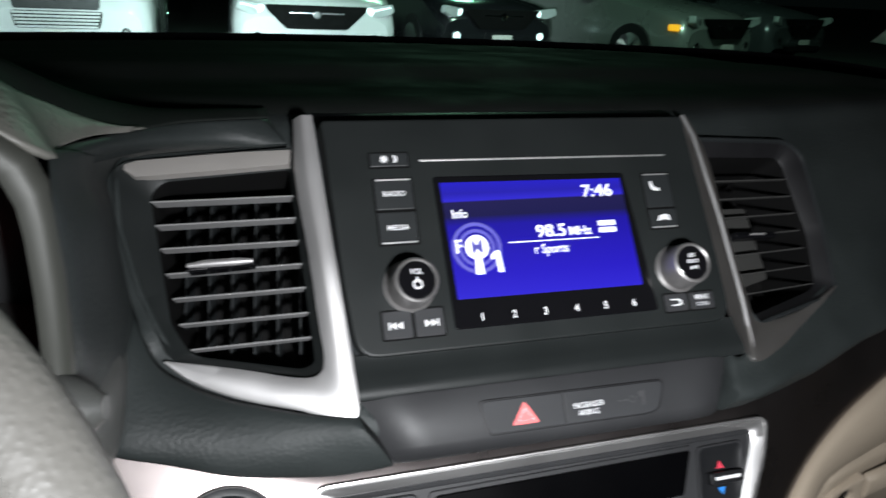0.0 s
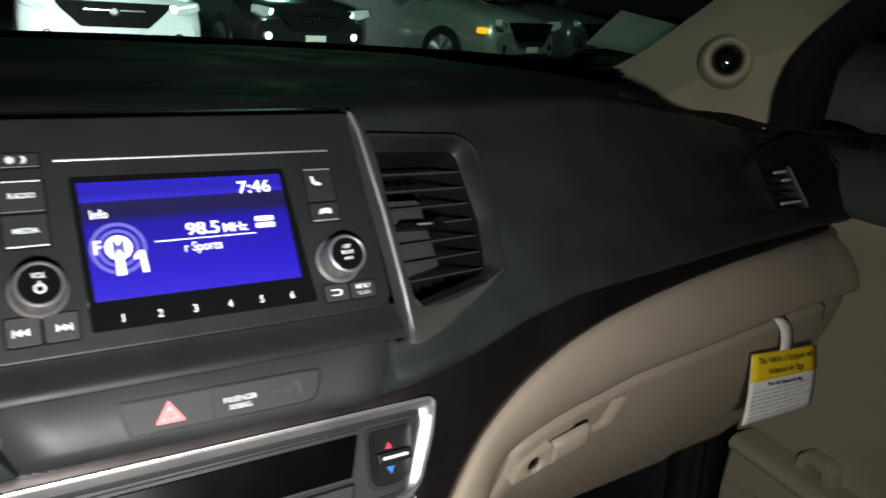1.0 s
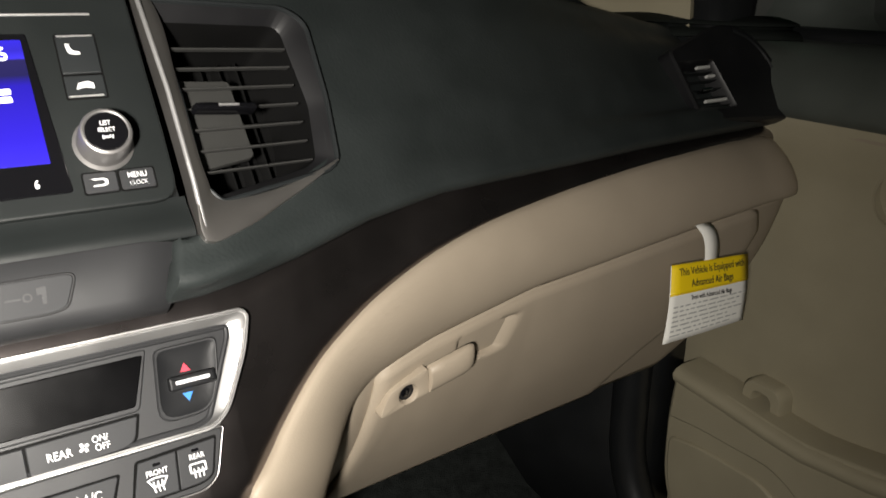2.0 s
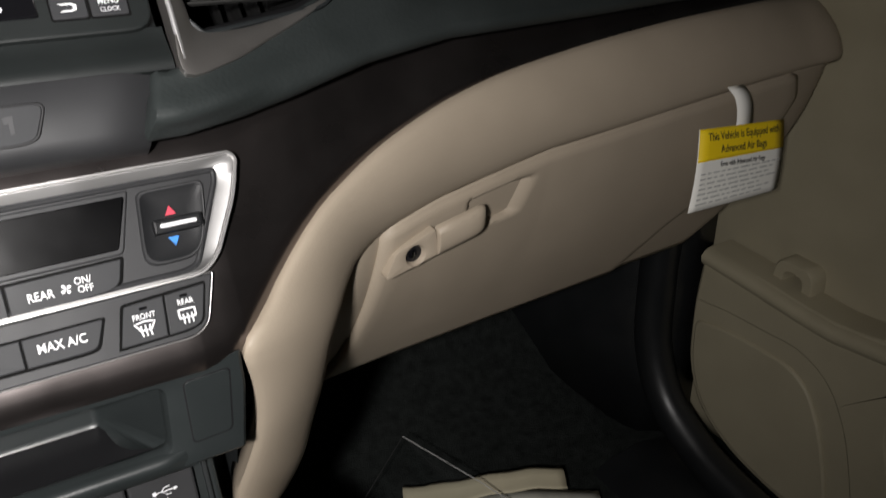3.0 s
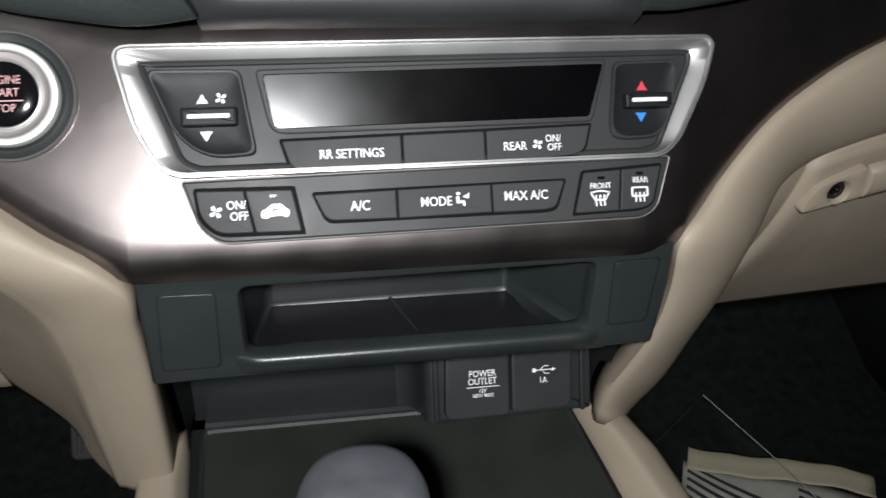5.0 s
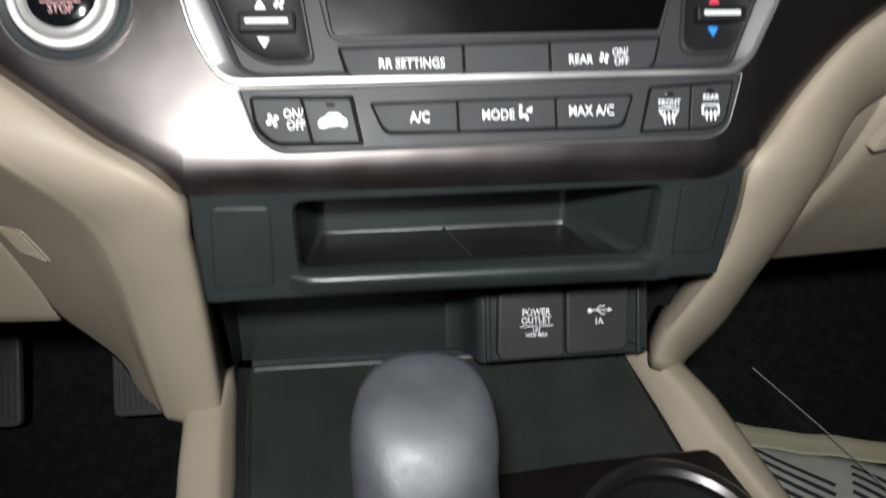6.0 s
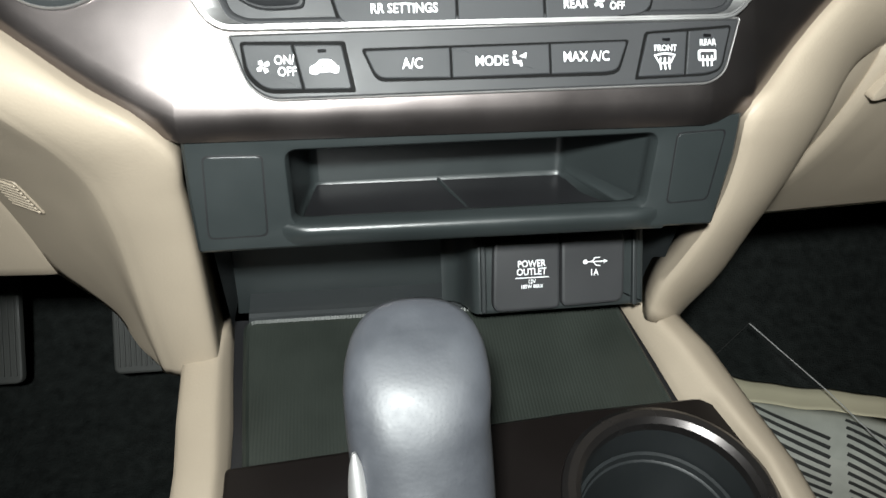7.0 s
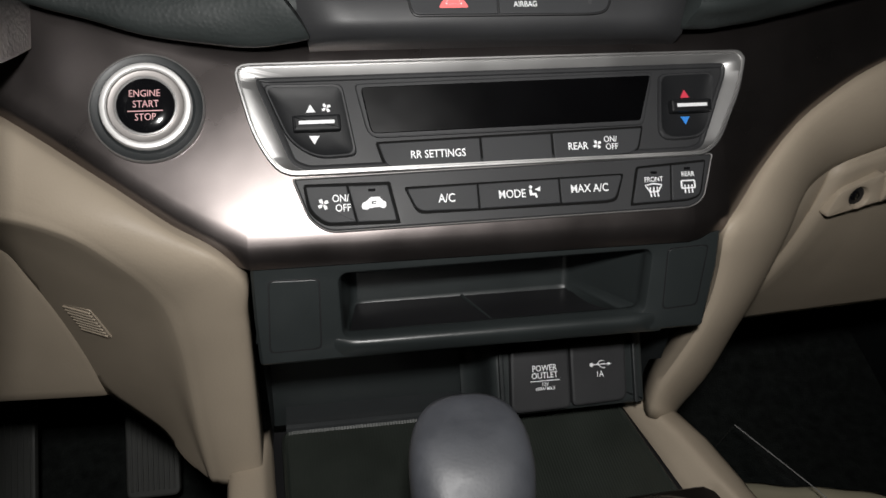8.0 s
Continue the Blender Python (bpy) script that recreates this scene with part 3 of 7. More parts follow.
kl = knob("volume_knob", -77.2, -23.2, [("VOL", 3.2, 4.0)], "satin grey volume knob with a black cap")
part("power_icon", stack([lift(circle(-77.2, -25.6, r, 24), w) for r, w in ((2.6, 16.6), (2.6, 16.75), (1.7, 16.75), (1.7, 16.6))], False, False), WHITE_INK, kl, m=RADIO)
part("power_icon_stem", plate(rect(-77.6, -24.8, -76.8, -21.8), 16.5, 16.75, 0.1, 0.05), WHITE_INK, kl, m=RADIO)
knob("selector_knob", 84.0, -25.5, [("LIST", 2.6, 4.0), ("SELECT", 2.3, 0.6), ("(push)", 2.0, -2.8)], "satin grey selector knob with a black cap")
for nm, u0, u1, flip in (("skip_back_button", -93.8, -78.2, -1), ("skip_forward_button", -76.8, -61.0, 1)):
    b = key(nm, [(u0, -35.5), (u1, -35.5), (u1, -49.9), (u0, -49.9)], RADIO, radio, r=1.6)
    c = (u0 + u1) / 2
    bm = None
    for du in (-2.6, 0.8):
        bm = stack([lift([Vector((c + flip * du, -41.2)), Vector((c + flip * (du + 3.2), -43.2)), Vector((c + flip * du, -45.2))], w) for w in (0.95, 1.1)], True, True, bm)
    bm = plate(rect(c + flip * 4.4 - 0.4, -45.2, c + flip * 4.4 + 0.4, -41.2), 0.95, 1.1, 0.1, 0.04, bm)
    part("skip_icon", bm, WHITE_INK, b, m=RADIO)
ph = key("phone_button", rect(73, 12.2, 91, 33), RADIO, radio, r=0.8, mt=CHAR)
part("bright_edge", plate(rect(73.5, 32.0, 90, 32.8), 0.8, 1.3, 0.2, 0.1), SILVER, ph, m=RADIO)
part("handset_icon", loft([[Vector(((82 + (4.4 + d) * math.cos(a)) * MM, (27.5 + (4.4 + d) * math.sin(a)) * MM, w * MM)) for d, w in ((0.9 + 0.8 * abs(math.cos(2 * (a - 3.93))) ** 3, 1.0), (0.9, 1.15), (-0.9, 1.15), (-0.9, 1.0))] for a in np.linspace(3.0, 4.9, 12)]), WHITE_INK, ph, m=RADIO)
sd = key("sound_button", rect(73, -0.5, 91, 11.0), RADIO, radio, r=0.8, mt=CHAR)
part("bright_edge", plate(rect(73.5, -0.4, 89.5, 0.4), 0.8, 1.3, 0.2, 0.1), SILVER, sd, m=RADIO)
part("note_icon", plate([(77.5, 3.5), (79, 7), (83.5, 7.8), (86, 6.8), (86, 3.6), (82, 4.6)], 0.95, 1.1, 0.4, 0.05), WHITE_INK, sd, m=RADIO)
bk = key("back_button", rect(71.5, -50, 86.5, -40), RADIO, radio, r=1.4)
part("return_icon", loft([[Vector(((78.5 + q[0] * r) * MM, (-45 + q[1] * r) * MM, w * MM)) for r, w in ((1.25, 1.0), (1.25, 1.15), (0.75, 1.15), (0.75, 1.0))] for q in ((-3.2, 1.6), (1.5, 1.6), (3.0, 0.9), (3.0, -0.9), (1.5, -1.6), (-2.8, -1.6))]), WHITE_INK, bk, m=RADIO)
mn = key("menu_button", rect(88, -50, 104, -40), RADIO, radio, r=1.4)
letters("MENU", 3.2, 96, -43.2, 1.05, RADIO, mn, WHITE_INK, bold=0.05)
letters("CLOCK", 2.4, 96, -47.2, 1.05, RADIO, mn, WHITE_INK)

# ---- hazard strip ----
hz = thing("hazard_switch_panel", (0, 0.04, 1.06), "dark grey strip with a red hazard switch under the radio", "switch panel")
part("strip_face", loft([[Vector((u * min(1.0, 0.985 + 0.0037 * (v - 17)) * MM, v * MM, (w - 9 * max(0.0, (abs(u) - 88) / 26) ** 2) * MM)) for v, w in ((17.0, -6), (16.9, -0.6), (16.0, 0), (0, 0.6), (-9, 0), (-12.5, -1.2), (-15.4, -4), (-17.0, -8), (-17.4, -14), (-16, -40))] for u in np.linspace(-112, 115, 40)]), PANEL, hz, m=STRIP, sharp=50)
part("switch_bezel", plate([(-50.2, 9.2), (60.5, 8.4), (54, -8.2), (47, -9.6), (-46, -9.2)], -2, 1.1, [4, 6, 5, 4, 4], 0.5), PIT, hz, m=STRIP)
hb = key("hazard_button", [(-49, 8.3), (-3.2, 8.0), (-3.2, -8.6), (-45.5, -8.4)], STRIP, hz, 0, 1.9, [3.5, 0.6, 0.6, 3.5], 0.5, BUTTON)
key("blank_switch", [(-2.4, 8.0), (59, 7.4), (53, -7.6), (46.5, -8.9), (-2.4, -8.6)], STRIP, hz, 0, 1.7, [0.6, 5, 4, 3, 0.6], 0.5, BUTTON)
tri = arc([(-25.2, 6.2), (-17.6, -5.4), (-33.0, -5.4)], 1.6)
part("hazard_triangle", stack([lift(tri, 1.8), lift(tri, 2.1)], False, True), PINK, hb, "red triangle", m=STRIP)
tri2 = [(-25.2, 2.6), (-21.0, -3.6), (-29.4, -3.6)]
part("triangle_line", band([(arc(tri2, 0.5), 2.12), (arc(tri2, 0.5), 2.2), (inset(arc(tri2, 0.5), 0.7), 2.2)], (-25.2, -1.5)), WHITE_INK, hb, m=STRIP)
letters("PASSENGER", 3.3, 11.5, -0.1, 1.8, STRIP, hz, WHITE_INK, wide=1.0)
letters("AIRBAG", 3.3, 11.0, -4.0, 1.8, STRIP, hz, WHITE_INK)

MARK = material("faint_grey_mark", (0.0335, 0.0335, 0.0355), 0.58)
part("airbag_mark", band([(circle(38, -0.4, 2.0, 20), 1.75), (circle(38, -0.4, 2.0, 20), 1.85), (circle(38, -0.4, 1.3, 20), 1.85)], (38, -0.4)), MARK, hz, "faint grey mark", m=STRIP)
part("airbag_mark", plate(rect(29, -0.8, 35.4, -0.1), 1.7, 1.85, 0.2, 0.04), MARK, hz, m=STRIP)
part("airbag_mark", plate([(42, 3.2), (46, 3.6), (45.4, -4.2), (43.6, -4.2), (44.0, 0.4), (42, 0.2)], 1.7, 1.85, 0.4, 0.04), MARK, hz, m=STRIP)

# ---- air vents beside the radio ----
def slat_mesh(a, b, depth=9.0):
    (u0, v0), (u1, v1) = a, b
    d = Vector((u1 - u0, v1 - v0)).normalized()
    n = Vector((-d.y, d.x))
    rows = []
    for p in (Vector(a), Vector(b)):
        rows.append([Vector(((p + n * q).x * MM, (p + n * q).y * MM, w * MM)) for q, w in ((-0.35, 0.0), (0.0, 0.5), (0.5, 0.2), (0.8, -depth), (0.1, -depth))])
    bm = loft(rows, True)
    bm.verts.ensure_lookup_table()
    bm.faces.new(bm.verts[0:5]), bm.faces.new(bm.verts[5:10])
    return bm


vl = thing("air_vent", (-0.17, 0.11, 1.14), "dashboard air vent with grey slats in a satin silver surround", "air vent", "dashboard air vents")
OPEN_L = [(-89.6, 33), (-84, 40.5), (-19, 49), (-1.5, -54), (-8, -57), (-62, -50.5), (-73, -35)]
RIM_L = [(-109, 44), (-103, 50), (-18.8, 60), (-7, 1), (3.5, -52), (3, -58), (-4, -61.5), (-71, -54), (-90, -20), (-104, 15)]
open_l = arc(OPEN_L, [4, 4, 2, 4, 3, 6, 4])
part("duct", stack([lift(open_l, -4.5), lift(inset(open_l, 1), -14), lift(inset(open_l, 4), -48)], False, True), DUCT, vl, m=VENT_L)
part("inner_surround", band([(arc(RIM_L, [5, 8, 1, 1, 3, 4, 5, 6, 4, 4]), 0.5), (inset(arc(RIM_L, [5, 8, 1, 1, 3, 4, 5, 6, 4, 4]), 1.2), -1.0), (inset(open_l, -1.5), -3.8), (open_l, -5)], (-45, -3)), FACE, vl, m=VENT_L)
part("top_bar", loft([[Vector((u * MM, (v0 + (v1 - v0) * s) * MM, w * MM)) for s, w in ((0, -3.5), (0.08, 0.5), (0.5, 0.7), (0.92, 0.2), (1, -3))] for u, v0, v1 in ((-103, 45, 48.6), (-97, 40.5, 51.4), (-90, 41.0, 52.6), (-58, 44.8, 56.6), (-18.4, 49.6, 59.6))]), material("satin_warm_bar", (0.36, 0.34, 0.32), 0.45, metal=0.35, vary=0.05), vl, "satin grey bar", m=VENT_L, sharp=50)


def surround(pairs, side=-7.0, rise=0.0, ridge=0.0):
    """A raised surround that follows pairs of (inner edge, outer edge) in mm; rise lifts the outer edge of its upright part, ridge its middle and outer edge."""
    rows = []
    for k, q in enumerate(spline([(*a, *o) for a, o in pairs], 60)):
        a, o, up = Vector(q[:2]), Vector(q[2:]), rise * smooth(0, 9, k) * (1 - smooth(30, 52, k))
        top = ridge * (1 - smooth(20, 38, k))
        rows.append([Vector((p.x * MM, p.y * MM, (w + up * f + top * g) * MM)) for p, w, f, g in ((a, side, 0, 0), (a, 0.6, 0, 0), (a.lerp(o, 0.08), 1.5, 0.08, 0.12), (a.lerp(o, 0.4), 1.8, 0.4, 0.9), (a.lerp(o, 0.5), 1.9, 0.5, 1), (a.lerp(o, 0.92), 1.5, 0.92, 1), (o, 0.6, 1, 1), (o, side, 0, 0))])
    return loft(rows)


SIL_L = [((-18, 76), (-7.4, 77)), ((-16.1, 47.7), (-2.0, 48)), ((-7, 1.1), (6.8, 1)), ((0, -36.9), (14.2, -37)), ((3.0, -53), (17.6, -56)), ((1, -60), (19.6, -81)), ((-8, -62), (-10.7, -77.1)), ((-36, -58.1), (-43, -70.3)), ((-58, -55.4), (-62.5, -62.7)), ((-72.5, -54), (-73.5, -54.8))]
part("silver_surround", surround(SIL_L, ridge=4.0), SILVER, vl, "satin silver surround", m=VENT_L, sharp=40)
SLATS_L = [((-89.3, 29.3), (-16.4, 34.3)), ((-85.5, 16.5), (-14.5, 22.1)), ((-81.9, 4.0), (-12.2, 9.6)), ((-77.9, -9.3), (-10.0, -2.8)), ((-73.5, -22.0), (-7.8, -15.3)), ((-69.1, -35.1), (-5.9, -28.4)), ((-62.4, -47.7), (-4.3, -41.0))]
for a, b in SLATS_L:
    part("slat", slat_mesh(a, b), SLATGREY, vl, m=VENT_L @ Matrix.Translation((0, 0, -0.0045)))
for u in (-76, -64, -52, -40, -28, -16):
    part("vane", plate([(u + 0.5, 40), (u + 1.6, 40), (u + 5.6, -46), (u + 4.5, -46)], -46, -26, 0.2, 0.2), CHAR, vl, m=VENT_L)
part("slider_tab", plate([(-67.5, -4.2), (-33.5, -1.4), (-32.8, -5.4), (-66.5, -9.6)], -6, 2.2, 1.6, 1.4), GLOSS, vl, "gloss black slider tab with a chrome edge", m=VENT_L)
part("slider_trim", tube([VENT_L @ Vector((u * MM, v * MM, 0.0024)) for u, v in ((-66.2, -6.6), (-58, -5.4), (-42, -4.0), (-34.2, -3.4))], [0.0012, 0.0020, 0.0020, 0.0012], 12), SILVER, vl, "chrome edge")

# Slat colour darkened for the weaker light on the right vent
DIMSLAT = material("dimmed_satin_slat", (0.05, 0.05, 0.048), 0.4, vary=0.06)
vr = thing("air_vent", (0.17, 0.11, 1.14), "dashboard air vent with slats darkened for weak light and a silver side strip", "air vent", "dashboard air vents")
OPEN_R = [(15, 50), (90, 44), (88, -10), (78, -44), (70, -48), (6, -55), (4, -50)]
RIM_R = [(12, 60), (94, 53), (106, 42), (98, -10), (88, -49), (80, -54), (8, -60), (2, -50), (8, 0)]
open_r = arc(OPEN_R, [2, 8, 4, 4, 4, 3, 2])
rim_r = arc(RIM_R, [2, 16, 14, 4, 9, 7, 3, 2, 1], 6)
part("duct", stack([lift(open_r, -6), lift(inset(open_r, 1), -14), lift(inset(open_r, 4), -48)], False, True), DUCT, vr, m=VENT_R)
part("rim_edge", band([(inset(rim_r, -1.6), -2.0), (inset(rim_r, -1.3), 1.2), (inset(rim_r, -0.3), 1.7), (inset(rim_r, 0.9), 1.2), (inset(rim_r, 1.4), -0.4)], (42, -3)), CHAR, vr, "thin raised rim", m=VENT_R)
part("inner_surround", band([(inset(rim_r, 1.2), -0.2), (inset(open_r, -1.5), -5), (open_r, -6.5)], (42, -3)), PIT, vr, m=VENT_R)
SIL_R = [((8.5, 75), (5, 76)), ((13, 60), (3.5, 60)), ((9, 5), (0, 5)), ((4.5, -46), (-5.6, -48)), ((6, -57), (-9.6, -80)), ((18, -60), (12, -77.5)), ((40, -59), (40, -68.5)), ((64, -55.2), (65, -59.6)), ((87, -48.8), (88, -49.8))]
# Silver toned down: the strip's dim reflection is put into its colour
part("side_surround", surround(SIL_R, rise=4.5), material("dimmed_silver_trim", (0.42, 0.40, 0.38), 0.36, metal=0.9, vary=0.06), vr, "silver surround darkened for its dim reflection", m=VENT_R, sharp=40)
part("bright_edge", tube([VENT_R @ Vector((u * MM, v * MM, w)) for u, v, w in ((4.6, 76, 0.0014), (3.4, 60, 0.0052), (0, 5, 0.0056), (-5.6, -48, 0.0052), (-9.2, -79, 0.003))], 0.0014, 10), SILVER, vr, "bright silver edge")
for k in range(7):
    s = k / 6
    part("slat", slat_mesh((14.5 - 7 * s, 33 - 74 * s), (88 - 13 * s, 28 - 72 * s), depth=3.5), DIMSLAT, vr, m=VENT_R @ Matrix.Translation((0, 0, -0.005)))
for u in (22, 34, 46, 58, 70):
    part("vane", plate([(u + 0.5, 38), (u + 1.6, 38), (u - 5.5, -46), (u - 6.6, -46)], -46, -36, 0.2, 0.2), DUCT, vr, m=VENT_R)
part("damper_flap", plate([(13, 17), (47, 14), (44, -34), (9, -37)], -16, -12, 3, 0.5), material("grey_flap_plastic", (0.036, 0.036, 0.034), 0.5, vary=0.08), vr, m=VENT_R)
part("slider_tab", plate([(14, -3), (50, -7), (50, -11), (14, -7)], -6, 1.6, 1.6, 1.2), GLOSS, vr, m=VENT_R)
part("slider_trim", plate([(27, -5.6), (39, -6.8), (39, -8.2), (27, -7.0)], 1.0, 2.8, 0.5, 0.8), SILVER, vr, "chrome edge", m=VENT_R)

# ---- climate control panel ----
cl = thing("climate_control_panel", (0, 0.01, 0.99), "grey climate control panel with buttons in a satin silver frame", "climate control")
OUT1 = [(-135, 48.4), (136, 49.5), (139.5, 45), (134, 27), (119, -1), (110, -8.5), (-114, -9.5), (-126, 10)]
IN1 = [(-123, 41), (127.5, 42.5), (127, 36), (109, -3.2), (102, -5.4), (-100, -6.4), (-108, -3), (-122.5, 37)]
o1, i1 = arc(OUT1, [9, 4, 4, 8, 10, 8, 9, 12]), arc(IN1, [5, 3, 3, 4, 4, 3, 5, 4])
part("silver_frame", band([(o1, -2), (o1, 1.4), (inset(o1, 0.5), 2.5), (inset(o1, 1.3), 2.5), (inset(o1, 1.9), 1.3), (inset(o1, 2.6), 1.5), (inset(i1, -1.4), -0.2), (i1, -1.2), (i1, -4)], (0, 20)), material("satin_frame_silver", (0.52, 0.515, 0.51), 0.4, metal=0.92, vary=0.05), cl, "satin silver frame", m=CONTROLS)
part("upper_fascia", plate([(-125, 43), (129, 44), (112, -5), (100, -7.4), (-103, -8), (-111, -4)], -7, -0.8, 3, 0.6), PANEL, cl, m=CONTROLS)
LOW = [(-107.5, -11), (113, -8), (105.6, -31), (98.7, -35.4), (-92.8, -37.4), (-101, -31)]
lo = arc(LOW, [1, 1, 5, 5, 8, 5])
part("lower_fascia", stack([lift(lo, -3), lift(lo, 0.6), lift(inset(lo, 0.6), 1.0)], True, True), PANEL, cl, m=CONTROLS)
part("lower_bright_edge", band([(inset(lo, -1.0), -1.5), (inset(lo, -0.95), 0.5), (inset(lo, -0.6), 1.0), (inset(lo, -0.25), 0.9), (inset(lo, 0.1), 0.2)], (0, -22)), GREY, cl, "thin silver edge", m=CONTROLS)
part("inner_lip", band([(inset(i1, -0.2), -2), (inset(i1, 0.0), 0.2), (inset(i1, 1.0), 0.6), (inset(i1, 2.0), 0.1), (inset(i1, 2.6), -1.0)], (0, 20)), PANEL, cl, "dark inner lip", m=CONTROLS)
part("lcd_frame", plate([(-75, 37), (85.5, 39), (77, 9.8), (-69.5, 8.4)], -2, 0.2, [3, 2, 3, 7], 0.8), PANEL, cl, m=CONTROLS)
part("lcd_window", plate([(-72, 34.5), (82.8, 36.3), (75.4, 12.2), (-68, 10.6)], -1, 0.8, [2.6, 1.6, 1.6, 3.4], 0.5), LCD, cl, "dark gloss display window, switched off", m=CONTROLS @ Matrix.Translation((0, 0.0235, 0)) @ Matrix.Rotation(radians(4.2), 4, "X") @ Matrix.Translation((0, -0.0235, 0.0005)))


ROCKER = material("satin_black_rocker", (0.010, 0.0105, 0.0115), 0.5, grain=0.00003, grain_size=0.0005, spec=0.2)


def rocker(nm, pts, lever):
    """A dished rocker switch in a raised rim, with a lever across its middle."""
    mid = Vector((sum(p[0] for p in pts) / len(pts), sum(p[1] for p in pts) / len(pts)))
    size = lambda k: arc([mid + (Vector(p) - mid) * k for p in pts], [4, 4, 4, 8, 9])
    rim = part(nm, band([(size(1.13), -1.2), (size(1.11), 0.5), (size(1.08), 1.1), (size(1.03), 1.0), (size(1.0), 0.3)], mid), PANEL, cl, "rocker switch in a dark rim", m=CONTROLS)
    part("rocker_pad", band([(size(1.02), 0.9), (size(0.92), 0.3), (size(0.7), -0.3), (size(0.4), -0.6)], mid, True), ROCKER, rim, m=CONTROLS)
    u0, v0, u1, v1 = lever
    part("lever", plate(rect(u0 - 2, v0, u1 + 2, v1), -0.6, 4.6, 1.2, 1.2), ROCKER, rim, m=CONTROLS)
    part("lever_bar", plate(rect(u0 + 1, (v0 + v1) / 2 - 0.9, u1 - 1, (v0 + v1) / 2 + 1.0), 4.3, 4.9, 0.4, 0.2), WHITE_INK, rim, "bright bar", m=CONTROLS)
    return rim


def arrow(u, v, s, up, mt, parent, w=1.15):
    k = 1 if up else -1
    part("arrow_mark", stack([lift([Vector((u - s, v - k * s * 0.8)), Vector((u + s, v - k * s * 0.8)), Vector((u, v + k * s * 0.9))], q) for q in (w - 0.2, w)], False, True), mt, parent, m=CONTROLS)


def fan_icon(u, v, s, w, parent, m=CONTROLS):
    bm = None
    for k in range(4):
        a = k * math.pi / 2 + 0.4
        c, d = math.cos(a), math.sin(a)
        pts = [Vector((u + s * (x * c - y * d), v + s * (x * d + y * c))) for x, y in ((0.1, 0), (0.5, 0.45), (1.0, 0.35), (1.0, -0.15), (0.5, -0.2))]
        bm = stack([lift(pts, w - 0.1), lift(pts, w)], False, True, bm)
    part("fan_icon", bm, WHITE_INK, parent, m=m)


fr = rocker("fan_rocker", [(-118, 35.5), (-82.5, 35), (-77.7, 1.5), (-96, 0.6), (-107.9, 9.2)], (-104.5, 12.5, -85, 20.5))
arrow(-97.4, 24.4, 2.4, True, WHITE_INK, fr)
fan_icon(-89.6, 24.6, 2.4, 1.15, fr)
arrow(-96.4, 8.4, 2.6, False, WHITE_INK, fr)
tr = rocker("temperature_rocker", [(90, 35.5), (118.5, 36), (116, 20), (110, 3.2), (86.2, 2.6)], (94, 15.0, 113, 22.0))
arrow(101.5, 25.6, 2.6, True, RED_INK, tr)
arrow(100.4, 11.0, 2.6, False, BLUE_INK, tr)

# Near-black sheets under the rows paint the shade between the buttons
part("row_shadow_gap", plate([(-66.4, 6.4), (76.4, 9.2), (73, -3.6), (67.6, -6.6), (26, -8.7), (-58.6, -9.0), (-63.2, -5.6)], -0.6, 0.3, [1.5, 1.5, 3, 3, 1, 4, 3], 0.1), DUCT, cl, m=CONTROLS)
k1 = key("rear_settings_button", [(-65, 5.3), (-13, 6.2), (-13, -8.2), (-58, -7.9), (-62, -5)], CONTROLS, cl, -1, 1.2, [1, 0.8, 0.8, 3, 3])
letters("RR SETTINGS", 4.6, -35, -1.3, 1.25, CONTROLS, k1, WHITE_INK, bold=0.06)
key("blank_button", [(-12, 6.3), (25, 6.9), (25, -7.8), (-12, -8.2)], CONTROLS, cl, -1, 1.0, 0.8)
k3 = key("rear_fan_button", [(26, 7), (75, 8), (72, -3), (67, -5.4), (26, -7.6)], CONTROLS, cl, -1, 1.2, [0.8, 1, 3, 3, 0.8])
letters("REAR", 4.4, 39, -0.6, 1.25, CONTROLS, k3, WHITE_INK, bold=0.06)
fan_icon(49.6, 0.0, 2.4, 1.3, k3)
letters("ON/", 3.7, 57, 2.4, 1.25, CONTROLS, k3, WHITE_INK, bold=0.03)
letters("OFF", 3.7, 57.5, -1.6, 1.25, CONTROLS, k3, WHITE_INK, bold=0.03)
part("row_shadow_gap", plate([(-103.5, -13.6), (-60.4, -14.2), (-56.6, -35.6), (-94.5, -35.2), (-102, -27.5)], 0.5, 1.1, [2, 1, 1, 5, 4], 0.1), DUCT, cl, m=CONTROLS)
k4 = key("fan_power_button", [(-102.3, -15), (-82.4, -15.5), (-78.6, -33.8), (-93.6, -33.6), (-100.6, -26.6)], CONTROLS, cl, 0, 2.1, [1.5, 0.5, 0.5, 4, 4])
fan_icon(-94.2, -24.2, 2.8, 2.2, k4)
letters("ON/", 4.2, -85.6, -21.8, 2.15, CONTROLS, k4, WHITE_INK, bold=0.05)
letters("OFF", 4.2, -84.6, -26.6, 2.15, CONTROLS, k4, WHITE_INK, bold=0.05)
k5 = key("recirculation_button", [(-81.6, -15.5), (-61.8, -15.9), (-58.4, -34.2), (-77.8, -33.9)], CONTROLS, cl, 0, 2.1, [0.5, 1.2, 1.2, 0.5])
ci = lambda pts: [(-69.6 + (u + 69.6) * 0.82, -25.2 + (v + 25) * 0.86) for u, v in pts]
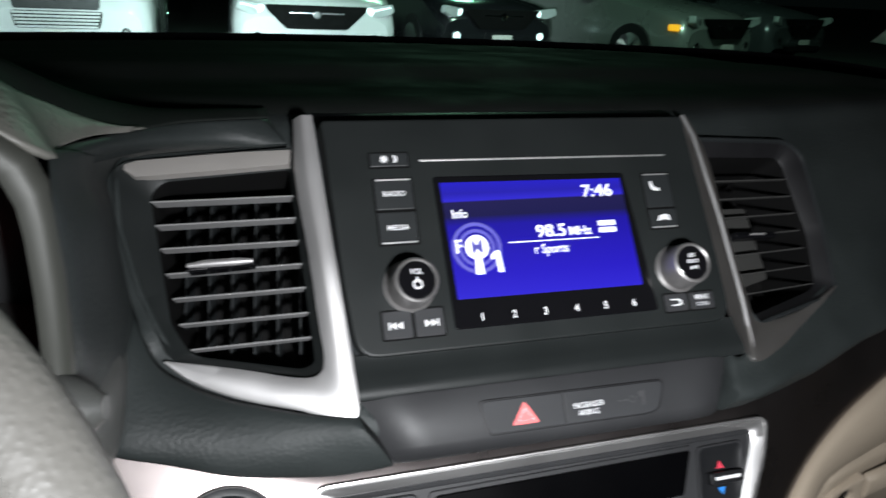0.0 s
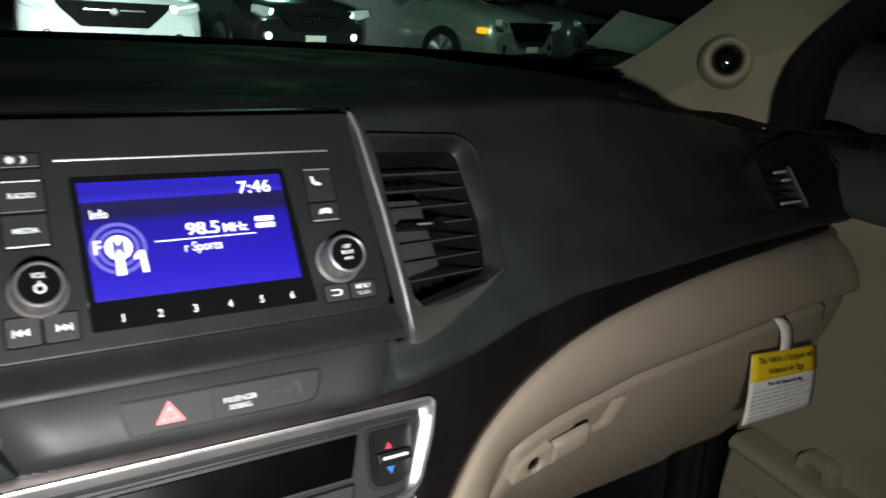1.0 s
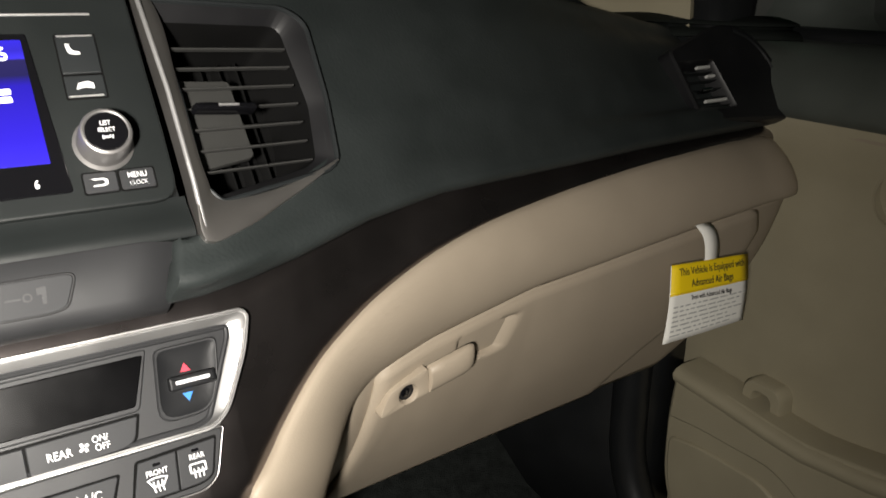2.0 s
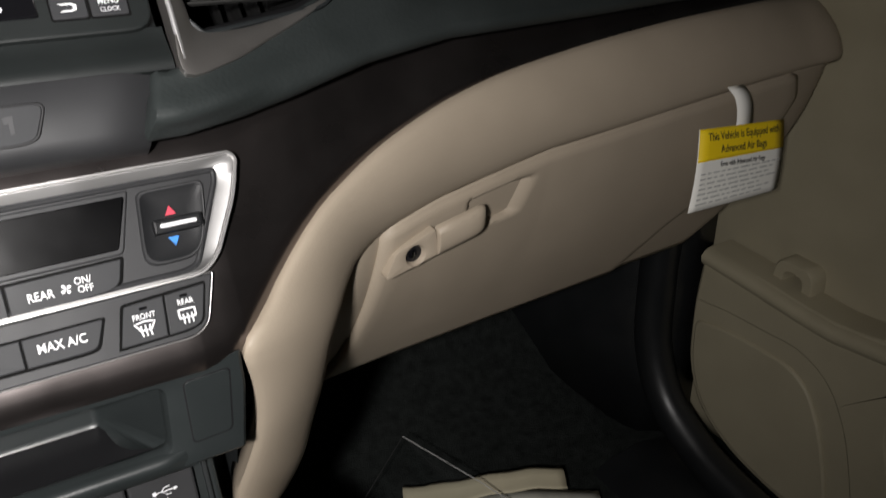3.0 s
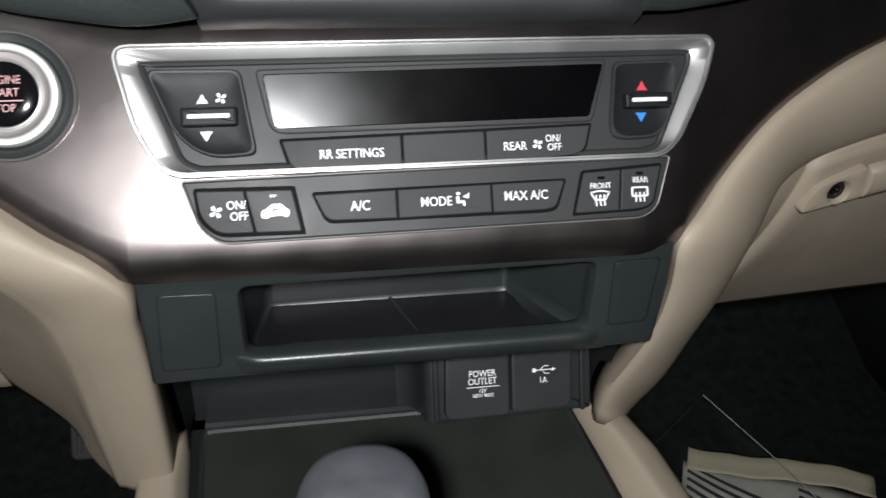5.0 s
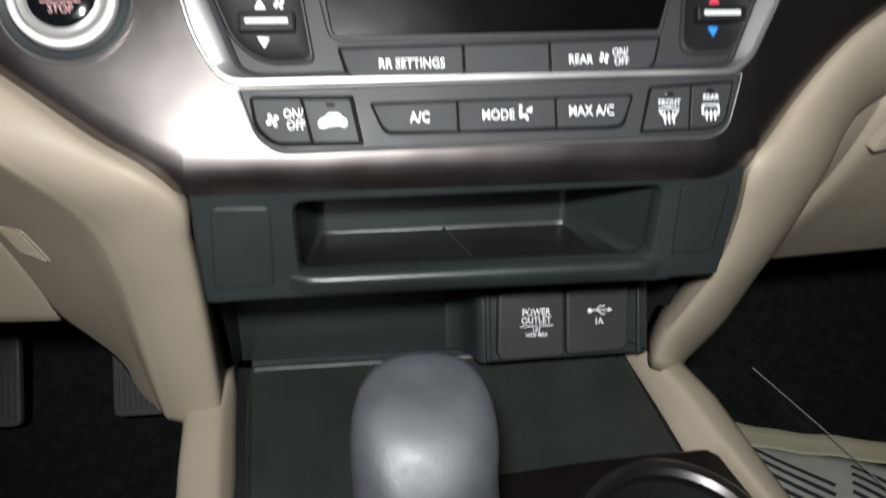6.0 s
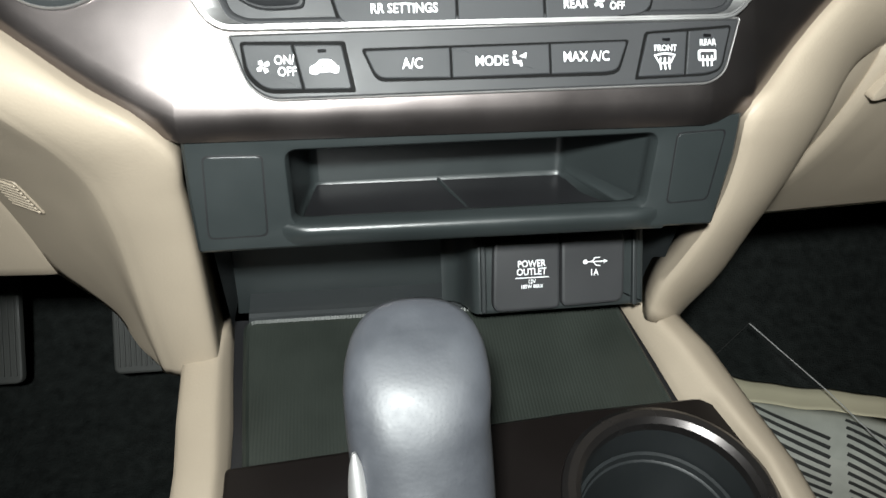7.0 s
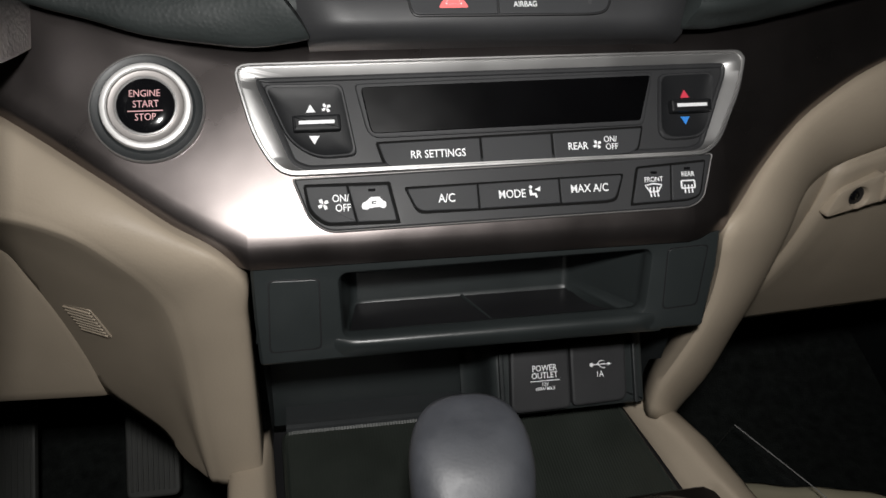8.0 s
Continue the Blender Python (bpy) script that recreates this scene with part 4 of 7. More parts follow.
part("car_icon", plate(ci([(-77.0, -26.4), (-76.2, -24.2), (-74, -23.4), (-71, -21.0), (-66, -21.0), (-63.6, -23.4), (-61.8, -24.4), (-62.2, -27.4), (-64, -28.0), (-66, -27.0), (-72, -27.4), (-73.6, -28.4), (-76.4, -27.8)]), 2.0, 2.25, 0.5, 0.05), WHITE_INK, k5, m=CONTROLS)
part("arrow_loop", plate(ci([(-70.6, -23.6), (-67.8, -23.4), (-67.8, -24.0), (-70, -24.2), (-70, -24.8), (-68, -24.7), (-68, -25.2), (-70.6, -25.3)]), 2.2, 2.32, 0.2, 0.04), BUTTON, k5, m=CONTROLS)
part("indicator", plate(rect(-71.8, -19.0, -68.2, -17.6), 1.9, 2.3, 0.5, 0.1), GLOSS, k5, m=CONTROLS)
part("row_shadow_gap", plate([(-54, -17.4), (62.6, -16.0), (57.4, -30.4), (52, -31.4), (-48, -31.6)], 0.5, 1.1, [2, 2, 4, 3, 4], 0.1), DUCT, cl, m=CONTROLS)
k6 = key("ac_button", [(-52.6, -18.6), (-16.6, -18.0), (-16.6, -30.6), (-47.6, -30.2)], CONTROLS, cl, 0, 2.1, [1.5, 0.5, 0.5, 4])
letters("A/C", 5.0, -32.6, -24.5, 2.15, CONTROLS, k6, WHITE_INK, bold=0.07)
k7 = key("mode_button", [(-15.8, -18.0), (26.4, -17.4), (26.4, -30.0), (-15.8, -30.6)], CONTROLS, cl, 0, 2.0, 0.5)
letters("MODE", 4.8, 1.2, -24.2, 2.05, CONTROLS, k7, WHITE_INK, bold=0.06)
bm = plate([(10.2, -22.4), (11.4, -22.0), (12.0, -24.2), (14.0, -24.0), (14.6, -26.4), (13.6, -26.8), (13.0, -25.2), (10.5, -25.4)], 1.9, 2.15, 0.3, 0.05)
bm = stack([lift(circle(11.2, -20.9, 0.85, 14), w) for w in (1.9, 2.15)], False, True, bm)
bm = stack([lift([Vector(p) for p in ((13.2, -22.4), (16.4, -20.8), (16.0, -23.4))], w) for w in (1.9, 2.15)], False, True, bm)
part("seated_icon", bm, WHITE_INK, k7, m=CONTROLS)
k8 = key("max_ac_button", [(27.2, -17.4), (61.2, -16.9), (56.4, -29.2), (51, -30.0), (27.2, -30.2)], CONTROLS, cl, 0, 2.1, [0.5, 2, 4, 3, 0.5])
letters("MAX A/C", 4.8, 42.6, -23.3, 2.15, CONTROLS, k8, WHITE_INK, bold=0.06)
part("row_shadow_gap", plate([(69.4, -12.8), (109.4, -10.6), (104.4, -30.0), (98, -32.6), (64.2, -33.6)], 0.5, 1.1, [2, 2, 4, 4, 1], 0.1), DUCT, cl, m=CONTROLS)
k9 = key("front_defrost_button", [(70.6, -14), (88.4, -13.2), (86.6, -32.0), (65.6, -32.4)], CONTROLS, cl, 0, 2.1, [1.2, 0.5, 0.5, 1.2])
letters("FRONT", 3.0, 78.2, -20.4, 2.15, CONTROLS, k9, WHITE_INK, bold=0.04)
shield = arc([(72.8, -23.2), (77.8, -22.0), (82.8, -23.2), (80.4, -27.2), (75.2, -27.2)], [0.4, 4, 0.4, 0.6, 0.6])
part("demist_icon", band([(shield, 2.0), (shield, 2.2), (inset(shield, 0.75), 2.2)], (77.8, -24.8)), WHITE_INK, k9, m=CONTROLS)
for du in (-2, 0, 2):
    part("demist_icon_stroke", plate([(77.4 + du, -24.4), (78.2 + du, -24.4), (78.0 + du, -26.8), (78.4 + du, -29.6), (77.6 + du, -29.6), (77.2 + du, -26.8)], 2.15, 2.3, 0.2, 0.04), WHITE_INK, k9, m=CONTROLS)
part("indicator", plate(rect(76.8, -17.4, 80.4, -16.0), 1.9, 2.3, 0.5, 0.1), GLOSS, k9, m=CONTROLS)
ka = key("rear_defrost_button", [(89.2, -13.2), (108.2, -12.0), (103.4, -29.6), (97.6, -31.6), (87.4, -32)], CONTROLS, cl, 0, 2.1, [0.5, 1.2, 4, 4, 0.5])
letters("REAR", 3.0, 97.6, -18.4, 2.15, CONTROLS, ka, WHITE_INK, bold=0.04)
part("demist_icon", plate(rect(93, -26.2, 101.4, -21.4), 2.0, 2.2, 1.0, 0.05), WHITE_INK, ka, m=CONTROLS)
part("demist_icon_window", plate(rect(94.0, -25.4, 100.4, -22.2), 2.15, 2.26, 0.6, 0.04), BUTTON, ka, m=CONTROLS)
for du in (-2, 0, 2):
    part("demist_icon_stroke", plate(rect(97.2 + du - 0.4, -28.6, 97.2 + du + 0.4, -24.0), 2.2, 2.32, 0.2, 0.04), WHITE_INK, ka, m=CONTROLS)
part("indicator", plate(rect(95.6, -16.0, 99.2, -14.6), 1.9, 2.3, 0.5, 0.1), GLOSS, ka, m=CONTROLS)

# ---- engine start button ----
en = thing("engine_start_button", CONTROLS @ Vector((-0.175, 0.0278, 0)), "round engine start button with a bright silver ring", "start button")
cu, cv = -175.0, 27.8
part("outer_collar", turned(cu, cv, [(27.2, -1), (26.9, 0.7), (26.2, 1.0), (25.2, 0.5), (22.6, 0.2), (21.0, 1.2)], 64, cap1=False), CHAR, en, m=CONTROLS)
part("collar_rim", turned(cu, cv, [(27.3, -0.6), (27.1, 0.9), (26.6, 1.4), (26.1, 1.0)], 64, cap1=False), GREY, en, "thin bright rim", m=CONTROLS)
part("silver_ring", turned(cu, cv, [(21.4, 1.0), (21.3, 4.0), (20.8, 4.9), (19.6, 5.2), (18.6, 5.0), (17.9, 4.3)], 64, cap1=False), RING, en, "bright silver ring", m=CONTROLS)
part("inner_ring", turned(cu, cv, [(18.0, 4.3), (17.4, 3.7), (15.4, 3.3), (14.5, 3.4)], 64, cap1=False), material("satin_warm_grey", (0.34, 0.32, 0.31), 0.42, metal=0.7, vary=0.05), en, "satin grey inner ring", m=CONTROLS)
part("cap_rim", turned(cu, cv, [(14.6, 3.2), (14.4, 4.3), (13.9, 4.5), (13.4, 4.0)], 64, cap1=False), SILVER, en, "thin bright rim", m=CONTROLS)
cap = part("button_cap", turned(cu, cv, [(13.6, 3.0), (13.4, 4.3), (12.4, 5.0), (8.0, 5.5)], 56), GLOSS, en, "gloss black cap with red lettering", m=CONTROLS)
letters("ENGINE", 3.9, cu, cv + 5.4, 5.75, CONTROLS, cap, PALE_RED)
letters("START", 3.9, cu + 0.4, cv + 0.2, 5.75, CONTROLS, cap, PALE_RED)
letters("STOP", 3.9, cu, cv - 6.2, 5.75, CONTROLS, cap, PALE_RED)
part("rule", plate(rect(cu - 8, cv - 3.3, cu + 8, cv - 2.8), 5.5, 5.75, 0.1, 0.04), PALE_RED, cap, m=CONTROLS)

# ---- cubby below the climate panel ----
cb = thing("storage_cubby", (-0.005, 0.03, 0.90), "black plastic open cubby with a rounded lip below the climate panel", "storage cubby")
FACE_C = [(-132, 33), (119, 33), (119, 12), (114, -24), (-131, -26), (-132, 0)]
MOUTH = [(-88, 21.5), (79.5, 23.5), (77.5, -12.5), (-87, -13.5)]
fc, mo = arc(FACE_C, 2), arc(MOUTH, 5, 6)
part("cubby_face", band([(fc, -12), (fc, -1.5), (inset(fc, 1.5), 0), (inset(mo, -2.5), 0.0), (inset(mo, -1.2), -0.4), (mo, -2.5), (inset(mo, 0.5), -6)], (-4, 4)), CUBBY_P, cb, m=CUBBY)
BACK = [(-80, 17.5), (51, 19), (51, -17), (-80, -18.5)]
FLOOR_L = [(-87.5, 21), (78.5, 23), (77, -17.5), (-86.5, -18.5)]
bk2, fl2 = arc(BACK, 4, 6), arc(FLOOR_L, 5, 6)
part("pocket", band([(inset(mo, 0.4), -5), (inset(mo, 0.2), -8), (fl2, -12), (inset(bk2, -1.6), -48), (inset(bk2, -0.3), -51), (inset(bk2, 1.4), -52.6), (inset(bk2, 3.5), -53)], (-8, 3), True), CUBBY_P, cb, m=CUBBY, sharp=70)
# Added black sheet: the floor's shade under grazing light is in its colour
part("shaded_floor", loft([[Vector((u * MM, v * MM, w * MM)) for u in (u0, u0 * 0.5, 0, u1 * 0.5, u1)] for v, w, u0, u1 in ((-17.2, -10, -84, 75), (-16.9, -13, -84, 74), (-16.2, -48, -78.5, 50.5), (-15.6, -50.5, -77.5, 49.5))]), PIT, cb, "cubby floor blackened for shade", m=CUBBY)
part("divider_rib", loft([[Vector(((u + q) * MM, (v + h) * MM, w * MM)) for q, h in ((-1.3, -1.0), (-0.5, k), (0.5, k), (1.3, -1.0))] for u, v, w, k in ((-3, -17.6, -12, 0.2), (-6, -17.4, -22, 1.2), (-15, -16.6, -51, 2.0))]), CUBBY_P, cb, m=CUBBY)
part("rounded_lip", loft([[Vector((u * MM, v * MM, (w * k - 0.5 * (1 - k) if w > 0 else w) * MM)) for v, w in ((-12.6, -6), (-13.0, 0.5), (-14.2, 2.6), (-16.2, 3.6), (-18.4, 3.2), (-21, 1.7), (-23.5, 0.5), (-25.0, -1.0), (-25.2, -10))] for u, k in ((-97, 0.0), (-94, 0.06), (-91, 0.22), (-88, 0.5), (-85, 0.8), (-82, 0.95), (-78, 1.0), (70, 1.0), (74, 0.95), (77, 0.8), (80, 0.5), (83, 0.22), (86, 0.06), (89, 0.0))]), CUBBY_P, cb, m=CUBBY, sharp=60)
for nm, pts in (("blank_cover", [(-124, 21.2), (-98, 20.8), (-99, -18.5), (-126, -19)]), ("blank_cover", [(88.6, 24.2), (112.6, 25.2), (109.2, -10.6), (88.4, -11.8)])):
    part("cover_gap", plate(pts, -0.8, 0.1, 3, 0.05), PIT, cb, m=CUBBY)
    part(nm, plate([(p[0] + (0.65 if p[0] < sum(q[0] for q in pts) / 4 else -0.65), p[1] + (-0.65 if p[1] > 0 else 0.65)) for p in pts], -0.6, 0.35, 3, 0.3), CUBBY_P, cb, m=CUBBY)

# ---- recess with the power outlets ----
rc = thing("console_recess", (0, 0.09, 0.83), "black recessed wall behind the console tray", "console recess", kind="structure")
part("recess_wall", loft([[(x, y, z) for y, z in ((0.014, 0.8975), (0.03, 0.897), (0.075, 0.892), (0.086, 0.88), (0.092, 0.84), (0.092, 0.805), (0.092, 0.79))] for x in np.linspace(-0.134, 0.120, 10)]), CUBBY_P, rc, sharp=50)
for sx, x in ((1, -0.133), (-1, 0.119)):
    part("recess_side", loft([[(x, min(0.085, 0.012 + 0.34 * (0.95 - z)) + k, z) for k in (0.0, 0.02, 0.05)] for z in (0.898, 0.88, 0.84, 0.80)]), CHAR, rc)
so = thing("outlet_panel", (0.055, 0.06, 0.825), "black panel with a power outlet door and a USB port door", "power outlet")
part("outlet_surround", plate([(-43, 24), (56, 26), (56, -27), (-43, -28)], -22, -2.5, [6, 4, 2, 4], 2.5), CUBBY_P, so, m=SOCKET)
part("outlet_housing", loft([[Vector((u * MM, v * MM, w * MM)) for u, w in ((-58, -40), (-52, -38), (-48, -31), (-46, -20), (-45, -8), (-43, -3), (-39, -2.6))] for v in (26, 10, -10, -27)]), CUBBY_P, so, m=SOCKET, sharp=70)
for side, nm in ((-38.8, "guide_ridge"), (49.5, "guide_ridge")):
    part(nm, plate(rect(side - 1.5, -26.5, side + 1.5, 20), -4, 0.6, 1.5, 0.9), CHAR, so, m=SOCKET)
po = key("outlet_door", [(-33.2, 15.6), (4.7, 16.6), (4.5, -25), (-34.6, -25.7)], SOCKET, so, -6, 3.2, [6, 4, 4, 6], 1.6, PANEL)
letters("POWER", 4.4, -12, 1.6, 3.3, SOCKET, po, WHITE_INK, bold=0.04)
letters("OUTLET", 4.4, -12, -3.0, 3.3, SOCKET, po, WHITE_INK, bold=0.04)
part("rule", plate(rect(-21.5, -6.5, -2.2, -6.0), 3.1, 3.35, 0.1, 0.04), WHITE_INK, po, m=SOCKET)
letters("12V", 2.7, -12, -8.6, 3.3, SOCKET, po, WHITE_INK, bold=0.02)
letters("180W MAX", 2.5, -12, -11.4, 3.3, SOCKET, po, WHITE_INK, bold=0.02)
us = key("usb_door", [(5.6, 16.6), (42.6, 18), (42.2, -23.4), (5.4, -24.6)], SOCKET, so, -6, 2.8, [4, 6, 6, 4], 1.6, PANEL)
letters("1A", 4.2, 24.4, -5.4, 2.9, SOCKET, us, WHITE_INK, bold=0.04)
bm = plate(rect(19, 0.6, 30, 1.2), 2.7, 2.95, 0.1, 0.04)
bm = stack([lift(circle(19.2, 0.9, 1.3, 16), 2.7), lift(circle(19.2, 0.9, 1.3, 16), 2.95)], False, True, bm)
bm = stack([lift([Vector(p) for p in ((30, 2.0), (32.4, 0.9), (30, -0.2))], w) for w in (2.7, 2.95)], False, True, bm)
bm = plate([(22.5, 1.0), (25, 3.4), (28, 3.4), (28, 2.9), (25.2, 2.9), (23.2, 1.0)], 2.7, 2.95, 0.1, 0.04, bm)
bm = plate([(24, 0.8), (26, -1.2), (28.4, -1.2), (28.4, -1.7), (25.8, -1.7), (23.4, 0.8)], 2.7, 2.95, 0.1, 0.04, bm)
part("usb_icon", bm, WHITE_INK, us, m=SOCKET)

# ---- centre console ----
co = thing("centre_console", (0, -0.1, 0.55), "beige sided centre console with a black tray", "console")
TR = [(-129, 5), (103.5, 5), (108, -30), (115.5, -82), (116, -90), (40, -95), (-123, -108), (-126, -60)]
tl = arc(TR, 9)
part("tray_mat", stack([lift(tl, -4), lift(inset(tl, 0.5), -1.2), lift(inset(tl, 2.5), 0.8), lift(inset(tl, 4), -0.6)], True, True), TRAYMAT, co, "black ribbed rubber tray mat", m=TRAY)
part("tray_back_edge", loft([[Vector((u * MM, v * MM, w * MM)) for v, w in ((2, -1), (3.5, 2.2), (6, 3.2), (9, 2.4), (12, 2.0), (24, 3.0))] for u in (-125, -60, 12)]), CHAR, co, m=TRAY)


def rail(nm, stations):
    """stations: inner edge (u, w), crest (u, w), outer edge (u, w) for each v along the tray, in mm."""
    rows = []
    for v, pts in stations:
        pts = [Vector(p) for p in pts]
        for k in range(2):
            pts = [pts[0]] + [a.lerp(b, q) for a, b in zip(pts, pts[1:]) for q in (0.22, 0.78)] + [pts[-1]]
        rows.append([Vector((p.x * MM, v * MM, p.y * MM)) for p in pts])
    return thick(part(nm, loft(rows), BEIGE, co, "beige moulded console rail", m=TRAY, sharp=60), 0.002)


rail("console_rail", [(5, [(104, -3), (104.4, 0), (105, 3), (106.5, 4.5), (109, 4.5), (111, 2), (113, -40)]), (-3, [(106, -3), (106.4, 1), (108.5, 6), (111, 7), (116, 6.5), (121, 2), (124, -50)]), (-14, [(108, -3), (109, 1.5), (112.5, 11), (117, 12.5), (130, 9), (139, 2), (143, -60)]), (-45, [(113.5, -3), (115, 2), (122.5, 13), (127, 14), (140, 10), (151, 2), (157, -80)]),
                      (-80, [(119, -3), (121, 2), (131, 13), (135.5, 14), (147, 10), (158, 2), (165, -120)]), (-86, [(130, -3), (131, 2), (133.5, 13), (137, 14), (148, 10), (159, 2), (166, -120)]), (-125, [(142, -3), (142.5, 2), (144.5, 12), (148, 13.5), (157, 10), (167, 2), (174, -150)]), (-260, [(151, -3), (151.5, 2), (153, 12), (157, 13.5), (166, 10), (176, 2), (182, -200)])])
rail("console_rail", [(6, [(-134.2, -4), (-134.4, 0), (-135.5, 2), (-138, 2), (-150, 1), (-160, -2), (-166, -60)]), (-12, [(-133.4, -4), (-134.2, 4), (-136.6, 8), (-141, 9), (-152, 8), (-161, 4), (-169, -60)]), (-35, [(-132.3, -4), (-133.4, 2), (-137.5, 11), (-142, 12.5), (-153, 11.5), (-161, 7), (-169, -90)]), (-70, [(-129.8, -4), (-131, 2), (-135.8, 11), (-140, 12.5), (-152, 11.5), (-160, 7), (-168, -120)]),
                      (-103, [(-129.5, -4), (-130, 2), (-133.6, 11), (-138, 12.5), (-150, 11.5), (-157.5, 7), (-166, -160)]), (-260, [(-131, -4), (-131.4, 2), (-134.6, 11), (-139, 12.5), (-150, 11.5), (-158, 7), (-168, -240)])])
part("tray_base", plate([(-136, 8), (112, 8), (124, -84), (20, -86), (-30, -100), (-136, -104)], -14, -4.5, 2, 0.5), PIT, co, m=TRAY)
# Gloss shifter plate and cup holder
part("shifter_plate", plate([(-131, -100.5), (-5.6, -91), (-5.6, -250), (-131.2, -250)], -10, 5.5, [3, 3, 3, 3], 2.0), DARKGLOSS, co, "dark mocha gloss shifter plate", m=TRAY)
ring = circle(90, -141, 52, 56)
hold = arc([(-5, -87), (60, -82), (135, -79.5), (140, -99), (151, -150), (153, -250), (-5, -250)], [4, 8, 6, 8, 8, 4, 4])
part("cup_plate", band([(hold, -8), (hold, 4), (inset(hold, 2), 6), (inset(ring, -2.0), 6.5), (ring, 7)], (90, -141)), DARKGLOSS, co, "mocha trim plate round the cup holder", m=TRAY)
part("cup_ring", turned(90, -141, [(56, 5.5), (55.2, 8.4), (52.5, 10.2), (48.5, 9.6), (45.6, 7.0), (45.0, 2)], 56, cap1=False), BRONZE, co, "satin metal ring", m=TRAY)
cup = part("cup_well", turned(90, -141, [(45.4, 5), (45.4, -2), (45, -22), (43, -24), (41.5, -24.5), (40.5, -30), (39, -62), (36, -64)], 56), CHAR, co, "black cup holder well", m=TRAY)
part("cup_rim", turned(90, -141, [(45.8, -20), (44.6, -18.4), (42.8, -19), (42.4, -23)], 56, cap1=False), CHAR, cup, m=TRAY)

# ---- gear shifter ----
gs = thing("gear_shifter", (-0.045, -0.13, 0.78), "dark leather gear shifter knob on a chrome stem", "gear shifter")
axis = [((-0.042, -0.155, 0.800), 0.0180, 0.022), ((-0.0395, -0.150, 0.820), 0.0200, 0.027), ((-0.0388, -0.138, 0.850), 0.0214, 0.030), ((-0.0398, -0.124, 0.878), 0.0232, 0.031), ((-0.0415, -0.115, 0.893), 0.0246, 0.0295), ((-0.042, -0.110, 0.903), 0.0248, 0.028),
        ((-0.0415, -0.106, 0.913), 0.0250, 0.0260), ((-0.041, -0.101, 0.922), 0.0220, 0.021), ((-0.041, -0.099, 0.9257), 0.0150, 0.013), ((-0.041, -0.098, 0.9268), 0.001, 0.001)]
path = spline([(*p, a, b) for p, a, b in axis], 30)
rows = []
for q in path:
    c, a, b = Vector(q[:3]) - Vector((0, 0.002, 0.0105)), q[3] * 1.04, q[4]
    rows.append([c + Vector((math.copysign(abs(math.cos(t)) ** 0.8, math.cos(t)) * a, math.copysign(abs(math.sin(t)) ** 0.9, math.sin(t)) * b * 0.92, math.sin(t) * b * 0.35)) for t in np.linspace(0, 6.28319, 33)[:-1]])
bm = loft(rows, True)
bm.verts.ensure_lookup_table()
bm.faces.new([bm.verts[len(bm.verts) - 32 + k] for k in range(32)])
part("shifter_knob", bm, KNOBSKIN, gs, sharp=80)
part("shifter_stem", tube([(-0.047, -0.158, 0.775), (-0.046, -0.156, 0.803)], 0.018, 20), CHROME, gs, "chrome stem")
part("release_button", tube(spline([(-0.0605, -0.152, 0.835), (-0.0625, -0.142, 0.856), (-0.0640, -0.134, 0.874), (-0.0650, -0.129, 0.8885)], 14), [0.0040] * 9 + [0.0039, 0.0036, 0.0030, 0.0022, 0.0008], 20), SILVER, gs, "chrome release button")

# ---- beige lower dashboard on the passenger side ----
BAND = [((0.1125, 0.0445, 0.803), (0.138, 0.058, 0.791)), ((0.113, 0.038, 0.826), (0.150, 0.071, 0.789)), ((0.120, 0.029, 0.854), (0.161, 0.062, 0.818)), ((0.126, 0.020, 0.881), (0.168, 0.050, 0.858)), ((0.127, 0.012, 0.905), (0.173, 0.040, 0.889)),
        ((0.1245, 0.004, 0.930), (0.177, 0.032, 0.920)), ((0.121, -0.003, 0.954), (0.186, 0.036, 0.938)), ((0.137, 0.008, 0.964), (0.196, 0.046, 0.948)), ((0.148, 0.017, 0.974), (0.204, 0.053, 0.954)), ((0.166, 0.028, 0.989), (0.214, 0.060, 0.958)),
        ((0.183, 0.037, 1.001), (0.226, 0.066, 0.962)), ((0.205, 0.046, 1.012), (0.241, 0.069, 0.967)), ((0.228, 0.054, 1.022), (0.277, 0.075, 0.975)), ((0.274, 0.069, 1.035), (0.326, 0.082, 0.981)), ((0.324, 0.082, 1.044), (0.379, 0.089, 0.987)),
        ((0.40, 0.100, 1.050), (0.437, 0.095, 0.989)), ((0.50, 0.121, 1.054), (0.51, 0.103, 0.992)), ((0.60, 0.140, 1.055), (0.61, 0.114, 0.996)), ((0.70, 0.160, 1.053), (0.70, 0.124, 0.998)), ((0.762, 0.173, 1.047), (0.762, 0.133, 0.999)), ((0.776, 0.182, 1.040), (0.776, 0.146, 0.999)), ((0.784, 0.200, 1.030), (0.784, 0.170, 0.999))]
kb = thing("lower_dashboard", (0.4, 0.12, 0.85), "beige moulded knee bolster curving down into the console", "dashboard trim", kind="structure")
fine = spline([(*i, *o) for i, o in BAND], 90)
rows = []
for q in fine:
    i, o = Vector(q[:3]), Vector(q[3:])
    across = o - i
    out = Vector((-0.25, -1, 0.35)).normalized()
    row = [i + Vector((0.006, 0.028, 0.001)), i + Vector((0.001, 0.006, 0.0))]
    for s in (0.0, 0.05, 0.12, 0.22, 0.36, 0.52, 0.7, 0.86, 0.95, 1.0):
        row.append(i + across * s + out * 0.010 * (4 * s * (1 - s)) ** 0.75)
    row += [o + Vector((0.003, 0.004, -0.002)), o + Vector((0.004, 0.03, -0.002))]
    rows.append(row)
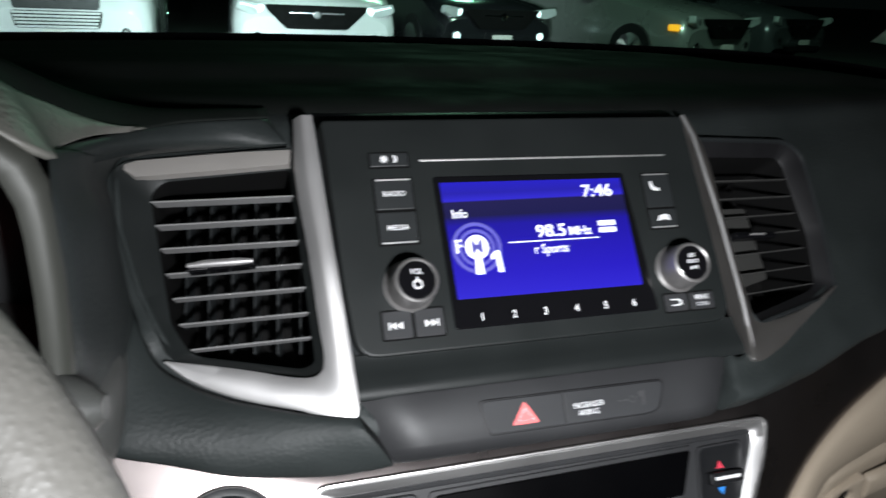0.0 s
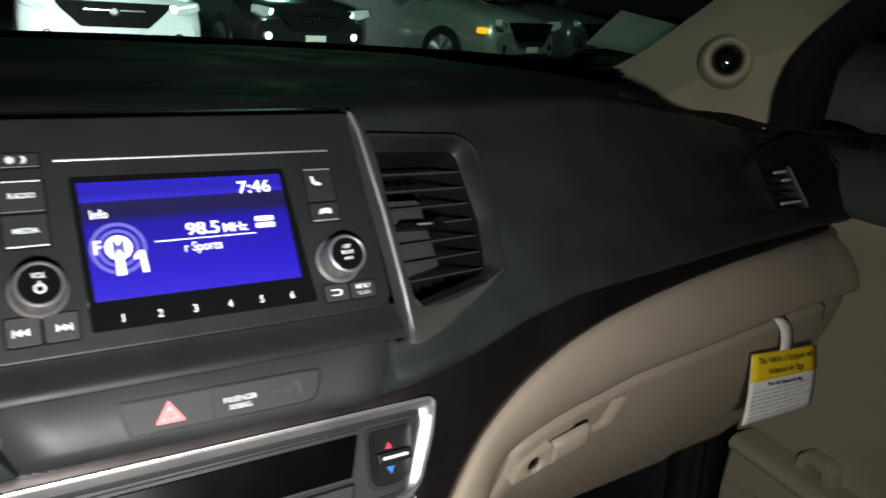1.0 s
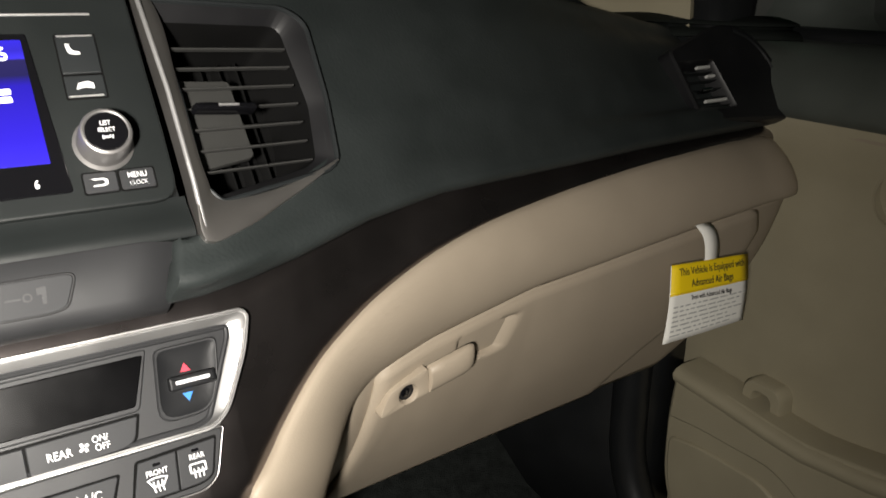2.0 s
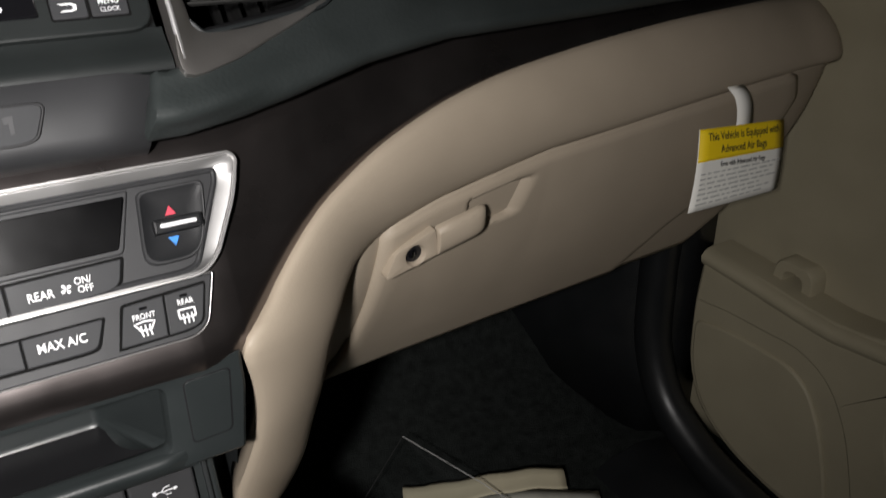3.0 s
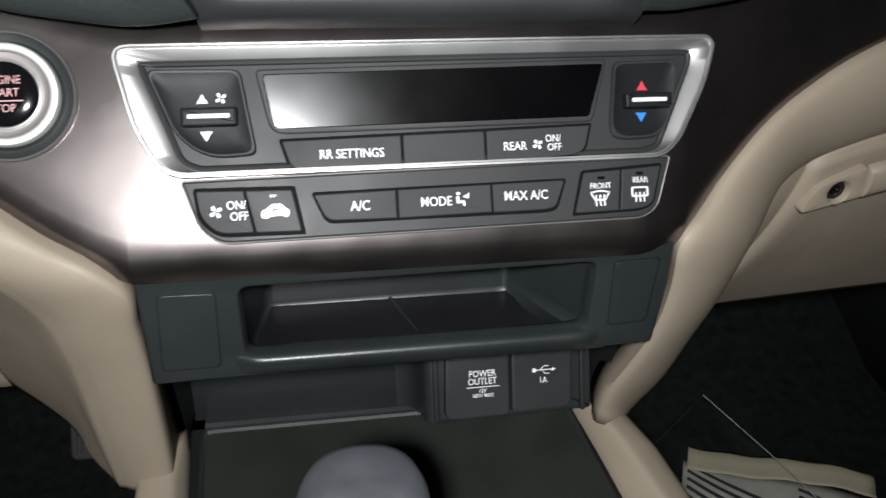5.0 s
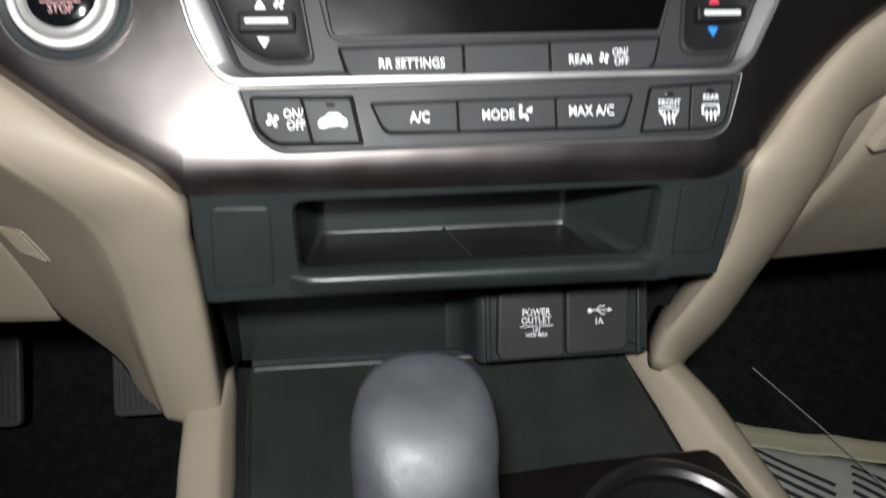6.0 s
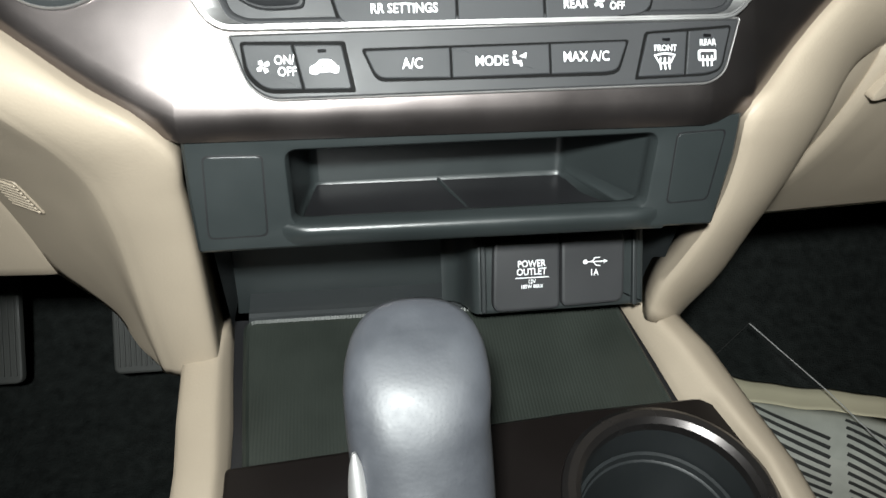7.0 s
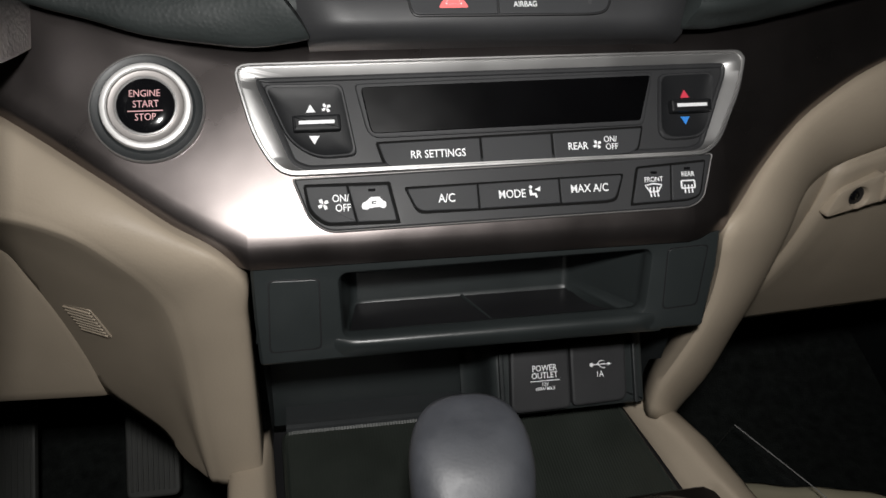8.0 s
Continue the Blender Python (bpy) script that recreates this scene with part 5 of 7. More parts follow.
thick(part("knee_bolster", loft(rows), BEIGE, kb, "beige knee bolster", sharp=60), 0.002, 0.0)


def bolster_y(x, z):
    """The lower panel: upright near its top seam, then turning forward to its bottom edge."""
    top_y, top_z = interp(x, [(p[1][0], p[1][1], p[1][2]) for p in BAND[9:]], 1), interp(x, [(p[1][0], p[1][1], p[1][2]) for p in BAND[9:]], 2)
    bot_y = 0.165 + 0.06 * (x - 0.2)
    s = min(max((top_z - z) / (top_z - 0.795), -0.1), 1.15)
    return top_y + (bot_y - top_y) * (0.2 * s + 0.8 * s * abs(s) ** 0.7)


END = [(0.78, 0.645), (0.806, 0.684), (0.838, 0.714), (0.90, 0.752), (0.943, 0.773), (0.992, 0.786), (1.03, 0.786)]
rows = []
for z in np.linspace(0.806, 0.998, 32):
    xe = interp(z, END, 1)
    rows.append([(x, bolster_y(x, z) + 0.004 + 0.02 * smooth(xe - 0.05, xe, x), z) for x in np.linspace(0.150, xe, 50)])
thick(part("lower_panel", loft(rows), BEIGE, kb, sharp=60), 0.002, 0.0)

gb = thing("glove_box", (0.42, 0.13, 0.82), "beige glove box with a keyed latch handle, closed", "glove box")
LEFT = [(0.812, 0.207), (0.82, 0.2085), (0.882, 0.220), (0.923, 0.225), (0.957, 0.228), (0.998, 0.232)]
RIGHT = [(0.812, 0.535), (0.84, 0.557), (0.863, 0.580), (0.905, 0.650), (0.947, 0.691), (0.971, 0.703), (0.994, 0.692), (1.0, 0.68)]


def pocket_depth(x, z):
    """The finger recess behind the latch handle."""
    top = 0.9665 + 0.08 * (x - 0.31)
    s = smooth(0.300, 0.312, x) * (1 - smooth(0.335, 0.362, x + (z - 0.95) * -0.4)) * smooth(0.938, 0.944, z) * (1 - smooth(top - 0.002, top, z))
    return 0.011 * s


zs = sorted(set(np.linspace(0.812, 0.930, 26)) | set(np.linspace(0.930, 0.975, 40)) | set(np.linspace(0.975, 0.999, 10)))
rows = []
for s in zs:
    a, b = interp(s, LEFT, 1), interp(s, RIGHT, 1)
    row = []
    for q in sorted(set(np.linspace(0, 1, 40)) | set(np.linspace(0.12, 0.36, 60))):
        x = a + (b - a) * q
        top = interp(x, [(p[1][0], p[1][2]) for p in BAND[9:]], 1) - 0.0022
        z = 0.808 + (top - 0.808) * (s - 0.812) / (0.999 - 0.812)
        edge = 0.004 * (smooth(0.988, 1.0, q) + 1 - smooth(0.0, 0.012, q)) + 0.003 * smooth(0.990, 0.999, s)
        row.append((x, bolster_y(x, z) - 0.0015 + edge + pocket_depth(x, z), z))
    rows.append(row)
thick(part("glove_box_door", loft(rows), BEIGE, gb, sharp=45), 0.002, 0.0)
LATCH = plane_at((0.275, 0.0712, 0.945), -5, 0.05)
lp = arc([(-42, -18.5), (-34, 1.0), (-4, 11.2), (-1, -9.0)], [5, 6, 2, 2])
lock = lambda r: circle(-19, -5.0, r, 32)
part("latch_plate", band([(lp, -9), (lp, 0.9), (inset(lp, 0.3), 1.6), (inset(lp, 0.9), 1.8), (lock(8.1), 1.8), (lock(7.6), 1.5), (lock(6.9), -0.6), (lock(6.3), -2.4)], (-19, -5)), BEIGE, gb, "beige latch plate", m=LATCH, sharp=45)
rows = []
for u, k in ((-2.6, 0.0), (-2.4, 0.7), (-1.5, 1.0), (10, 1.0), (22, 1.0), (29, 0.97), (33, 0.86), (36, 0.62), (37.2, 0.3), (37.6, 0.0)):
    lo_, hi_ = -9.6 + 0.2 * u, 11.4 + 0.21 * u
    mid, half = (lo_ + hi_) / 2, (hi_ - lo_) / 2 * (0.62 + 0.38 * k)
    rows.append([Vector((u * MM, (mid + half * math.cos(a)) * MM, (-2 + 6.6 * k * math.sin(a) ** 0.6) * MM)) for a in np.linspace(0.0, 3.14159, 14)])
part("latch_handle", loft(rows), BEIGE, gb, "beige pull handle", m=LATCH, sharp=60)
lk = part("lock_cylinder", turned(-19, -5.0, [(6.8, -3.0), (6.4, -2.0), (5.6, -1.9)], 24), PIT, gb, "dark key cylinder", m=LATCH)
part("key_plug", turned(-19.3, -5.2, [(3.6, -2.2), (3.4, -1.2), (2.9, -1.0)], 24), GLOSS, lk, m=LATCH)
part("key_slot_shutter", plate(rect(-20.4, -7.4, -18.6, -3.0), -1.2, -0.6, 0.6, 0.25), CHROME, lk, "bright key slot", m=LATCH)

# ---- warning tag hanging from the glove box seam ----
tg = thing("warning_tag", (0.575, 0.10, 0.96), "white paper warning tag with a yellow header on the glove box", "tag")
c00, c10, c11, c01 = (Vector(p) for p in ((0.533, 0.0925, 0.973), (0.635, 0.0915, 0.966), (0.614, 0.0715, 0.911), (0.508, 0.0715, 0.912)))


def card(u, v, d=0.0):
    p = c00.lerp(c10, u).lerp(c01.lerp(c11, u), v)
    return p + Vector((0.1, -1, 0.3)).normalized() * (d + 0.0025 * math.sin(v * 3.0) + 0.001 * math.sin(u * 3.1))


def card_patch(u0, v0, u1, v1, d, n=8):
    return loft([[card(u0 + (u1 - u0) * i / n, v0 + (v1 - v0) * j / n, d) for i in range(n + 1)] for j in range(n + 1)])


thick(part("card", card_patch(0, 0, 1, 1, 0, 12), PAPER, tg), 0.0005)
thick(part("yellow_header", card_patch(0, 0, 1, 0.40, 0.0008), YELLOW, tg, "yellow header"), 0.0003)
tm = Matrix((((c10 - c00).normalized()), Vector((0, 0, 0)), Vector((0, 0, 0)))).to_4x4()
tu = (c10 - c00).normalized()
tn = tu.cross((c00 - c01)).normalized()
tv = tn.cross(tu)
for s, size, v, mt in (("This Vehicle is Equipped with", 7.4, 0.115, INK), ("Advanced Air Bags", 7.4, 0.285, INK), ("Even with Advanced Air Bags", 4.6, 0.475, INKGREY)):
    tm = Matrix((tu, tv, tn)).transposed().to_4x4()
    tm.translation = card(0.5, v, 0.0016)
    letters(s, size, 0, 0, 0, tm, tg, mt, wide=0.94, bold=0.08)
words = random.Random(4)
for k in range(7):
    v, u, end = 0.545 + 0.061 * k, 0.05, (0.97, 0.9, 0.84, 0.95, 0.74, 0.92, 0.8)[k]
    bm = bmesh.new()
    while u < end - 0.03:
        w = min(words.uniform(0.03, 0.12), end - u)
        loft([[card(u + w * a, v + 0.018 * b, 0.0009) for a in (0, 0.5, 1)] for b in (0, 1)], bm=bm)
        u += w + 0.022
    part("print_line", bm, PALE_INK, tg)
thick(part("strap", loft([[Vector((x, y, z)) for x in (x0, x0 + 0.019)] for x0, y, z in spline([(0.5715, 0.103, 1.0005), (0.573, 0.0965, 0.995), (0.5745, 0.0928, 0.986), (0.575, 0.0913, 0.976), (0.575, 0.0908, 0.966)], 10)]), PAPER, tg, "white paper strap"), 0.0004)

# ---- beige lower dashboard on the driver side ----
kd = thing("driver_lower_dashboard", (-0.22, 0.05, 0.85), "beige moulded knee panel on the driver side", "dashboard trim", kind="structure")
# Three edges: under the trim, the crease of the front face, and the crease of the side face that turns along its bottom
KNEE_IN = [(-0.42, 0.075, 1.052), (-0.30, 0.046, 1.045), (-0.242, 0.026, 1.019), (-0.217, 0.017, 1.003), (-0.192, 0.007, 0.987), (-0.167, -0.002, 0.970), (-0.146, -0.008, 0.958), (-0.1365, -0.004, 0.946), (-0.137, 0.008, 0.918), (-0.138, 0.020, 0.884), (-0.139, 0.031, 0.838), (-0.140, 0.039, 0.788)]
KNEE_MID = [(-0.42, 0.075, 0.985), (-0.31, 0.036, 0.984), (-0.255, 0.014, 0.979), (-0.228, 0.004, 0.976), (-0.208, 0.000, 0.968), (-0.196, 0.002, 0.956), (-0.186, 0.006, 0.943), (-0.1775, 0.012, 0.925), (-0.174, 0.019, 0.902), (-0.1735, 0.029, 0.872), (-0.173, 0.038, 0.832), (-0.170, 0.044, 0.788)]
KNEE_OUT = [(-0.42, 0.085, 0.962), (-0.33, 0.062, 0.960), (-0.275, 0.050, 0.955), (-0.262, 0.053, 0.945), (-0.256, 0.061, 0.926), (-0.250, 0.075, 0.897), (-0.244, 0.091, 0.860), (-0.239, 0.107, 0.818), (-0.224, 0.101, 0.808), (-0.203, 0.085, 0.800), (-0.187, 0.063, 0.792), (-0.171, 0.046, 0.7875)]
rows = []
for i, o, e in zip(*(spline(c, 80) for c in (KNEE_IN, KNEE_MID, KNEE_OUT))):
    i, o, e = Vector(i), Vector(o), Vector(e)
    row = [i + Vector((0.0, 0.03, 0.0)), i + Vector((0.0, 0.006, 0.0))]
    for q in (0.0, 0.03, 0.08, 0.16, 0.3, 0.5, 0.7, 0.82, 0.9):
        row.append(i.lerp(o, q) + Vector((0.1, -1, 0.25)).normalized() * 0.006 * (4 * q * (1 - q)) ** 0.6)
    o2 = o + Vector((-0.06, -0.5, 0.1)).normalized() * 0.0015
    row += [o.lerp(i, 0.04) + Vector((0, -0.0028, 0.0008)), o2, o.lerp(e, 0.05) + Vector((-0.0012, -0.0006, 0))]
    for q in (0.15, 0.35, 0.55, 0.75, 0.9, 1.0):
        row.append(o.lerp(e, q))
    rows.append(row + [e + Vector((0.004, 0.01, 0.0))])
thick(part("knee_panel", loft(rows), BEIGE, kd, "beige knee panel and console leg", sharp=75), 0.002, 0.0)
rows = []
for e in spline(KNEE_OUT[2:8], 24):
    e = Vector(e)
    end = Vector((-0.46, e.y + 0.012, e.z + 0.008))
    rows.append([e + Vector((0.006, 0.006, 0.0)), e + Vector((0.001, 0.001, 0.0))] + [e.lerp(end, q) + Vector((0, -0.004 * 4 * q * (1 - q), 0)) for q in (0.02, 0.1, 0.3, 0.6, 1.0)])
rows.append([p + Vector((0, 0.004, -0.003)) for p in rows[-1]])
rows.append([p + Vector((0, 0.05, 0.0)) for p in rows[-1]])
thick(part("lower_cover", loft(rows), BEIGE, kd, "beige lower cover", sharp=60), 0.002, 0.0)
grille = thing("footwell_vent_grille", (-0.225, 0.05, 0.89), "small beige slotted vent grille in the knee panel", "vent grille")
gn = Vector((-0.52, -0.735, -0.435)).normalized()
gv = (Vector((0, 0, 1)) - gn * gn.z).normalized()
GR = Matrix((gv.cross(gn), gv, gn)).transposed().to_4x4()
GR.translation = Vector((-0.2315, 0.0590, 0.8950)) - gn * 0.0022
part("grille_plate", plate(rect(-12, -13, 12, 13), -3, 0.5, 2.0, 0.4), BEIGE, grille, m=GR)
for k in range(8):
    part("grille_slot", plate(rect(-10.5, -11.4 + k * 3.0, 10.5, -10.0 + k * 3.0), 0.3, 1.5, 0.5, 0.4), BEIGE, grille, m=GR)

# ---- floor, firewall and footwells ----
fl = thing("car_floor", (0, 0.1, 0.46), "black carpeted car floor and footwells", "floor", kind="structure")
thick(part("floor_carpet", loft([[(x, y, z + 0.004 * math.sin(x * 31 + y * 17)) for x in np.linspace(-0.8, 0.8, 41)] for y, z in ((-1.6, 0.46), (-0.4, 0.46), (0.0, 0.46), (0.30, 0.465), (0.42, 0.50), (0.56, 0.62), (0.66, 0.80), (0.70, 1.05), (0.72, 1.18))]), CARPET, fl, sharp=60), 0.01)
part("tunnel", loft([[(x, y, z) for x, z in ((-0.14, 0.46), (-0.13, 0.64), (-0.11, 0.68), (0.11, 0.68), (0.13, 0.64), (0.14, 0.46))] for y in (-1.5, 0.1, 0.6)]), CARPET, fl)
thick(part("under_dash_cover", loft([[(x, y, z) for y, z in ((0.174 + 0.06 * (x - 0.2), 0.806), (0.22, 0.800), (0.35, 0.80), (0.62, 0.86))] for x in np.linspace(0.15, 0.61, 8)]), PIT, fl, "black felt cover under the glove box"), 0.004)
thick(part("driver_under_dash_cover", loft([[(x, y, z) for y, z in ((0.125, 0.812), (0.20, 0.80), (0.35, 0.80), (0.62, 0.86))] for x in np.linspace(-0.70, -0.22, 8)]), PIT, fl), 0.004)
PEDAL = material("worn_grey_rubber", (0.06, 0.062, 0.058), 0.6, grain=0.0001)
for nm, x0, y0, z0, h in (("brake_pedal", -0.280, 0.37, 0.60, 0.125), ("accelerator_pedal", -0.425, 0.37, 0.60, 0.13)):
    pd = thing(nm, (x0, y0, z0 - h / 2), "ribbed grey rubber foot pedal in the footwell", "pedal")
    pm = plane_at((x0, y0, z0), 32)
    w2 = 27 if nm == "brake_pedal" else 30
    part("pedal_pad", plate(rect(-w2, -h * 500, w2, h * 500), -5, 4, 8, 2.5), PEDAL, pd, m=pm)
    for k in range(9):
        part("rib", plate(rect(-w2 + 5 + k * (2 * w2 - 12) / 8, -h * 440, -w2 + 7.2 + k * (2 * w2 - 12) / 8, h * 440), 3.5, 6, 0.8, 0.6), PEDAL, pd, m=pm)
    part("pedal_arm", tube([(x0, y0 + 0.005, z0), (x0, y0 + 0.08, z0 + 0.09), (x0, y0 + 0.10, z0 + 0.22)], 0.009, 10), PIT, pd)

# Papers and film lying in the passenger footwell
pm_ = thing("paper_floor_mat", (0.45, 0.22, 0.475), "white printed paper floor mat with dark diagonal stripes", "paper mat")
PW = plane_at((0.405, 0.215, 0.486), 86, -0.5)
thick(part("paper_sheet", loft([[Vector((u * MM, v * MM, (5 * math.sin(u * 0.03) + 3 * math.sin(v * 0.05)) * MM)) for u in np.linspace(-90, 150, 16)] for v in np.linspace(-150, 62, 14)]), MATPAPER, pm_, m=PW), 0.0006)


def sheet_z(u, v):
    return (5 * math.sin(u * 0.03) + 3 * math.sin(v * 0.05) + 0.9) * MM


for i in range(2):
    for j in range(17):
        u0, v0 = -84 + 116 * i, 56 - 11.5 * j - 9 * i
        rows = []
        for s in np.linspace(0, 1, 9):
            u, v = u0 + 100 * s, v0 - 40 * s
            rows.append([Vector(((u + du) * MM, (v + dv) * MM, sheet_z(u + du, v + dv))) for du, dv in ((0, 0), (-1.7, -4.6))])
        part("stripe", loft(rows), INKGREY, pm_, m=PW)
cr = thing("cream_paper_strip", (0.42, 0.29, 0.50), "folded cream paper strip with torn ends on the mat", "paper")
thick(part("strip", loft([[Vector((u * MM, (v + 1.3 * math.sin(u * 0.11) + 0.05 * u) * MM, (10 + 6 * math.sin(u * 0.025) + 2 * math.sin(v * 0.2)) * MM)) for u in np.linspace(-86, 110, 18)] for v in (48, 54, 66, 76, 82)]), CREAM, cr, m=PW), 0.001)
fi = thing("plastic_film", (0.40, 0.30, 0.48), "clear crinkled plastic film standing over the paper mat", "plastic film")
top = Vector((0.363, 0.318, 0.574))
A, B = Vector((0.48, 0.16, 0.495)), Vector((0.25, 0.27, 0.49))
part("film", loft([[top.lerp(B.lerp(A, i / 8), s) + Vector((0, 0, 0.006 * math.sin(s * 3.1) * math.sin(i * 0.8))) for i in range(9)] for s in (0.0, 0.25, 0.5, 0.75, 1.0)]), FILM, fi).visible_shadow = False
part("film_edge", tube([top, top.lerp(A, 0.5) + Vector((0, 0, 0.004)), A], 0.0006, 6), PALE_INK, fi, "bright folded film edge")
part("film_fold", tube([top, top.lerp(B, 0.6) + Vector((0, 0, 0.006)), B], 0.0004, 6), INK, fi)

df = thing("floor_film", (-0.33, 0.16, 0.472), "crumpled clear plastic film on the driver's carpet", "plastic film")
crumple = random.Random(7)
rows = [[Vector((-0.46 + 0.27 * i / 11, 0.02 + 0.22 * j / 9, 0.478 + 0.010 * crumple.random() + 0.008 * math.sin(i * 0.9 + j * 0.7))) for i in range(12)] for j in range(10)]
part("film_sheet", loft(rows), clear("crumpled_clear_film", (0.9, 0.92, 0.92), 0.18, 0.5), df, sharp=10).visible_shadow = False

# ---- outer passenger vent ----
VENT_P = plane_at((0.701, 0.178, 1.10), 32, 0.05)
vp = thing("side_air_vent", (0.70, 0.2, 1.11), "black side air vent with painted slat glints at the dashboard end", "air vent", "dashboard air vents")
fp = arc([(-80, 50), (10, 76), (50, 70), (80, 40), (86, 5), (78, -36), (-68, -26)], [8, 20, 20, 20, 14, 8, 4])
op = arc([(-74, 36), (-19, 36), (-7, -14), (-62, -12)], 3)
part("vent_surround", band([(fp, -14), (fp, 0.5), (inset(fp, 3), 2.2), (inset(fp, 7), 1.4), (inset(op, -2), 0.4), (op, -3), (inset(op, 2), -30)], (-40, 14), True), PIT, vp, m=VENT_P)
part("rim_edge", loft([[Vector((u * MM, v * MM, w * MM)) for v, w in ((v, 0.5), (v, 3.2), (v - 3.0, 3.0), (v - 5.0, 1.0))] for u, v in spline([(30, 70), (54, 58), (70, 36), (74, 8), (70, -22)], 14)]), RUBBER, vp, m=VENT_P)
for k in range(5):
    u, v = -69 + k * 2.6, 27 - k * 9
    part("slat", slat_mesh((u, v), (u + 50, v - 1)), CHAR, vp, m=VENT_P @ Matrix.Translation((0, 0, -0.004)))
# Pale plates paint the gleam of light on three slat edges
GLINT_EDGE = material("pale_slat_glint", (0.5, 0.5, 0.48), 0.4)
for u0, u1, v in ((-43, -23, 30.5), (-33, -20, 20.6), (-48, -14.5, -5.0)):
    part("slat_glint", plate(rect(u0, v - 1.4, u1, v + 1.4), -4, -0.6, 0.8, 0.6), GLINT_EDGE, vp, m=VENT_P)
part("slider_tab", plate(rect(-50, 4.6, -36, 8.0), -6, 2.4, 1, 0.8), CHROME, vp, m=VENT_P)

# ---- windscreen pillar with tweeter ----
ap = thing("windscreen_pillar", (0.69, 0.35, 1.17), "beige windscreen pillar trim beside the dashboard", "pillar trim", kind="structure")
PIL = [((0.650, 0.60, 1.150), (0.728, 0.270, 1.130)), ((0.666, 0.523, 1.189), (0.719, 0.263, 1.172)), ((0.669, 0.436, 1.230), (0.707, 0.254, 1.207)), ((0.668, 0.374, 1.268), (0.698, 0.235, 1.245)), ((0.667, 0.319, 1.303), (0.693, 0.195, 1.288)), ((0.655, 0.22, 1.365), (0.680, 0.12, 1.345)), ((0.60, -0.10, 1.54), (0.62, -0.16, 1.50))]
rows = []
for q in spline([(*a, *b) for a, b in PIL], 40):
    a, b = Vector(q[:3]), Vector(q[3:])
    rows.append([a + Vector((0.03, 0.02, 0.0)), a] + [a.lerp(b, s) + Vector((-0.010, -0.003, 0)) * 4 * s * (1 - s) for s in (0.06, 0.2, 0.4, 0.6, 0.8, 0.94)] + [b, b + Vector((0.035, 0.01, 0))])
thick(part("pillar_trim", loft(rows), BEIGE_D, ap, sharp=60), 0.003, 0.0)
tw = thing("tweeter", (0.69, 0.305, 1.23), "round black tweeter in a beige ring on the pillar", "speaker")
TW = Matrix.Translation((0.6665, 0.290, 1.2373)) @ Vector((-0.74, -0.66, 0.12)).to_track_quat("Z", "Y").to_matrix().to_4x4()
part("tweeter_ring", turned(0, 0, [(33, -24), (28.5, 0), (26, 4.0), (23.5, 5.4), (20.5, 4.4), (18, 1.0), (17, -2)], 44, cap1=False), BEIGE_D, tw, m=TW)
part("tweeter_dome", turned(0, 0, [(17.6, -2), (16.4, 0.6), (13, 3.4), (8, 5.2), (3, 5.9)], 40), GLOSS, tw, "gloss black dome", m=TW)
thick(part("door_seal", loft([[(x, y, z) for x, y, z in ((q[3] + 0.004, q[4] - 0.002, q[5]), (q[3] + 0.03, q[4] - 0.028, q[5] + 0.002), (q[3] + 0.062, q[4] - 0.03, q[5] + 0.004), (q[3] + 0.07, q[4] + 0.02, q[5]))] for q in spline([(*a, *b) for a, b in PIL], 40)]), RUBBER, ap, "black rubber door seal", sharp=60), 0.003, 0.0)

# ---- windscreen, sheet in its corner, side window ----
def screen_pt(x, s):
    """The windscreen: s runs from its base up to the roof."""
    y0 = 0.70 - 0.62 * x * x
    return Vector((x * (1 - 0.10 * s), y0 - 0.82 * s + 0.10 * s * s, 1.195 - 0.03 * smooth(0.45, 0.8, abs(x)) + 0.43 * s))


ws = thing("windscreen", (0, 0.6, 1.2), "clear curved windscreen seen at night", "windscreen", kind="structure")
wp = part("windscreen_glass", loft([[screen_pt(x, s) for x in np.linspace(-0.74, 0.74, 30)] for s in np.linspace(0, 1, 14)]), GLASS, ws, sharp=80)
wp.visible_shadow = False
fr_ = material("black_windscreen_border", (0.006, 0.006, 0.007), 0.3)
part("windscreen_border", loft([[screen_pt(x, s) + Vector((0, -0.004, -0.002)) for x in np.linspace(-0.62, 0.62, 30)] for s in (0.0, 0.03, 0.072)]), fr_, ws, "black printed border", sharp=80)
st = thing("windscreen_sheet", (0.63, 0.41, 1.25), "pale sheet of paper stuck inside the windscreen corner", "paper sheet")
quad = [Vector(p) for p in ((0.568, 0.427, 1.242), (0.586, 0.389, 1.284), (0.697, 0.402, 1.271), (0.671, 0.438, 1.230))]
thick(part("sheet", loft([[quad[0].lerp(quad[3], u).lerp(quad[1].lerp(quad[2], u), v) for u in np.linspace(0, 1, 6)] for v in np.linspace(0, 1, 6)]), SHEET, st), 0.0004)

# ---- passenger door ----
DOOR = Matrix(((0, 0, -1, 0.80), (-1, 0, 0, 0), (0, 1, 0, 0), (0, 0, 0, 1)))


def door_at(x):
    m = DOOR.copy()
    m.translation = (x, 0, 0)
    return m


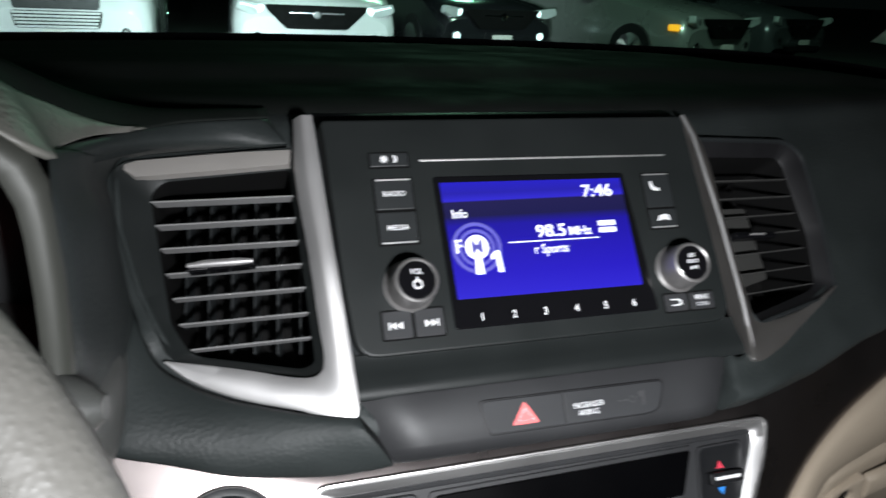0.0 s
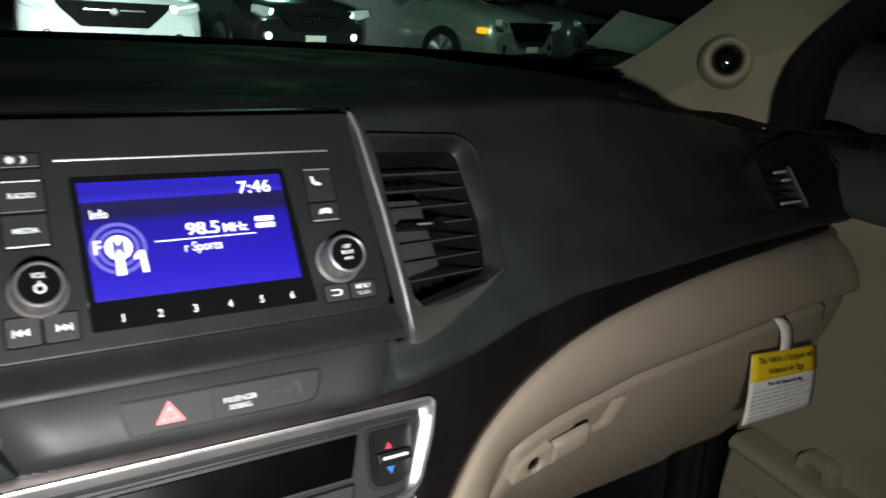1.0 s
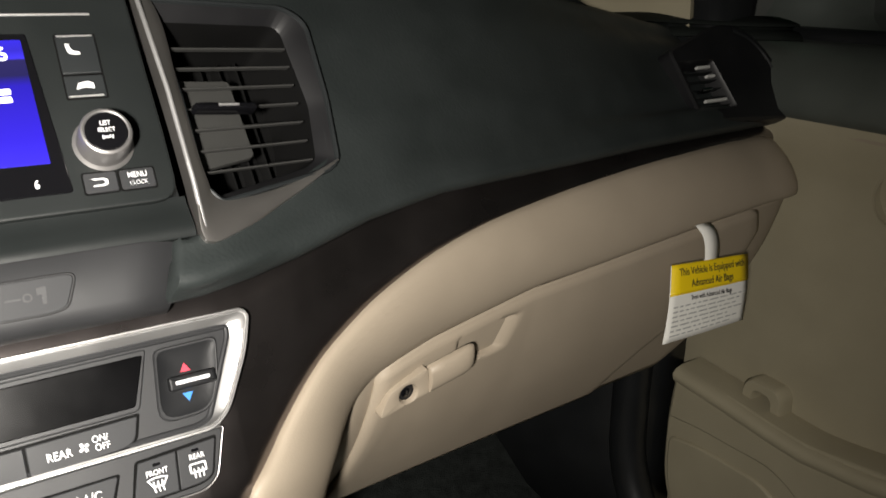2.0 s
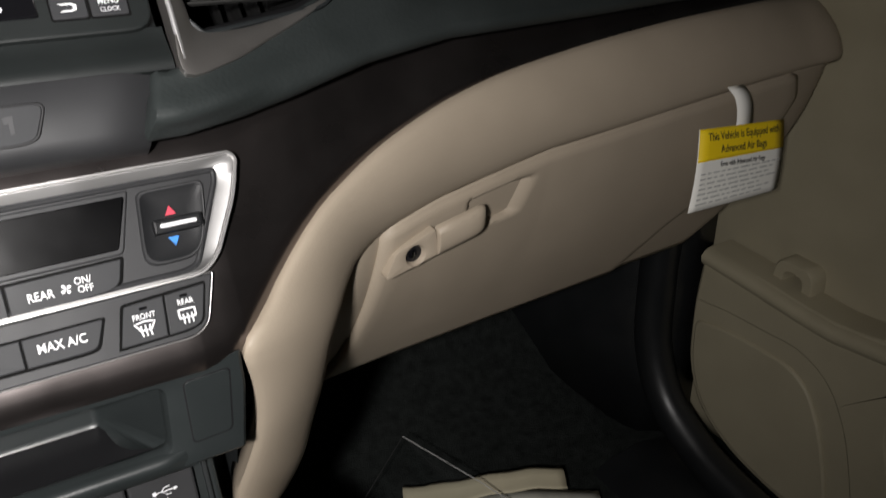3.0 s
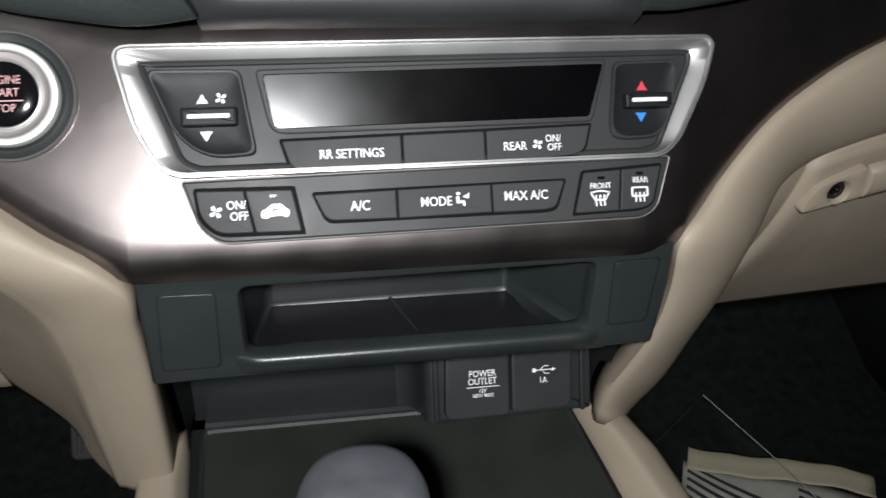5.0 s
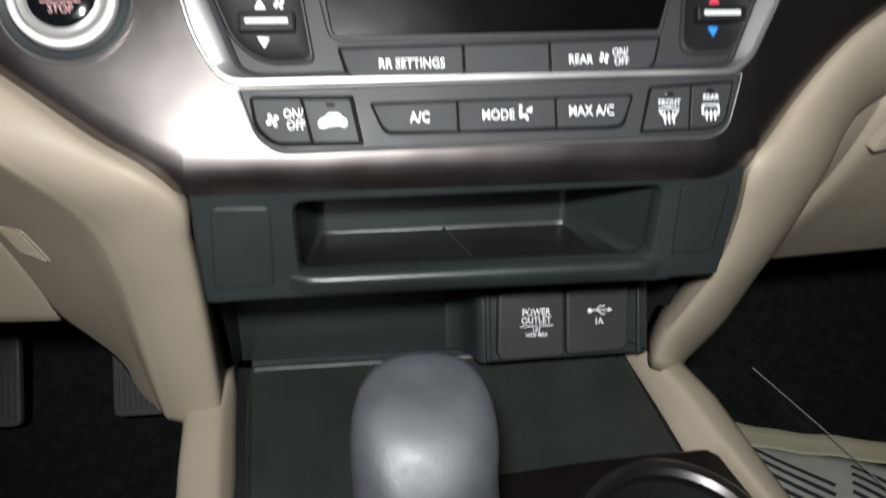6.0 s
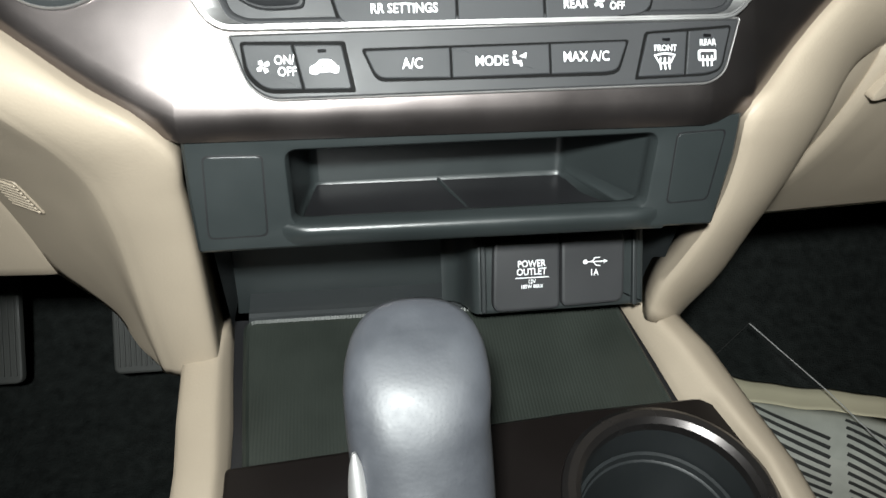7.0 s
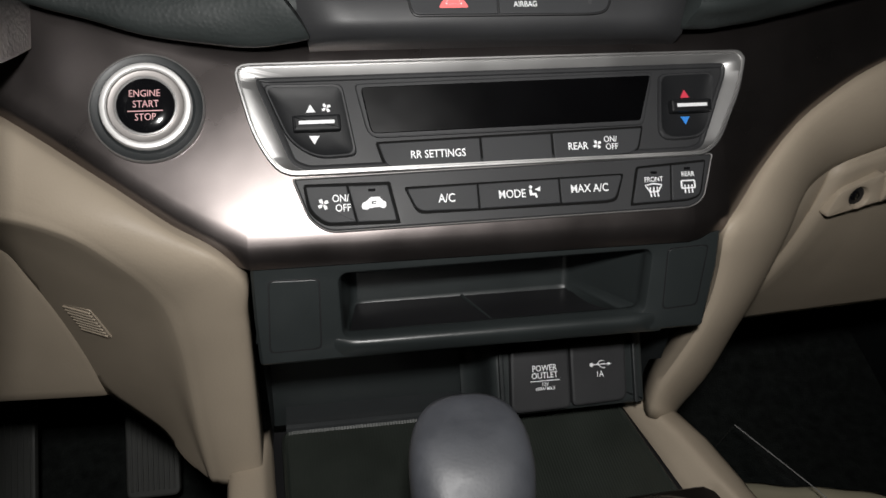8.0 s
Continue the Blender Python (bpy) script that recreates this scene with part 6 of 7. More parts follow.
dr = thing("passenger_door", (0.82, -0.1, 0.45), "beige passenger door with a black upper trim, closed", "car door")
rows = []
for z in np.linspace(0.47, 1.085, 30):
    row = []
    for u in np.linspace(-0.30, 0.9, 40):
        x = 0.79 - 0.018 * smooth(1.0, 1.07, z) + 0.012 * math.sin((z - 0.75) * 9) * smooth(-0.25, 0.2, u)
        row.append((x, -u, z))
    rows.append(row)
thick(part("door_panel", loft(rows), BEIGE_D, dr, "beige moulded door panel", sharp=60), 0.01, 0.0)
rows = []
for u in np.linspace(-0.31, 0.9, 40):
    rows.append([(x, -u, z - 0.02 * max(0.0, u)) for x, z in ((0.785, 1.066), (0.770, 1.072), (0.762, 1.082), (0.766, 1.105), (0.782, 1.130), (0.800, 1.141), (0.835, 1.146), (0.86, 1.14))])
thick(part("upper_trim", loft(rows), material("grey_green_door_trim", (0.08, 0.09, 0.08), 0.55, grain=0.0001, leather=0.0013), dr, "black grained upper door trim", sharp=60), 0.004, 0.0)
rows = []
for u in np.linspace(-0.32, 0.9, 24):
    rows.append([(x, -u, z - 0.02 * max(0.0, u)) for x, z in ((0.825, 1.142), (0.828, 1.156), (0.836, 1.160), (0.846, 1.156), (0.85, 1.14))])
part("belt_seal", loft(rows), RUBBER, dr, "black rubber belt seal", sharp=60)
POCK = [(-242, 752), (-249, 684), (-246, 590), (-218, 533), (-161, 500), (-89, 484), (400, 478), (400, 790), (60, 755), (-60, 737), (-105, 740), (-166, 747)]
pk = arc(POCK, [10, 30, 40, 40, 40, 30, 5, 5, 40, 30, 30, 20])
part("map_pocket", stack([lift(pk, -45), lift(pk, -5), lift(inset(pk, 1.2), -1.2), lift(inset(pk, 4), 0.0)], False, True), BEIGE_D, dr, "beige moulded map pocket", m=door_at(0.742), sharp=50)
part("pocket_frame", plate([(-238, 744), (-243, 682), (-192, 688), (-146, 688), (-92, 690), (-52, 668), (-24, 622), (-2, 552), (8, 500), (40, 500), (36, 590), (12, 650), (24, 704), (64, 742), (-60, 731), (-105, 734), (-166, 741)], -2, 5.0, [6, 6, 30, 30, 24, 24, 30, 30, 6, 6, 30, 24, 20, 8, 20, 20, 20], 3.0), BEIGE_D, dr, "raised pocket frame", m=door_at(0.742), sharp=50)
part("pocket_panel", plate([(-240, 655), (-192, 664), (-146, 665), (-104, 664), (-76, 648), (-52, 608), (-32, 548), (-22, 495), (-89, 492), (-158, 509), (-212, 541), (-238, 595)], -2, 4.0, [10, 30, 30, 24, 24, 30, 30, 8, 30, 40, 40, 40], 3.0), BEIGE_D, dr, "inset pocket panel", m=door_at(0.742), sharp=50)
part("pocket_rib", loft([[Vector((u * MM, v * MM, w * MM)) for v, w in ((v0 - 12, 3), (v0 - 6, 8), (v0 + 1, 9), (v0 + 7, 4), (v0 + 10, -6), (v0 + 11, -40))] for u, v0 in ((-240, 744), (-166, 737), (-105, 730), (-63, 727), (10, 734), (160, 762), (400, 785))]), BEIGE_D, dr, "rounded pocket lip", m=door_at(0.742), sharp=60)
hook_o = arc([(-164, 726), (-161, 762), (-153, 771), (-119, 769), (-111, 760), (-109, 725)], [4, 7, 7, 7, 7, 4])
hook_i = arc([(-149, 730), (-147, 754), (-142, 758), (-129, 757), (-124, 752), (-123, 729)], [2, 3, 3, 3, 3, 2])
part("bottle_clip", band([(hook_o, -12), (hook_o, 10), (inset(hook_o, 2), 13), (inset(hook_i, -1.5), 13), (hook_i, 10), (hook_i, -8)], (-135, 743)), BEIGE_D, dr, m=door_at(0.775), sharp=50)
gh = arc([(-112, 1066), (-106, 1080), (-90, 1088), (200, 1074), (200, 1050), (-90, 1064)], [6, 8, 10, 4, 4, 8])
part("grab_recess", stack([lift(inset(gh, -4), -4), lift(inset(gh, -3), 3.0), lift(gh, 3.4), lift(inset(gh, 3), -8)], False, True), BEIGE, dr, "beige grab recess", m=door_at(0.772))
part("handle_bezel", turned(-30, 1010, [(36, -6), (34, 3), (31, 4), (29, -8)], 40), BEIGE_D, dr, m=door_at(0.785))
sw = thing("door_window", (0.85, -0.1, 1.15), "dark passenger side window at night", "car window", kind="structure")
part("window_glass", loft([[(0.845 - 0.33 * (z - 1.15), -u, z) for u in np.linspace(-0.27 + (z - 1.15) * 0.75, 0.9, 12)] for z in np.linspace(1.14, 1.56, 8)]), GLASS, sw).visible_shadow = False
part("window_frame", tube([(0.800, 0.262, 1.15), (0.772, 0.235, 1.24), (0.755, 0.17, 1.31), (0.72, 0.02, 1.42)], 0.016, 10), RUBBER, sw, "black window frame")
mi = thing("wing_mirror", (1.0, 0.3, 1.12), "dark wing mirror housing outside the window", "mirror")
rows = []
for s, k in ((0.0, 0.02), (0.06, 0.55), (0.2, 0.85), (0.45, 1.0), (0.75, 0.96), (0.92, 0.75), (1.0, 0.4)):
    y = 0.43 - 0.25 * s
    rows.append([Vector((0.975 + 0.125 * math.cos(a) * k, y, 1.185 + (0.080 * k + 0.0) * math.copysign(abs(math.sin(a)) ** 0.7, math.sin(a)))) for a in np.linspace(0, 6.28319, 25)[:-1]])
part("mirror_shell", loft(rows, True), material("dark_grey_mirror_shell", (0.1, 0.105, 0.098), 0.65, coat=0.0), mi, sharp=60)
part("mirror_foot", box(0.88, 0.28, 1.11, 1.0, 0.36, 1.15, 0.01), RUBBER, mi)

# ---- dashboard end and kick panel ----
kp = thing("kick_panel", (0.66, 0.3, 0.5), "black plastic kick panel and door sill beside the footwell", "kick panel", kind="structure")
thick(part("kick_trim", loft([[(x, y, z) for x, y in ((0.62, 0.62), (0.645, 0.50), (0.665, 0.40), (0.685, 0.325), (0.705, 0.28), (0.735, 0.265), (0.78, 0.265))] for z in (0.46, 0.60, 0.80, 1.0, 1.16)]), RUBBER, kp, sharp=70), 0.004, 0.0)
part("sill_seal", tube([tuple(p) for p in spline([(0.714, 0.268, 1.02), (0.712, 0.278, 0.85), (0.712, 0.285, 0.69), (0.711, 0.276, 0.60), (0.710, 0.247, 0.545), (0.710, 0.18, 0.50), (0.708, 0.08, 0.478), (0.708, -0.3, 0.474)], 60)], 0.024, 20, up=(1, 0.1, 0.05)), RUBBER, kp, "black rubber door seal")
part("dash_end_cap", box(0.705, 0.24, 1.0, 0.79, 0.31, 1.150, 0.008), RUBBER, kp, "black dashboard end cap")
part("sill_trim", loft([[(x, y, z) for x, z in ((0.60, 0.462), (0.63, 0.475), (0.68, 0.48), (0.72, 0.47), (0.78, 0.45))] for y in (0.25, 0.0, -0.6)]), RUBBER, kp)

# ---- instrument binnacle, steering wheel and column ----
ib = thing("instrument_binnacle", (-0.40, 0.0, 1.10), "grey stitched leather hood over the instruments", "instrument hood")
ARCH = [((-0.2265, 1.06), (-0.2262, 1.13), (-0.2258, 1.195), (-0.2275, 1.214), (-0.2315, 1.2235), (-0.240, 1.2305), (-0.27, 1.245), (-0.33, 1.256), (-0.45, 1.260), (-0.56, 1.24))]
# Three edges that run from over the dials to the vent: leather's lower edge, its upper edge, and the crease below the windscreen
LOWER = [(-0.45, -0.023, 1.260), (-0.33, -0.023, 1.256), (-0.27, -0.023, 1.245), (-0.240, -0.0225, 1.2305), (-0.230, -0.021, 1.2235), (-0.2265, -0.016, 1.2205), (-0.228, 0.003, 1.2185), (-0.228, 0.03, 1.216), (-0.221, 0.06, 1.214), (-0.209, 0.09, 1.2105), (-0.183, 0.119, 1.2090), (-0.139, 0.134, 1.2085)]
UPPER = [(-0.45, 0.02, 1.272), (-0.35, 0.01, 1.266), (-0.29, 0.005, 1.257), (-0.262, 0.005, 1.250), (-0.251, 0.010, 1.2455), (-0.247, 0.018, 1.2425), (-0.243, 0.034, 1.236), (-0.236, 0.052, 1.229), (-0.224, 0.072, 1.2195), (-0.208, 0.0915, 1.2115), (-0.1825, 0.1205, 1.2097), (-0.139, 0.1355, 1.2090)]
CREASE = [(-0.47, 0.07, 1.278), (-0.37, 0.07, 1.273), (-0.31, 0.075, 1.264), (-0.28, 0.08, 1.254), (-0.262, 0.09, 1.2445), (-0.251, 0.104, 1.2365), (-0.240, 0.119, 1.2280), (-0.226, 0.135, 1.2200), (-0.207, 0.149, 1.2130), (-0.182, 0.160, 1.2090), (-0.16, 0.163, 1.2085), (-0.139, 0.164, 1.2080)]
lower, upper, crease = (spline(c, 60) for c in (LOWER, UPPER, CREASE))


def between(a, b, bulge, steps=(0.0, 0.06, 0.2, 0.4, 0.6, 0.8, 0.94, 1.0)):
    return loft([[Vector(p).lerp(Vector(q), s) + Vector((0.1, -0.3, 1)).normalized() * bulge * 4 * s * (1 - s) for s in steps] for p, q in zip(a, b)])


thick(part("hood_cover", between(*zip(*[(p, q) for p, q in zip(lower, upper) if p[0] < -0.205]), 0.0015), LEATHER, ib, "grey grained leather edge", sharp=70), 0.002, 0.0)
thick(part("hood_top", between(upper + np.array([0, 0.0012, -0.0008]), crease, 0.003), TOP, ib, "black hood top", sharp=70), 0.002, 0.0)
part("hood_crease", tube([Vector(p) + Vector((0, 0.001, -0.0006)) for p in crease], 0.0016, 8), BLACK, ib)
thick(part("hood_rear", between(crease, crease + np.array([0.0, 0.10, -0.03]), 0.0), TOP, ib, sharp=70), 0.002, 0.0)
COLLAR = [((-0.0965, 0.0265, 1.0555), (17, -82, 1)), ((-0.1213, 0.031, 1.0518), (0, -80.5, 1)), ((-0.1484, 0.0325, 1.0544), (-20, -77.5, 1)), ((-0.1744, 0.035, 1.0584), (-42, -73, 1)), ((-0.1991, 0.039, 1.0655), (-62, -65.5, 1)), ((-0.2183, 0.0415, 1.0705), (-77, -55.5, 0.6)), ((-0.2300, 0.043, 1.0750), (-87, -38, 0.2)),
        ((-0.2287, 0.026, 1.090), (-93, -25, 0.2)), ((-0.2275, 0.006, 1.106), (-97.5, -13, 0.2)), ((-0.2265, -0.011, 1.126), (-101.5, 0, 0.2)), ((-0.226, -0.019, 1.150), (-105, 12, 0.2)), ((-0.2256, -0.0215, 1.185), (-108.5, 26, 0.2)), ((-0.2262, -0.021, 1.212), (-111, 42, 0.8)),
        ((-0.2268, -0.015, 1.2195), (-107.5, 49.5, 1.2)), ((-0.228, 0.015, 1.2165), (-97, 53, 1.5)), ((-0.209, 0.089, 1.2095), (-62, 57.5, 1.5)), ((-0.183, 0.1195, 1.2082), (-42, 59.5, 1.5)), ((-0.14, 0.1335, 1.2078), (-20, 61.5, 1.5))]
ring = spline([(*w, *(VENT_L @ Vector((u * MM, v * MM, h * MM)))) for w, (u, v, h) in COLLAR], 110)
rows = []
for k, q in enumerate(ring):
    a, b = Vector(q[:3]), Vector(q[3:])
    low = 1 - smooth(1.075, 1.10, a.z)
    puff = 0.0065 if a.z < 1.19 else 0.0065 - 0.0063 * smooth(1.19, 1.215, a.z)
    puff = 0.0002 if a.y > 0.0 and a.z > 1.2 else puff
    way = (Vector((0.75, -0.45, 0.3)) * (1 - low) + Vector((0.0, -0.85, 0.45)) * low).normalized()
    rows.append([a + (Vector((-0.002, 0.02, 0.004)) if a.z < 1.19 else Vector((-0.001, 0.003, -0.010))), a + (Vector((0, 0.003, -0.001)) if a.z < 1.19 else Vector((0, 0.0005, -0.003)))] + [a.lerp(b, s) + way * puff * (4 * s * (1 - s)) ** 0.7 for s in (0.0, 0.03, 0.08, 0.16, 0.28, 0.4, 0.55, 0.7, 0.84, 0.94, 1.0)])
rows.insert(0, [p + Vector((0.001, 0.02, 0)) for p in rows[0]])
thick(part("vent_collar", loft(rows), BLACK, ib, "black collar round the vent", sharp=70), 0.002, 0.0)
thick(part("hood_side", loft([[(x - 0.002, y, z) for x, y in ((-0.2290, -0.020), (-0.2275, -0.014), (-0.226, 0.02), (-0.226, 0.08), (-0.226, 0.14))] for z in (1.05, 1.10, 1.15, 1.18, 1.20)]), BLACK, ib, "black hood side", sharp=70), 0.002, 0.0)
HOODTRIM = material("matte_grey_hood_trim", (0.05, 0.052, 0.045), 0.5, metal=0.15, vary=0.06)
trimline = spline([(x, -0.023, z) for x, z in ARCH[0]], 50)
part("hood_trim", loft([[Vector(p) + Vector(o) for o in ((0.0005, 0.004, 0.0), (0.0, -0.003, 0.0), (-0.004, -0.006, -0.003), (-0.009, -0.005, -0.006), (-0.010, 0.03, -0.008))] for p in trimline]), HOODTRIM, ib, "satin grey hood trim", sharp=60)
part("dial_panel", box(-0.56, 0.05, 1.05, -0.240, 0.06, 1.205), PIT, ib, "dark instrument panel")
part("warning_lamp", box(-0.270, 0.040, 1.165, -0.264, 0.052, 1.185), RED_INK, ib, "red warning lamp")
COWL = material("grey_column_plastic", (0.07, 0.072, 0.068), 0.5, grain=0.0001)
sc = thing("steering_column", (-0.30, 0.0, 1.08), "dark grey steering column shroud", "steering column")
rows = []
for y, k in ((-0.06, 0.55), (-0.05, 0.8), (-0.02, 0.95), (0.03, 1.0), (0.09, 1.0)):
    rows.append([Vector((-0.33 + 0.115 * k * math.copysign(abs(math.cos(a)) ** 0.6, math.cos(a)), y, 1.105 + 0.045 * k * math.copysign(abs(math.sin(a)) ** 0.7, math.sin(a)))) for a in np.linspace(0, 6.28319, 33)[:-1]])
part("column_shroud", loft(rows, True), COWL, sc, sharp=60)
part("wiper_stalk", tube([tuple(p[:3]) for p in spline([(-0.32, -0.005, 1.120), (-0.26, -0.022, 1.131), (-0.235, -0.029, 1.135), (-0.2215, -0.032, 1.1365), (-0.2155, -0.0335, 1.137)], 24)], [0.014] * 12 + [0.0145, 0.015, 0.0155, 0.016, 0.016, 0.016, 0.0155, 0.0148, 0.0135, 0.0115, 0.0085, 0.004], 20), COWL, sc, "grey stalk end", sharp=60)
wh = thing("steering_wheel", (-0.385, -0.16, 1.10), "grey leather wrapped steering wheel rim", "steering wheel")
WH = Matrix.Translation((-0.385, -0.16, 1.10)) @ Vector((0, -0.906, 0.423)).to_track_quat("Z", "Y").to_matrix().to_4x4()
part("rim", tube([(0.180 * math.cos(a), 0.180 * math.sin(a), 0) for a in np.linspace(0, 6.28319, 81)[:-1]], 0.0165, 18, True), material("grey_wheel_leather", (0.17, 0.165, 0.15), 0.5, grain=0.0003, leather=0.0022), wh, m=WH)
part("hub", turned(0, 0, [(95, -45), (92, -25), (80, -8), (55, -2)], 40), CHAR, wh, "dark hub cover", m=WH)
for a in (0.0, 3.14159, 4.3, 5.1):
    part("spoke", box(0.07, -0.018, -0.03, 0.175, 0.018, -0.012, 0.006), CHAR, wh, m=WH @ pose(0, 0, 0, 0, 0, math.degrees(a)))

# ---- cabin shell behind and above the camera ----
sh = thing("cabin_shell", (0, -0.8, 1.6), "beige headliner, side walls and rear of the cabin", "cabin", kind="structure")
thick(part("headliner", loft([[(x, y, 1.625 - 0.07 * (abs(x) / 0.7) ** 3 - 0.05 * smooth(-0.3, 0.1, y)) for x in np.linspace(-0.72, 0.72, 15)] for y in np.linspace(-1.7, 0.0, 12)]), HEADLINER, sh, sharp=80), 0.01, 0.0)
part("rear_wall", box(-0.85, -1.75, 0.4, 0.85, -1.70, 1.65), CARPET, sh, "dark rear of the cabin")
part("driver_side_wall", box(-0.87, -1.75, 0.4, -0.82, 0.35, 1.14), CHAR, sh)
part("driver_window", loft([[(-0.847, y, z) for y in (-1.7, -0.7, 0.3)] for z in (1.14, 1.6)]), GLASS, sh)
part("rear_side_wall", box(0.82, -1.75, 0.4, 0.87, -0.88, 1.6), CHAR, sh)
part("driver_pillar", tube([(-0.70, 0.45, 1.15), (-0.66, 0.2, 1.37), (-0.61, -0.10, 1.54)], 0.035, 12), BEIGE_D, sh)
# Unseen seats, coloured dark so that the trim reflects nothing bright
for x0 in (-0.40, 0.42):
    seat = thing("front_seat", (x0, -0.75, 0.46), "unseen front seat behind the camera, darkened for the trim's reflections", "seat")
    part("seat_cushion", box(x0 - 0.25, -0.95, 0.52, x0 + 0.25, -0.50, 0.70, 0.05), DARKENED_CLOTH, seat)
    part("seat_back", box(x0 - 0.25, -1.10, 0.68, x0 + 0.25, -0.95, 1.30, 0.05), DARKENED_CLOTH, seat)

# ---- the vehicle's bonnet and the parking lot ----
bn = thing("bonnet", (0, 1.3, 0.95), "dark bonnet of the vehicle below the windscreen", "bonnet")
thick(part("bonnet_panel", loft([[(x, y, z - 0.06 * (abs(x) / 0.85) ** 2) for x in np.linspace(-0.85, 0.85, 15)] for y, z in ((0.76, 1.12), (1.0, 1.11), (1.4, 1.07), (1.75, 1.0), (1.85, 0.9))]), DARK_PAINT, bn, sharp=70), 0.004)
gr = thing("ground", (0, 10, GROUND), "dark asphalt parking lot at night", "ground", kind="structure")
part("asphalt_sheet", loft([[(x, y, GROUND) for x in (-400, -40, -10, 0, 10, 40, 400)] for y in (-400, -40, 0, 10, 20, 40, 800)]), ASPHALT, gr)


def car(name, m, paint, label, lit=False, suv=False, amber=False, chrome=False, spark=False):
    """A parked car seen from its front; its front bumper faces -y."""
    c = thing(name, m.translation, label, "car", "parked cars")
    hb_, hr = (1.00, 1.75) if suv else (0.92, 1.45)
    L = [(-0.02, 0.30, 0.62, 0.80), (0.02, 0.22, 0.74, 0.87), (0.10, 0.20, 0.80, 0.90), (0.5, 0.18, hb_ - 0.04, 0.92), (1.1, 0.18, hb_ + 0.06, 0.93), (1.35, 0.18, hb_ + 0.10, 0.93), (2.6, 0.18, hb_ + 0.10, 0.93), (4.2, 0.2, hb_ + 0.10, 0.92), (4.6, 0.3, hb_, 0.85)]
    rows = []
    for y, z0, z1, w in L:
        pts = [(-w * 0.9, z0), (-w, z0 + 0.12), (-w, z0 + (z1 - z0) * 0.6), (-w * 0.96, z1 - 0.05), (-w * 0.82, z1), (-w * 0.4, z1 + 0.03), (0, z1 + 0.04), (w * 0.4, z1 + 0.03), (w * 0.82, z1), (w * 0.96, z1 - 0.05), (w, z0 + (z1 - z0) * 0.6), (w, z0 + 0.12), (w * 0.9, z0)]
        rows.append([Vector((x, y + 0.10 * (abs(x) / 0.9) ** 2.5, z)) for x, z in pts])
    bm = loft(rows)
    bm.verts.ensure_lookup_table()
    bm.faces.new([bm.verts[k] for k in range(13)])
    body = part("car_body", bm, paint, c, m=m, sharp=50)
    rows = []
    for y, w, z in ((1.15, 0.80, hb_ + 0.10), (1.75, 0.66, hr - 0.06), (2.1, 0.62, hr), (3.2, 0.60, hr - 0.02), (4.2, 0.72, hb_ + 0.12)):
        rows.append([Vector((x, y + 0.1 * (abs(x) / 0.8) ** 2, z - 0.03 * (abs(x) / 0.7) ** 2)) for x in np.linspace(-w, w, 9)])
    part("windscreen_and_roof", loft(rows), CARGLASS, c, m=m, sharp=50)
    part("cabin_sides", loft([[Vector((sx * 0.86, y, hb_ + 0.05)), Vector((sx * w, y, z))] for sx, y, w, z in ((-1, 1.15, 0.80, hb_ + 0.1), (-1, 1.9, 0.63, hr - 0.03), (-1, 3.4, 0.6, hr - 0.03), (-1, 4.2, 0.72, hb_ + 0.1))]), CARGLASS, c, m=m)
    part("roof", loft([[Vector((x, y, z + 0.012)) for x in np.linspace(-0.62, 0.62, 7)] for y, z in ((1.9, hr - 0.03), (2.1, hr), (3.2, hr - 0.02), (3.6, hr - 0.12))]), paint, c, m=m)
    zt = 0.70 if not suv else 0.80
    gm = m @ Matrix.Translation((0, -0.035, 0)) @ Matrix.Rotation(radians(90), 4, "X")
    gz = 580 if chrome else zt * 1000
    if chrome:
        outline = [(-430, gz + 40), (430, gz + 40), (390, gz - 130), (-390, gz - 130)]
    else:
        outline = [(-560, gz + 60), (560, gz + 60), (520, gz - 10), (330, gz - 190), (-330, gz - 190), (-520, gz - 10)]
    g = part("grille", plate(outline, -60, 20, 30, 8), DUCT, c, "dark front grille", m=gm)
    for k in range(5 if chrome else 1):
        v = gz + (24 - k * 34 if chrome else -20)
        w = 415 - k * 9 if chrome else 300
        # Chrome bars take white paint in place of their bright reflection
        part("grille_bar", plate(rect(-w, v - 11, w, v + 11), 10, 34, 4, 4), WHITE_PAINT if chrome else CHROME, g, "bright bar" if chrome else "", m=gm)
    if chrome:
        part("upper_grille", plate([(-420, 850), (420, 850), (400, 640), (-400, 640)], -80, 16, 30, 8), PIT, c, m=gm)
    part("lower_grille", plate([(-520, 340), (520, 340), (440, 260), (-440, 260)], -60, 14, 30, 6), PIT, c, m=gm)
    part("front_badge", turned(0, zt * 1000 - 30, [(55, 10), (50, 34), (30, 38)], 20), CHROME, c, m=gm)
    part("plate_bars", plate(rect(-150, 360, 150, 440), 10, 24, 8, 3), PAPER, c, "pale number plate", m=gm)
    for sx in (-1, 1):
        hm = m @ Matrix.Translation((sx * 0.66, 0.055, 0)) @ Matrix.Rotation(radians(90), 4, "X") @ Matrix.Rotation(radians(-18 * sx), 4, "Y")
        h = part("headlight", plate([(-220 * sx, zt * 1000 - 20), (-190 * sx, zt * 1000 + 50), (190 * sx, zt * 1000 + 100), (210 * sx, zt * 1000 + 10), (60 * sx, zt * 1000 - 50)], -60, 30, 25, 10), LENS, c, "clear headlight", m=hm)
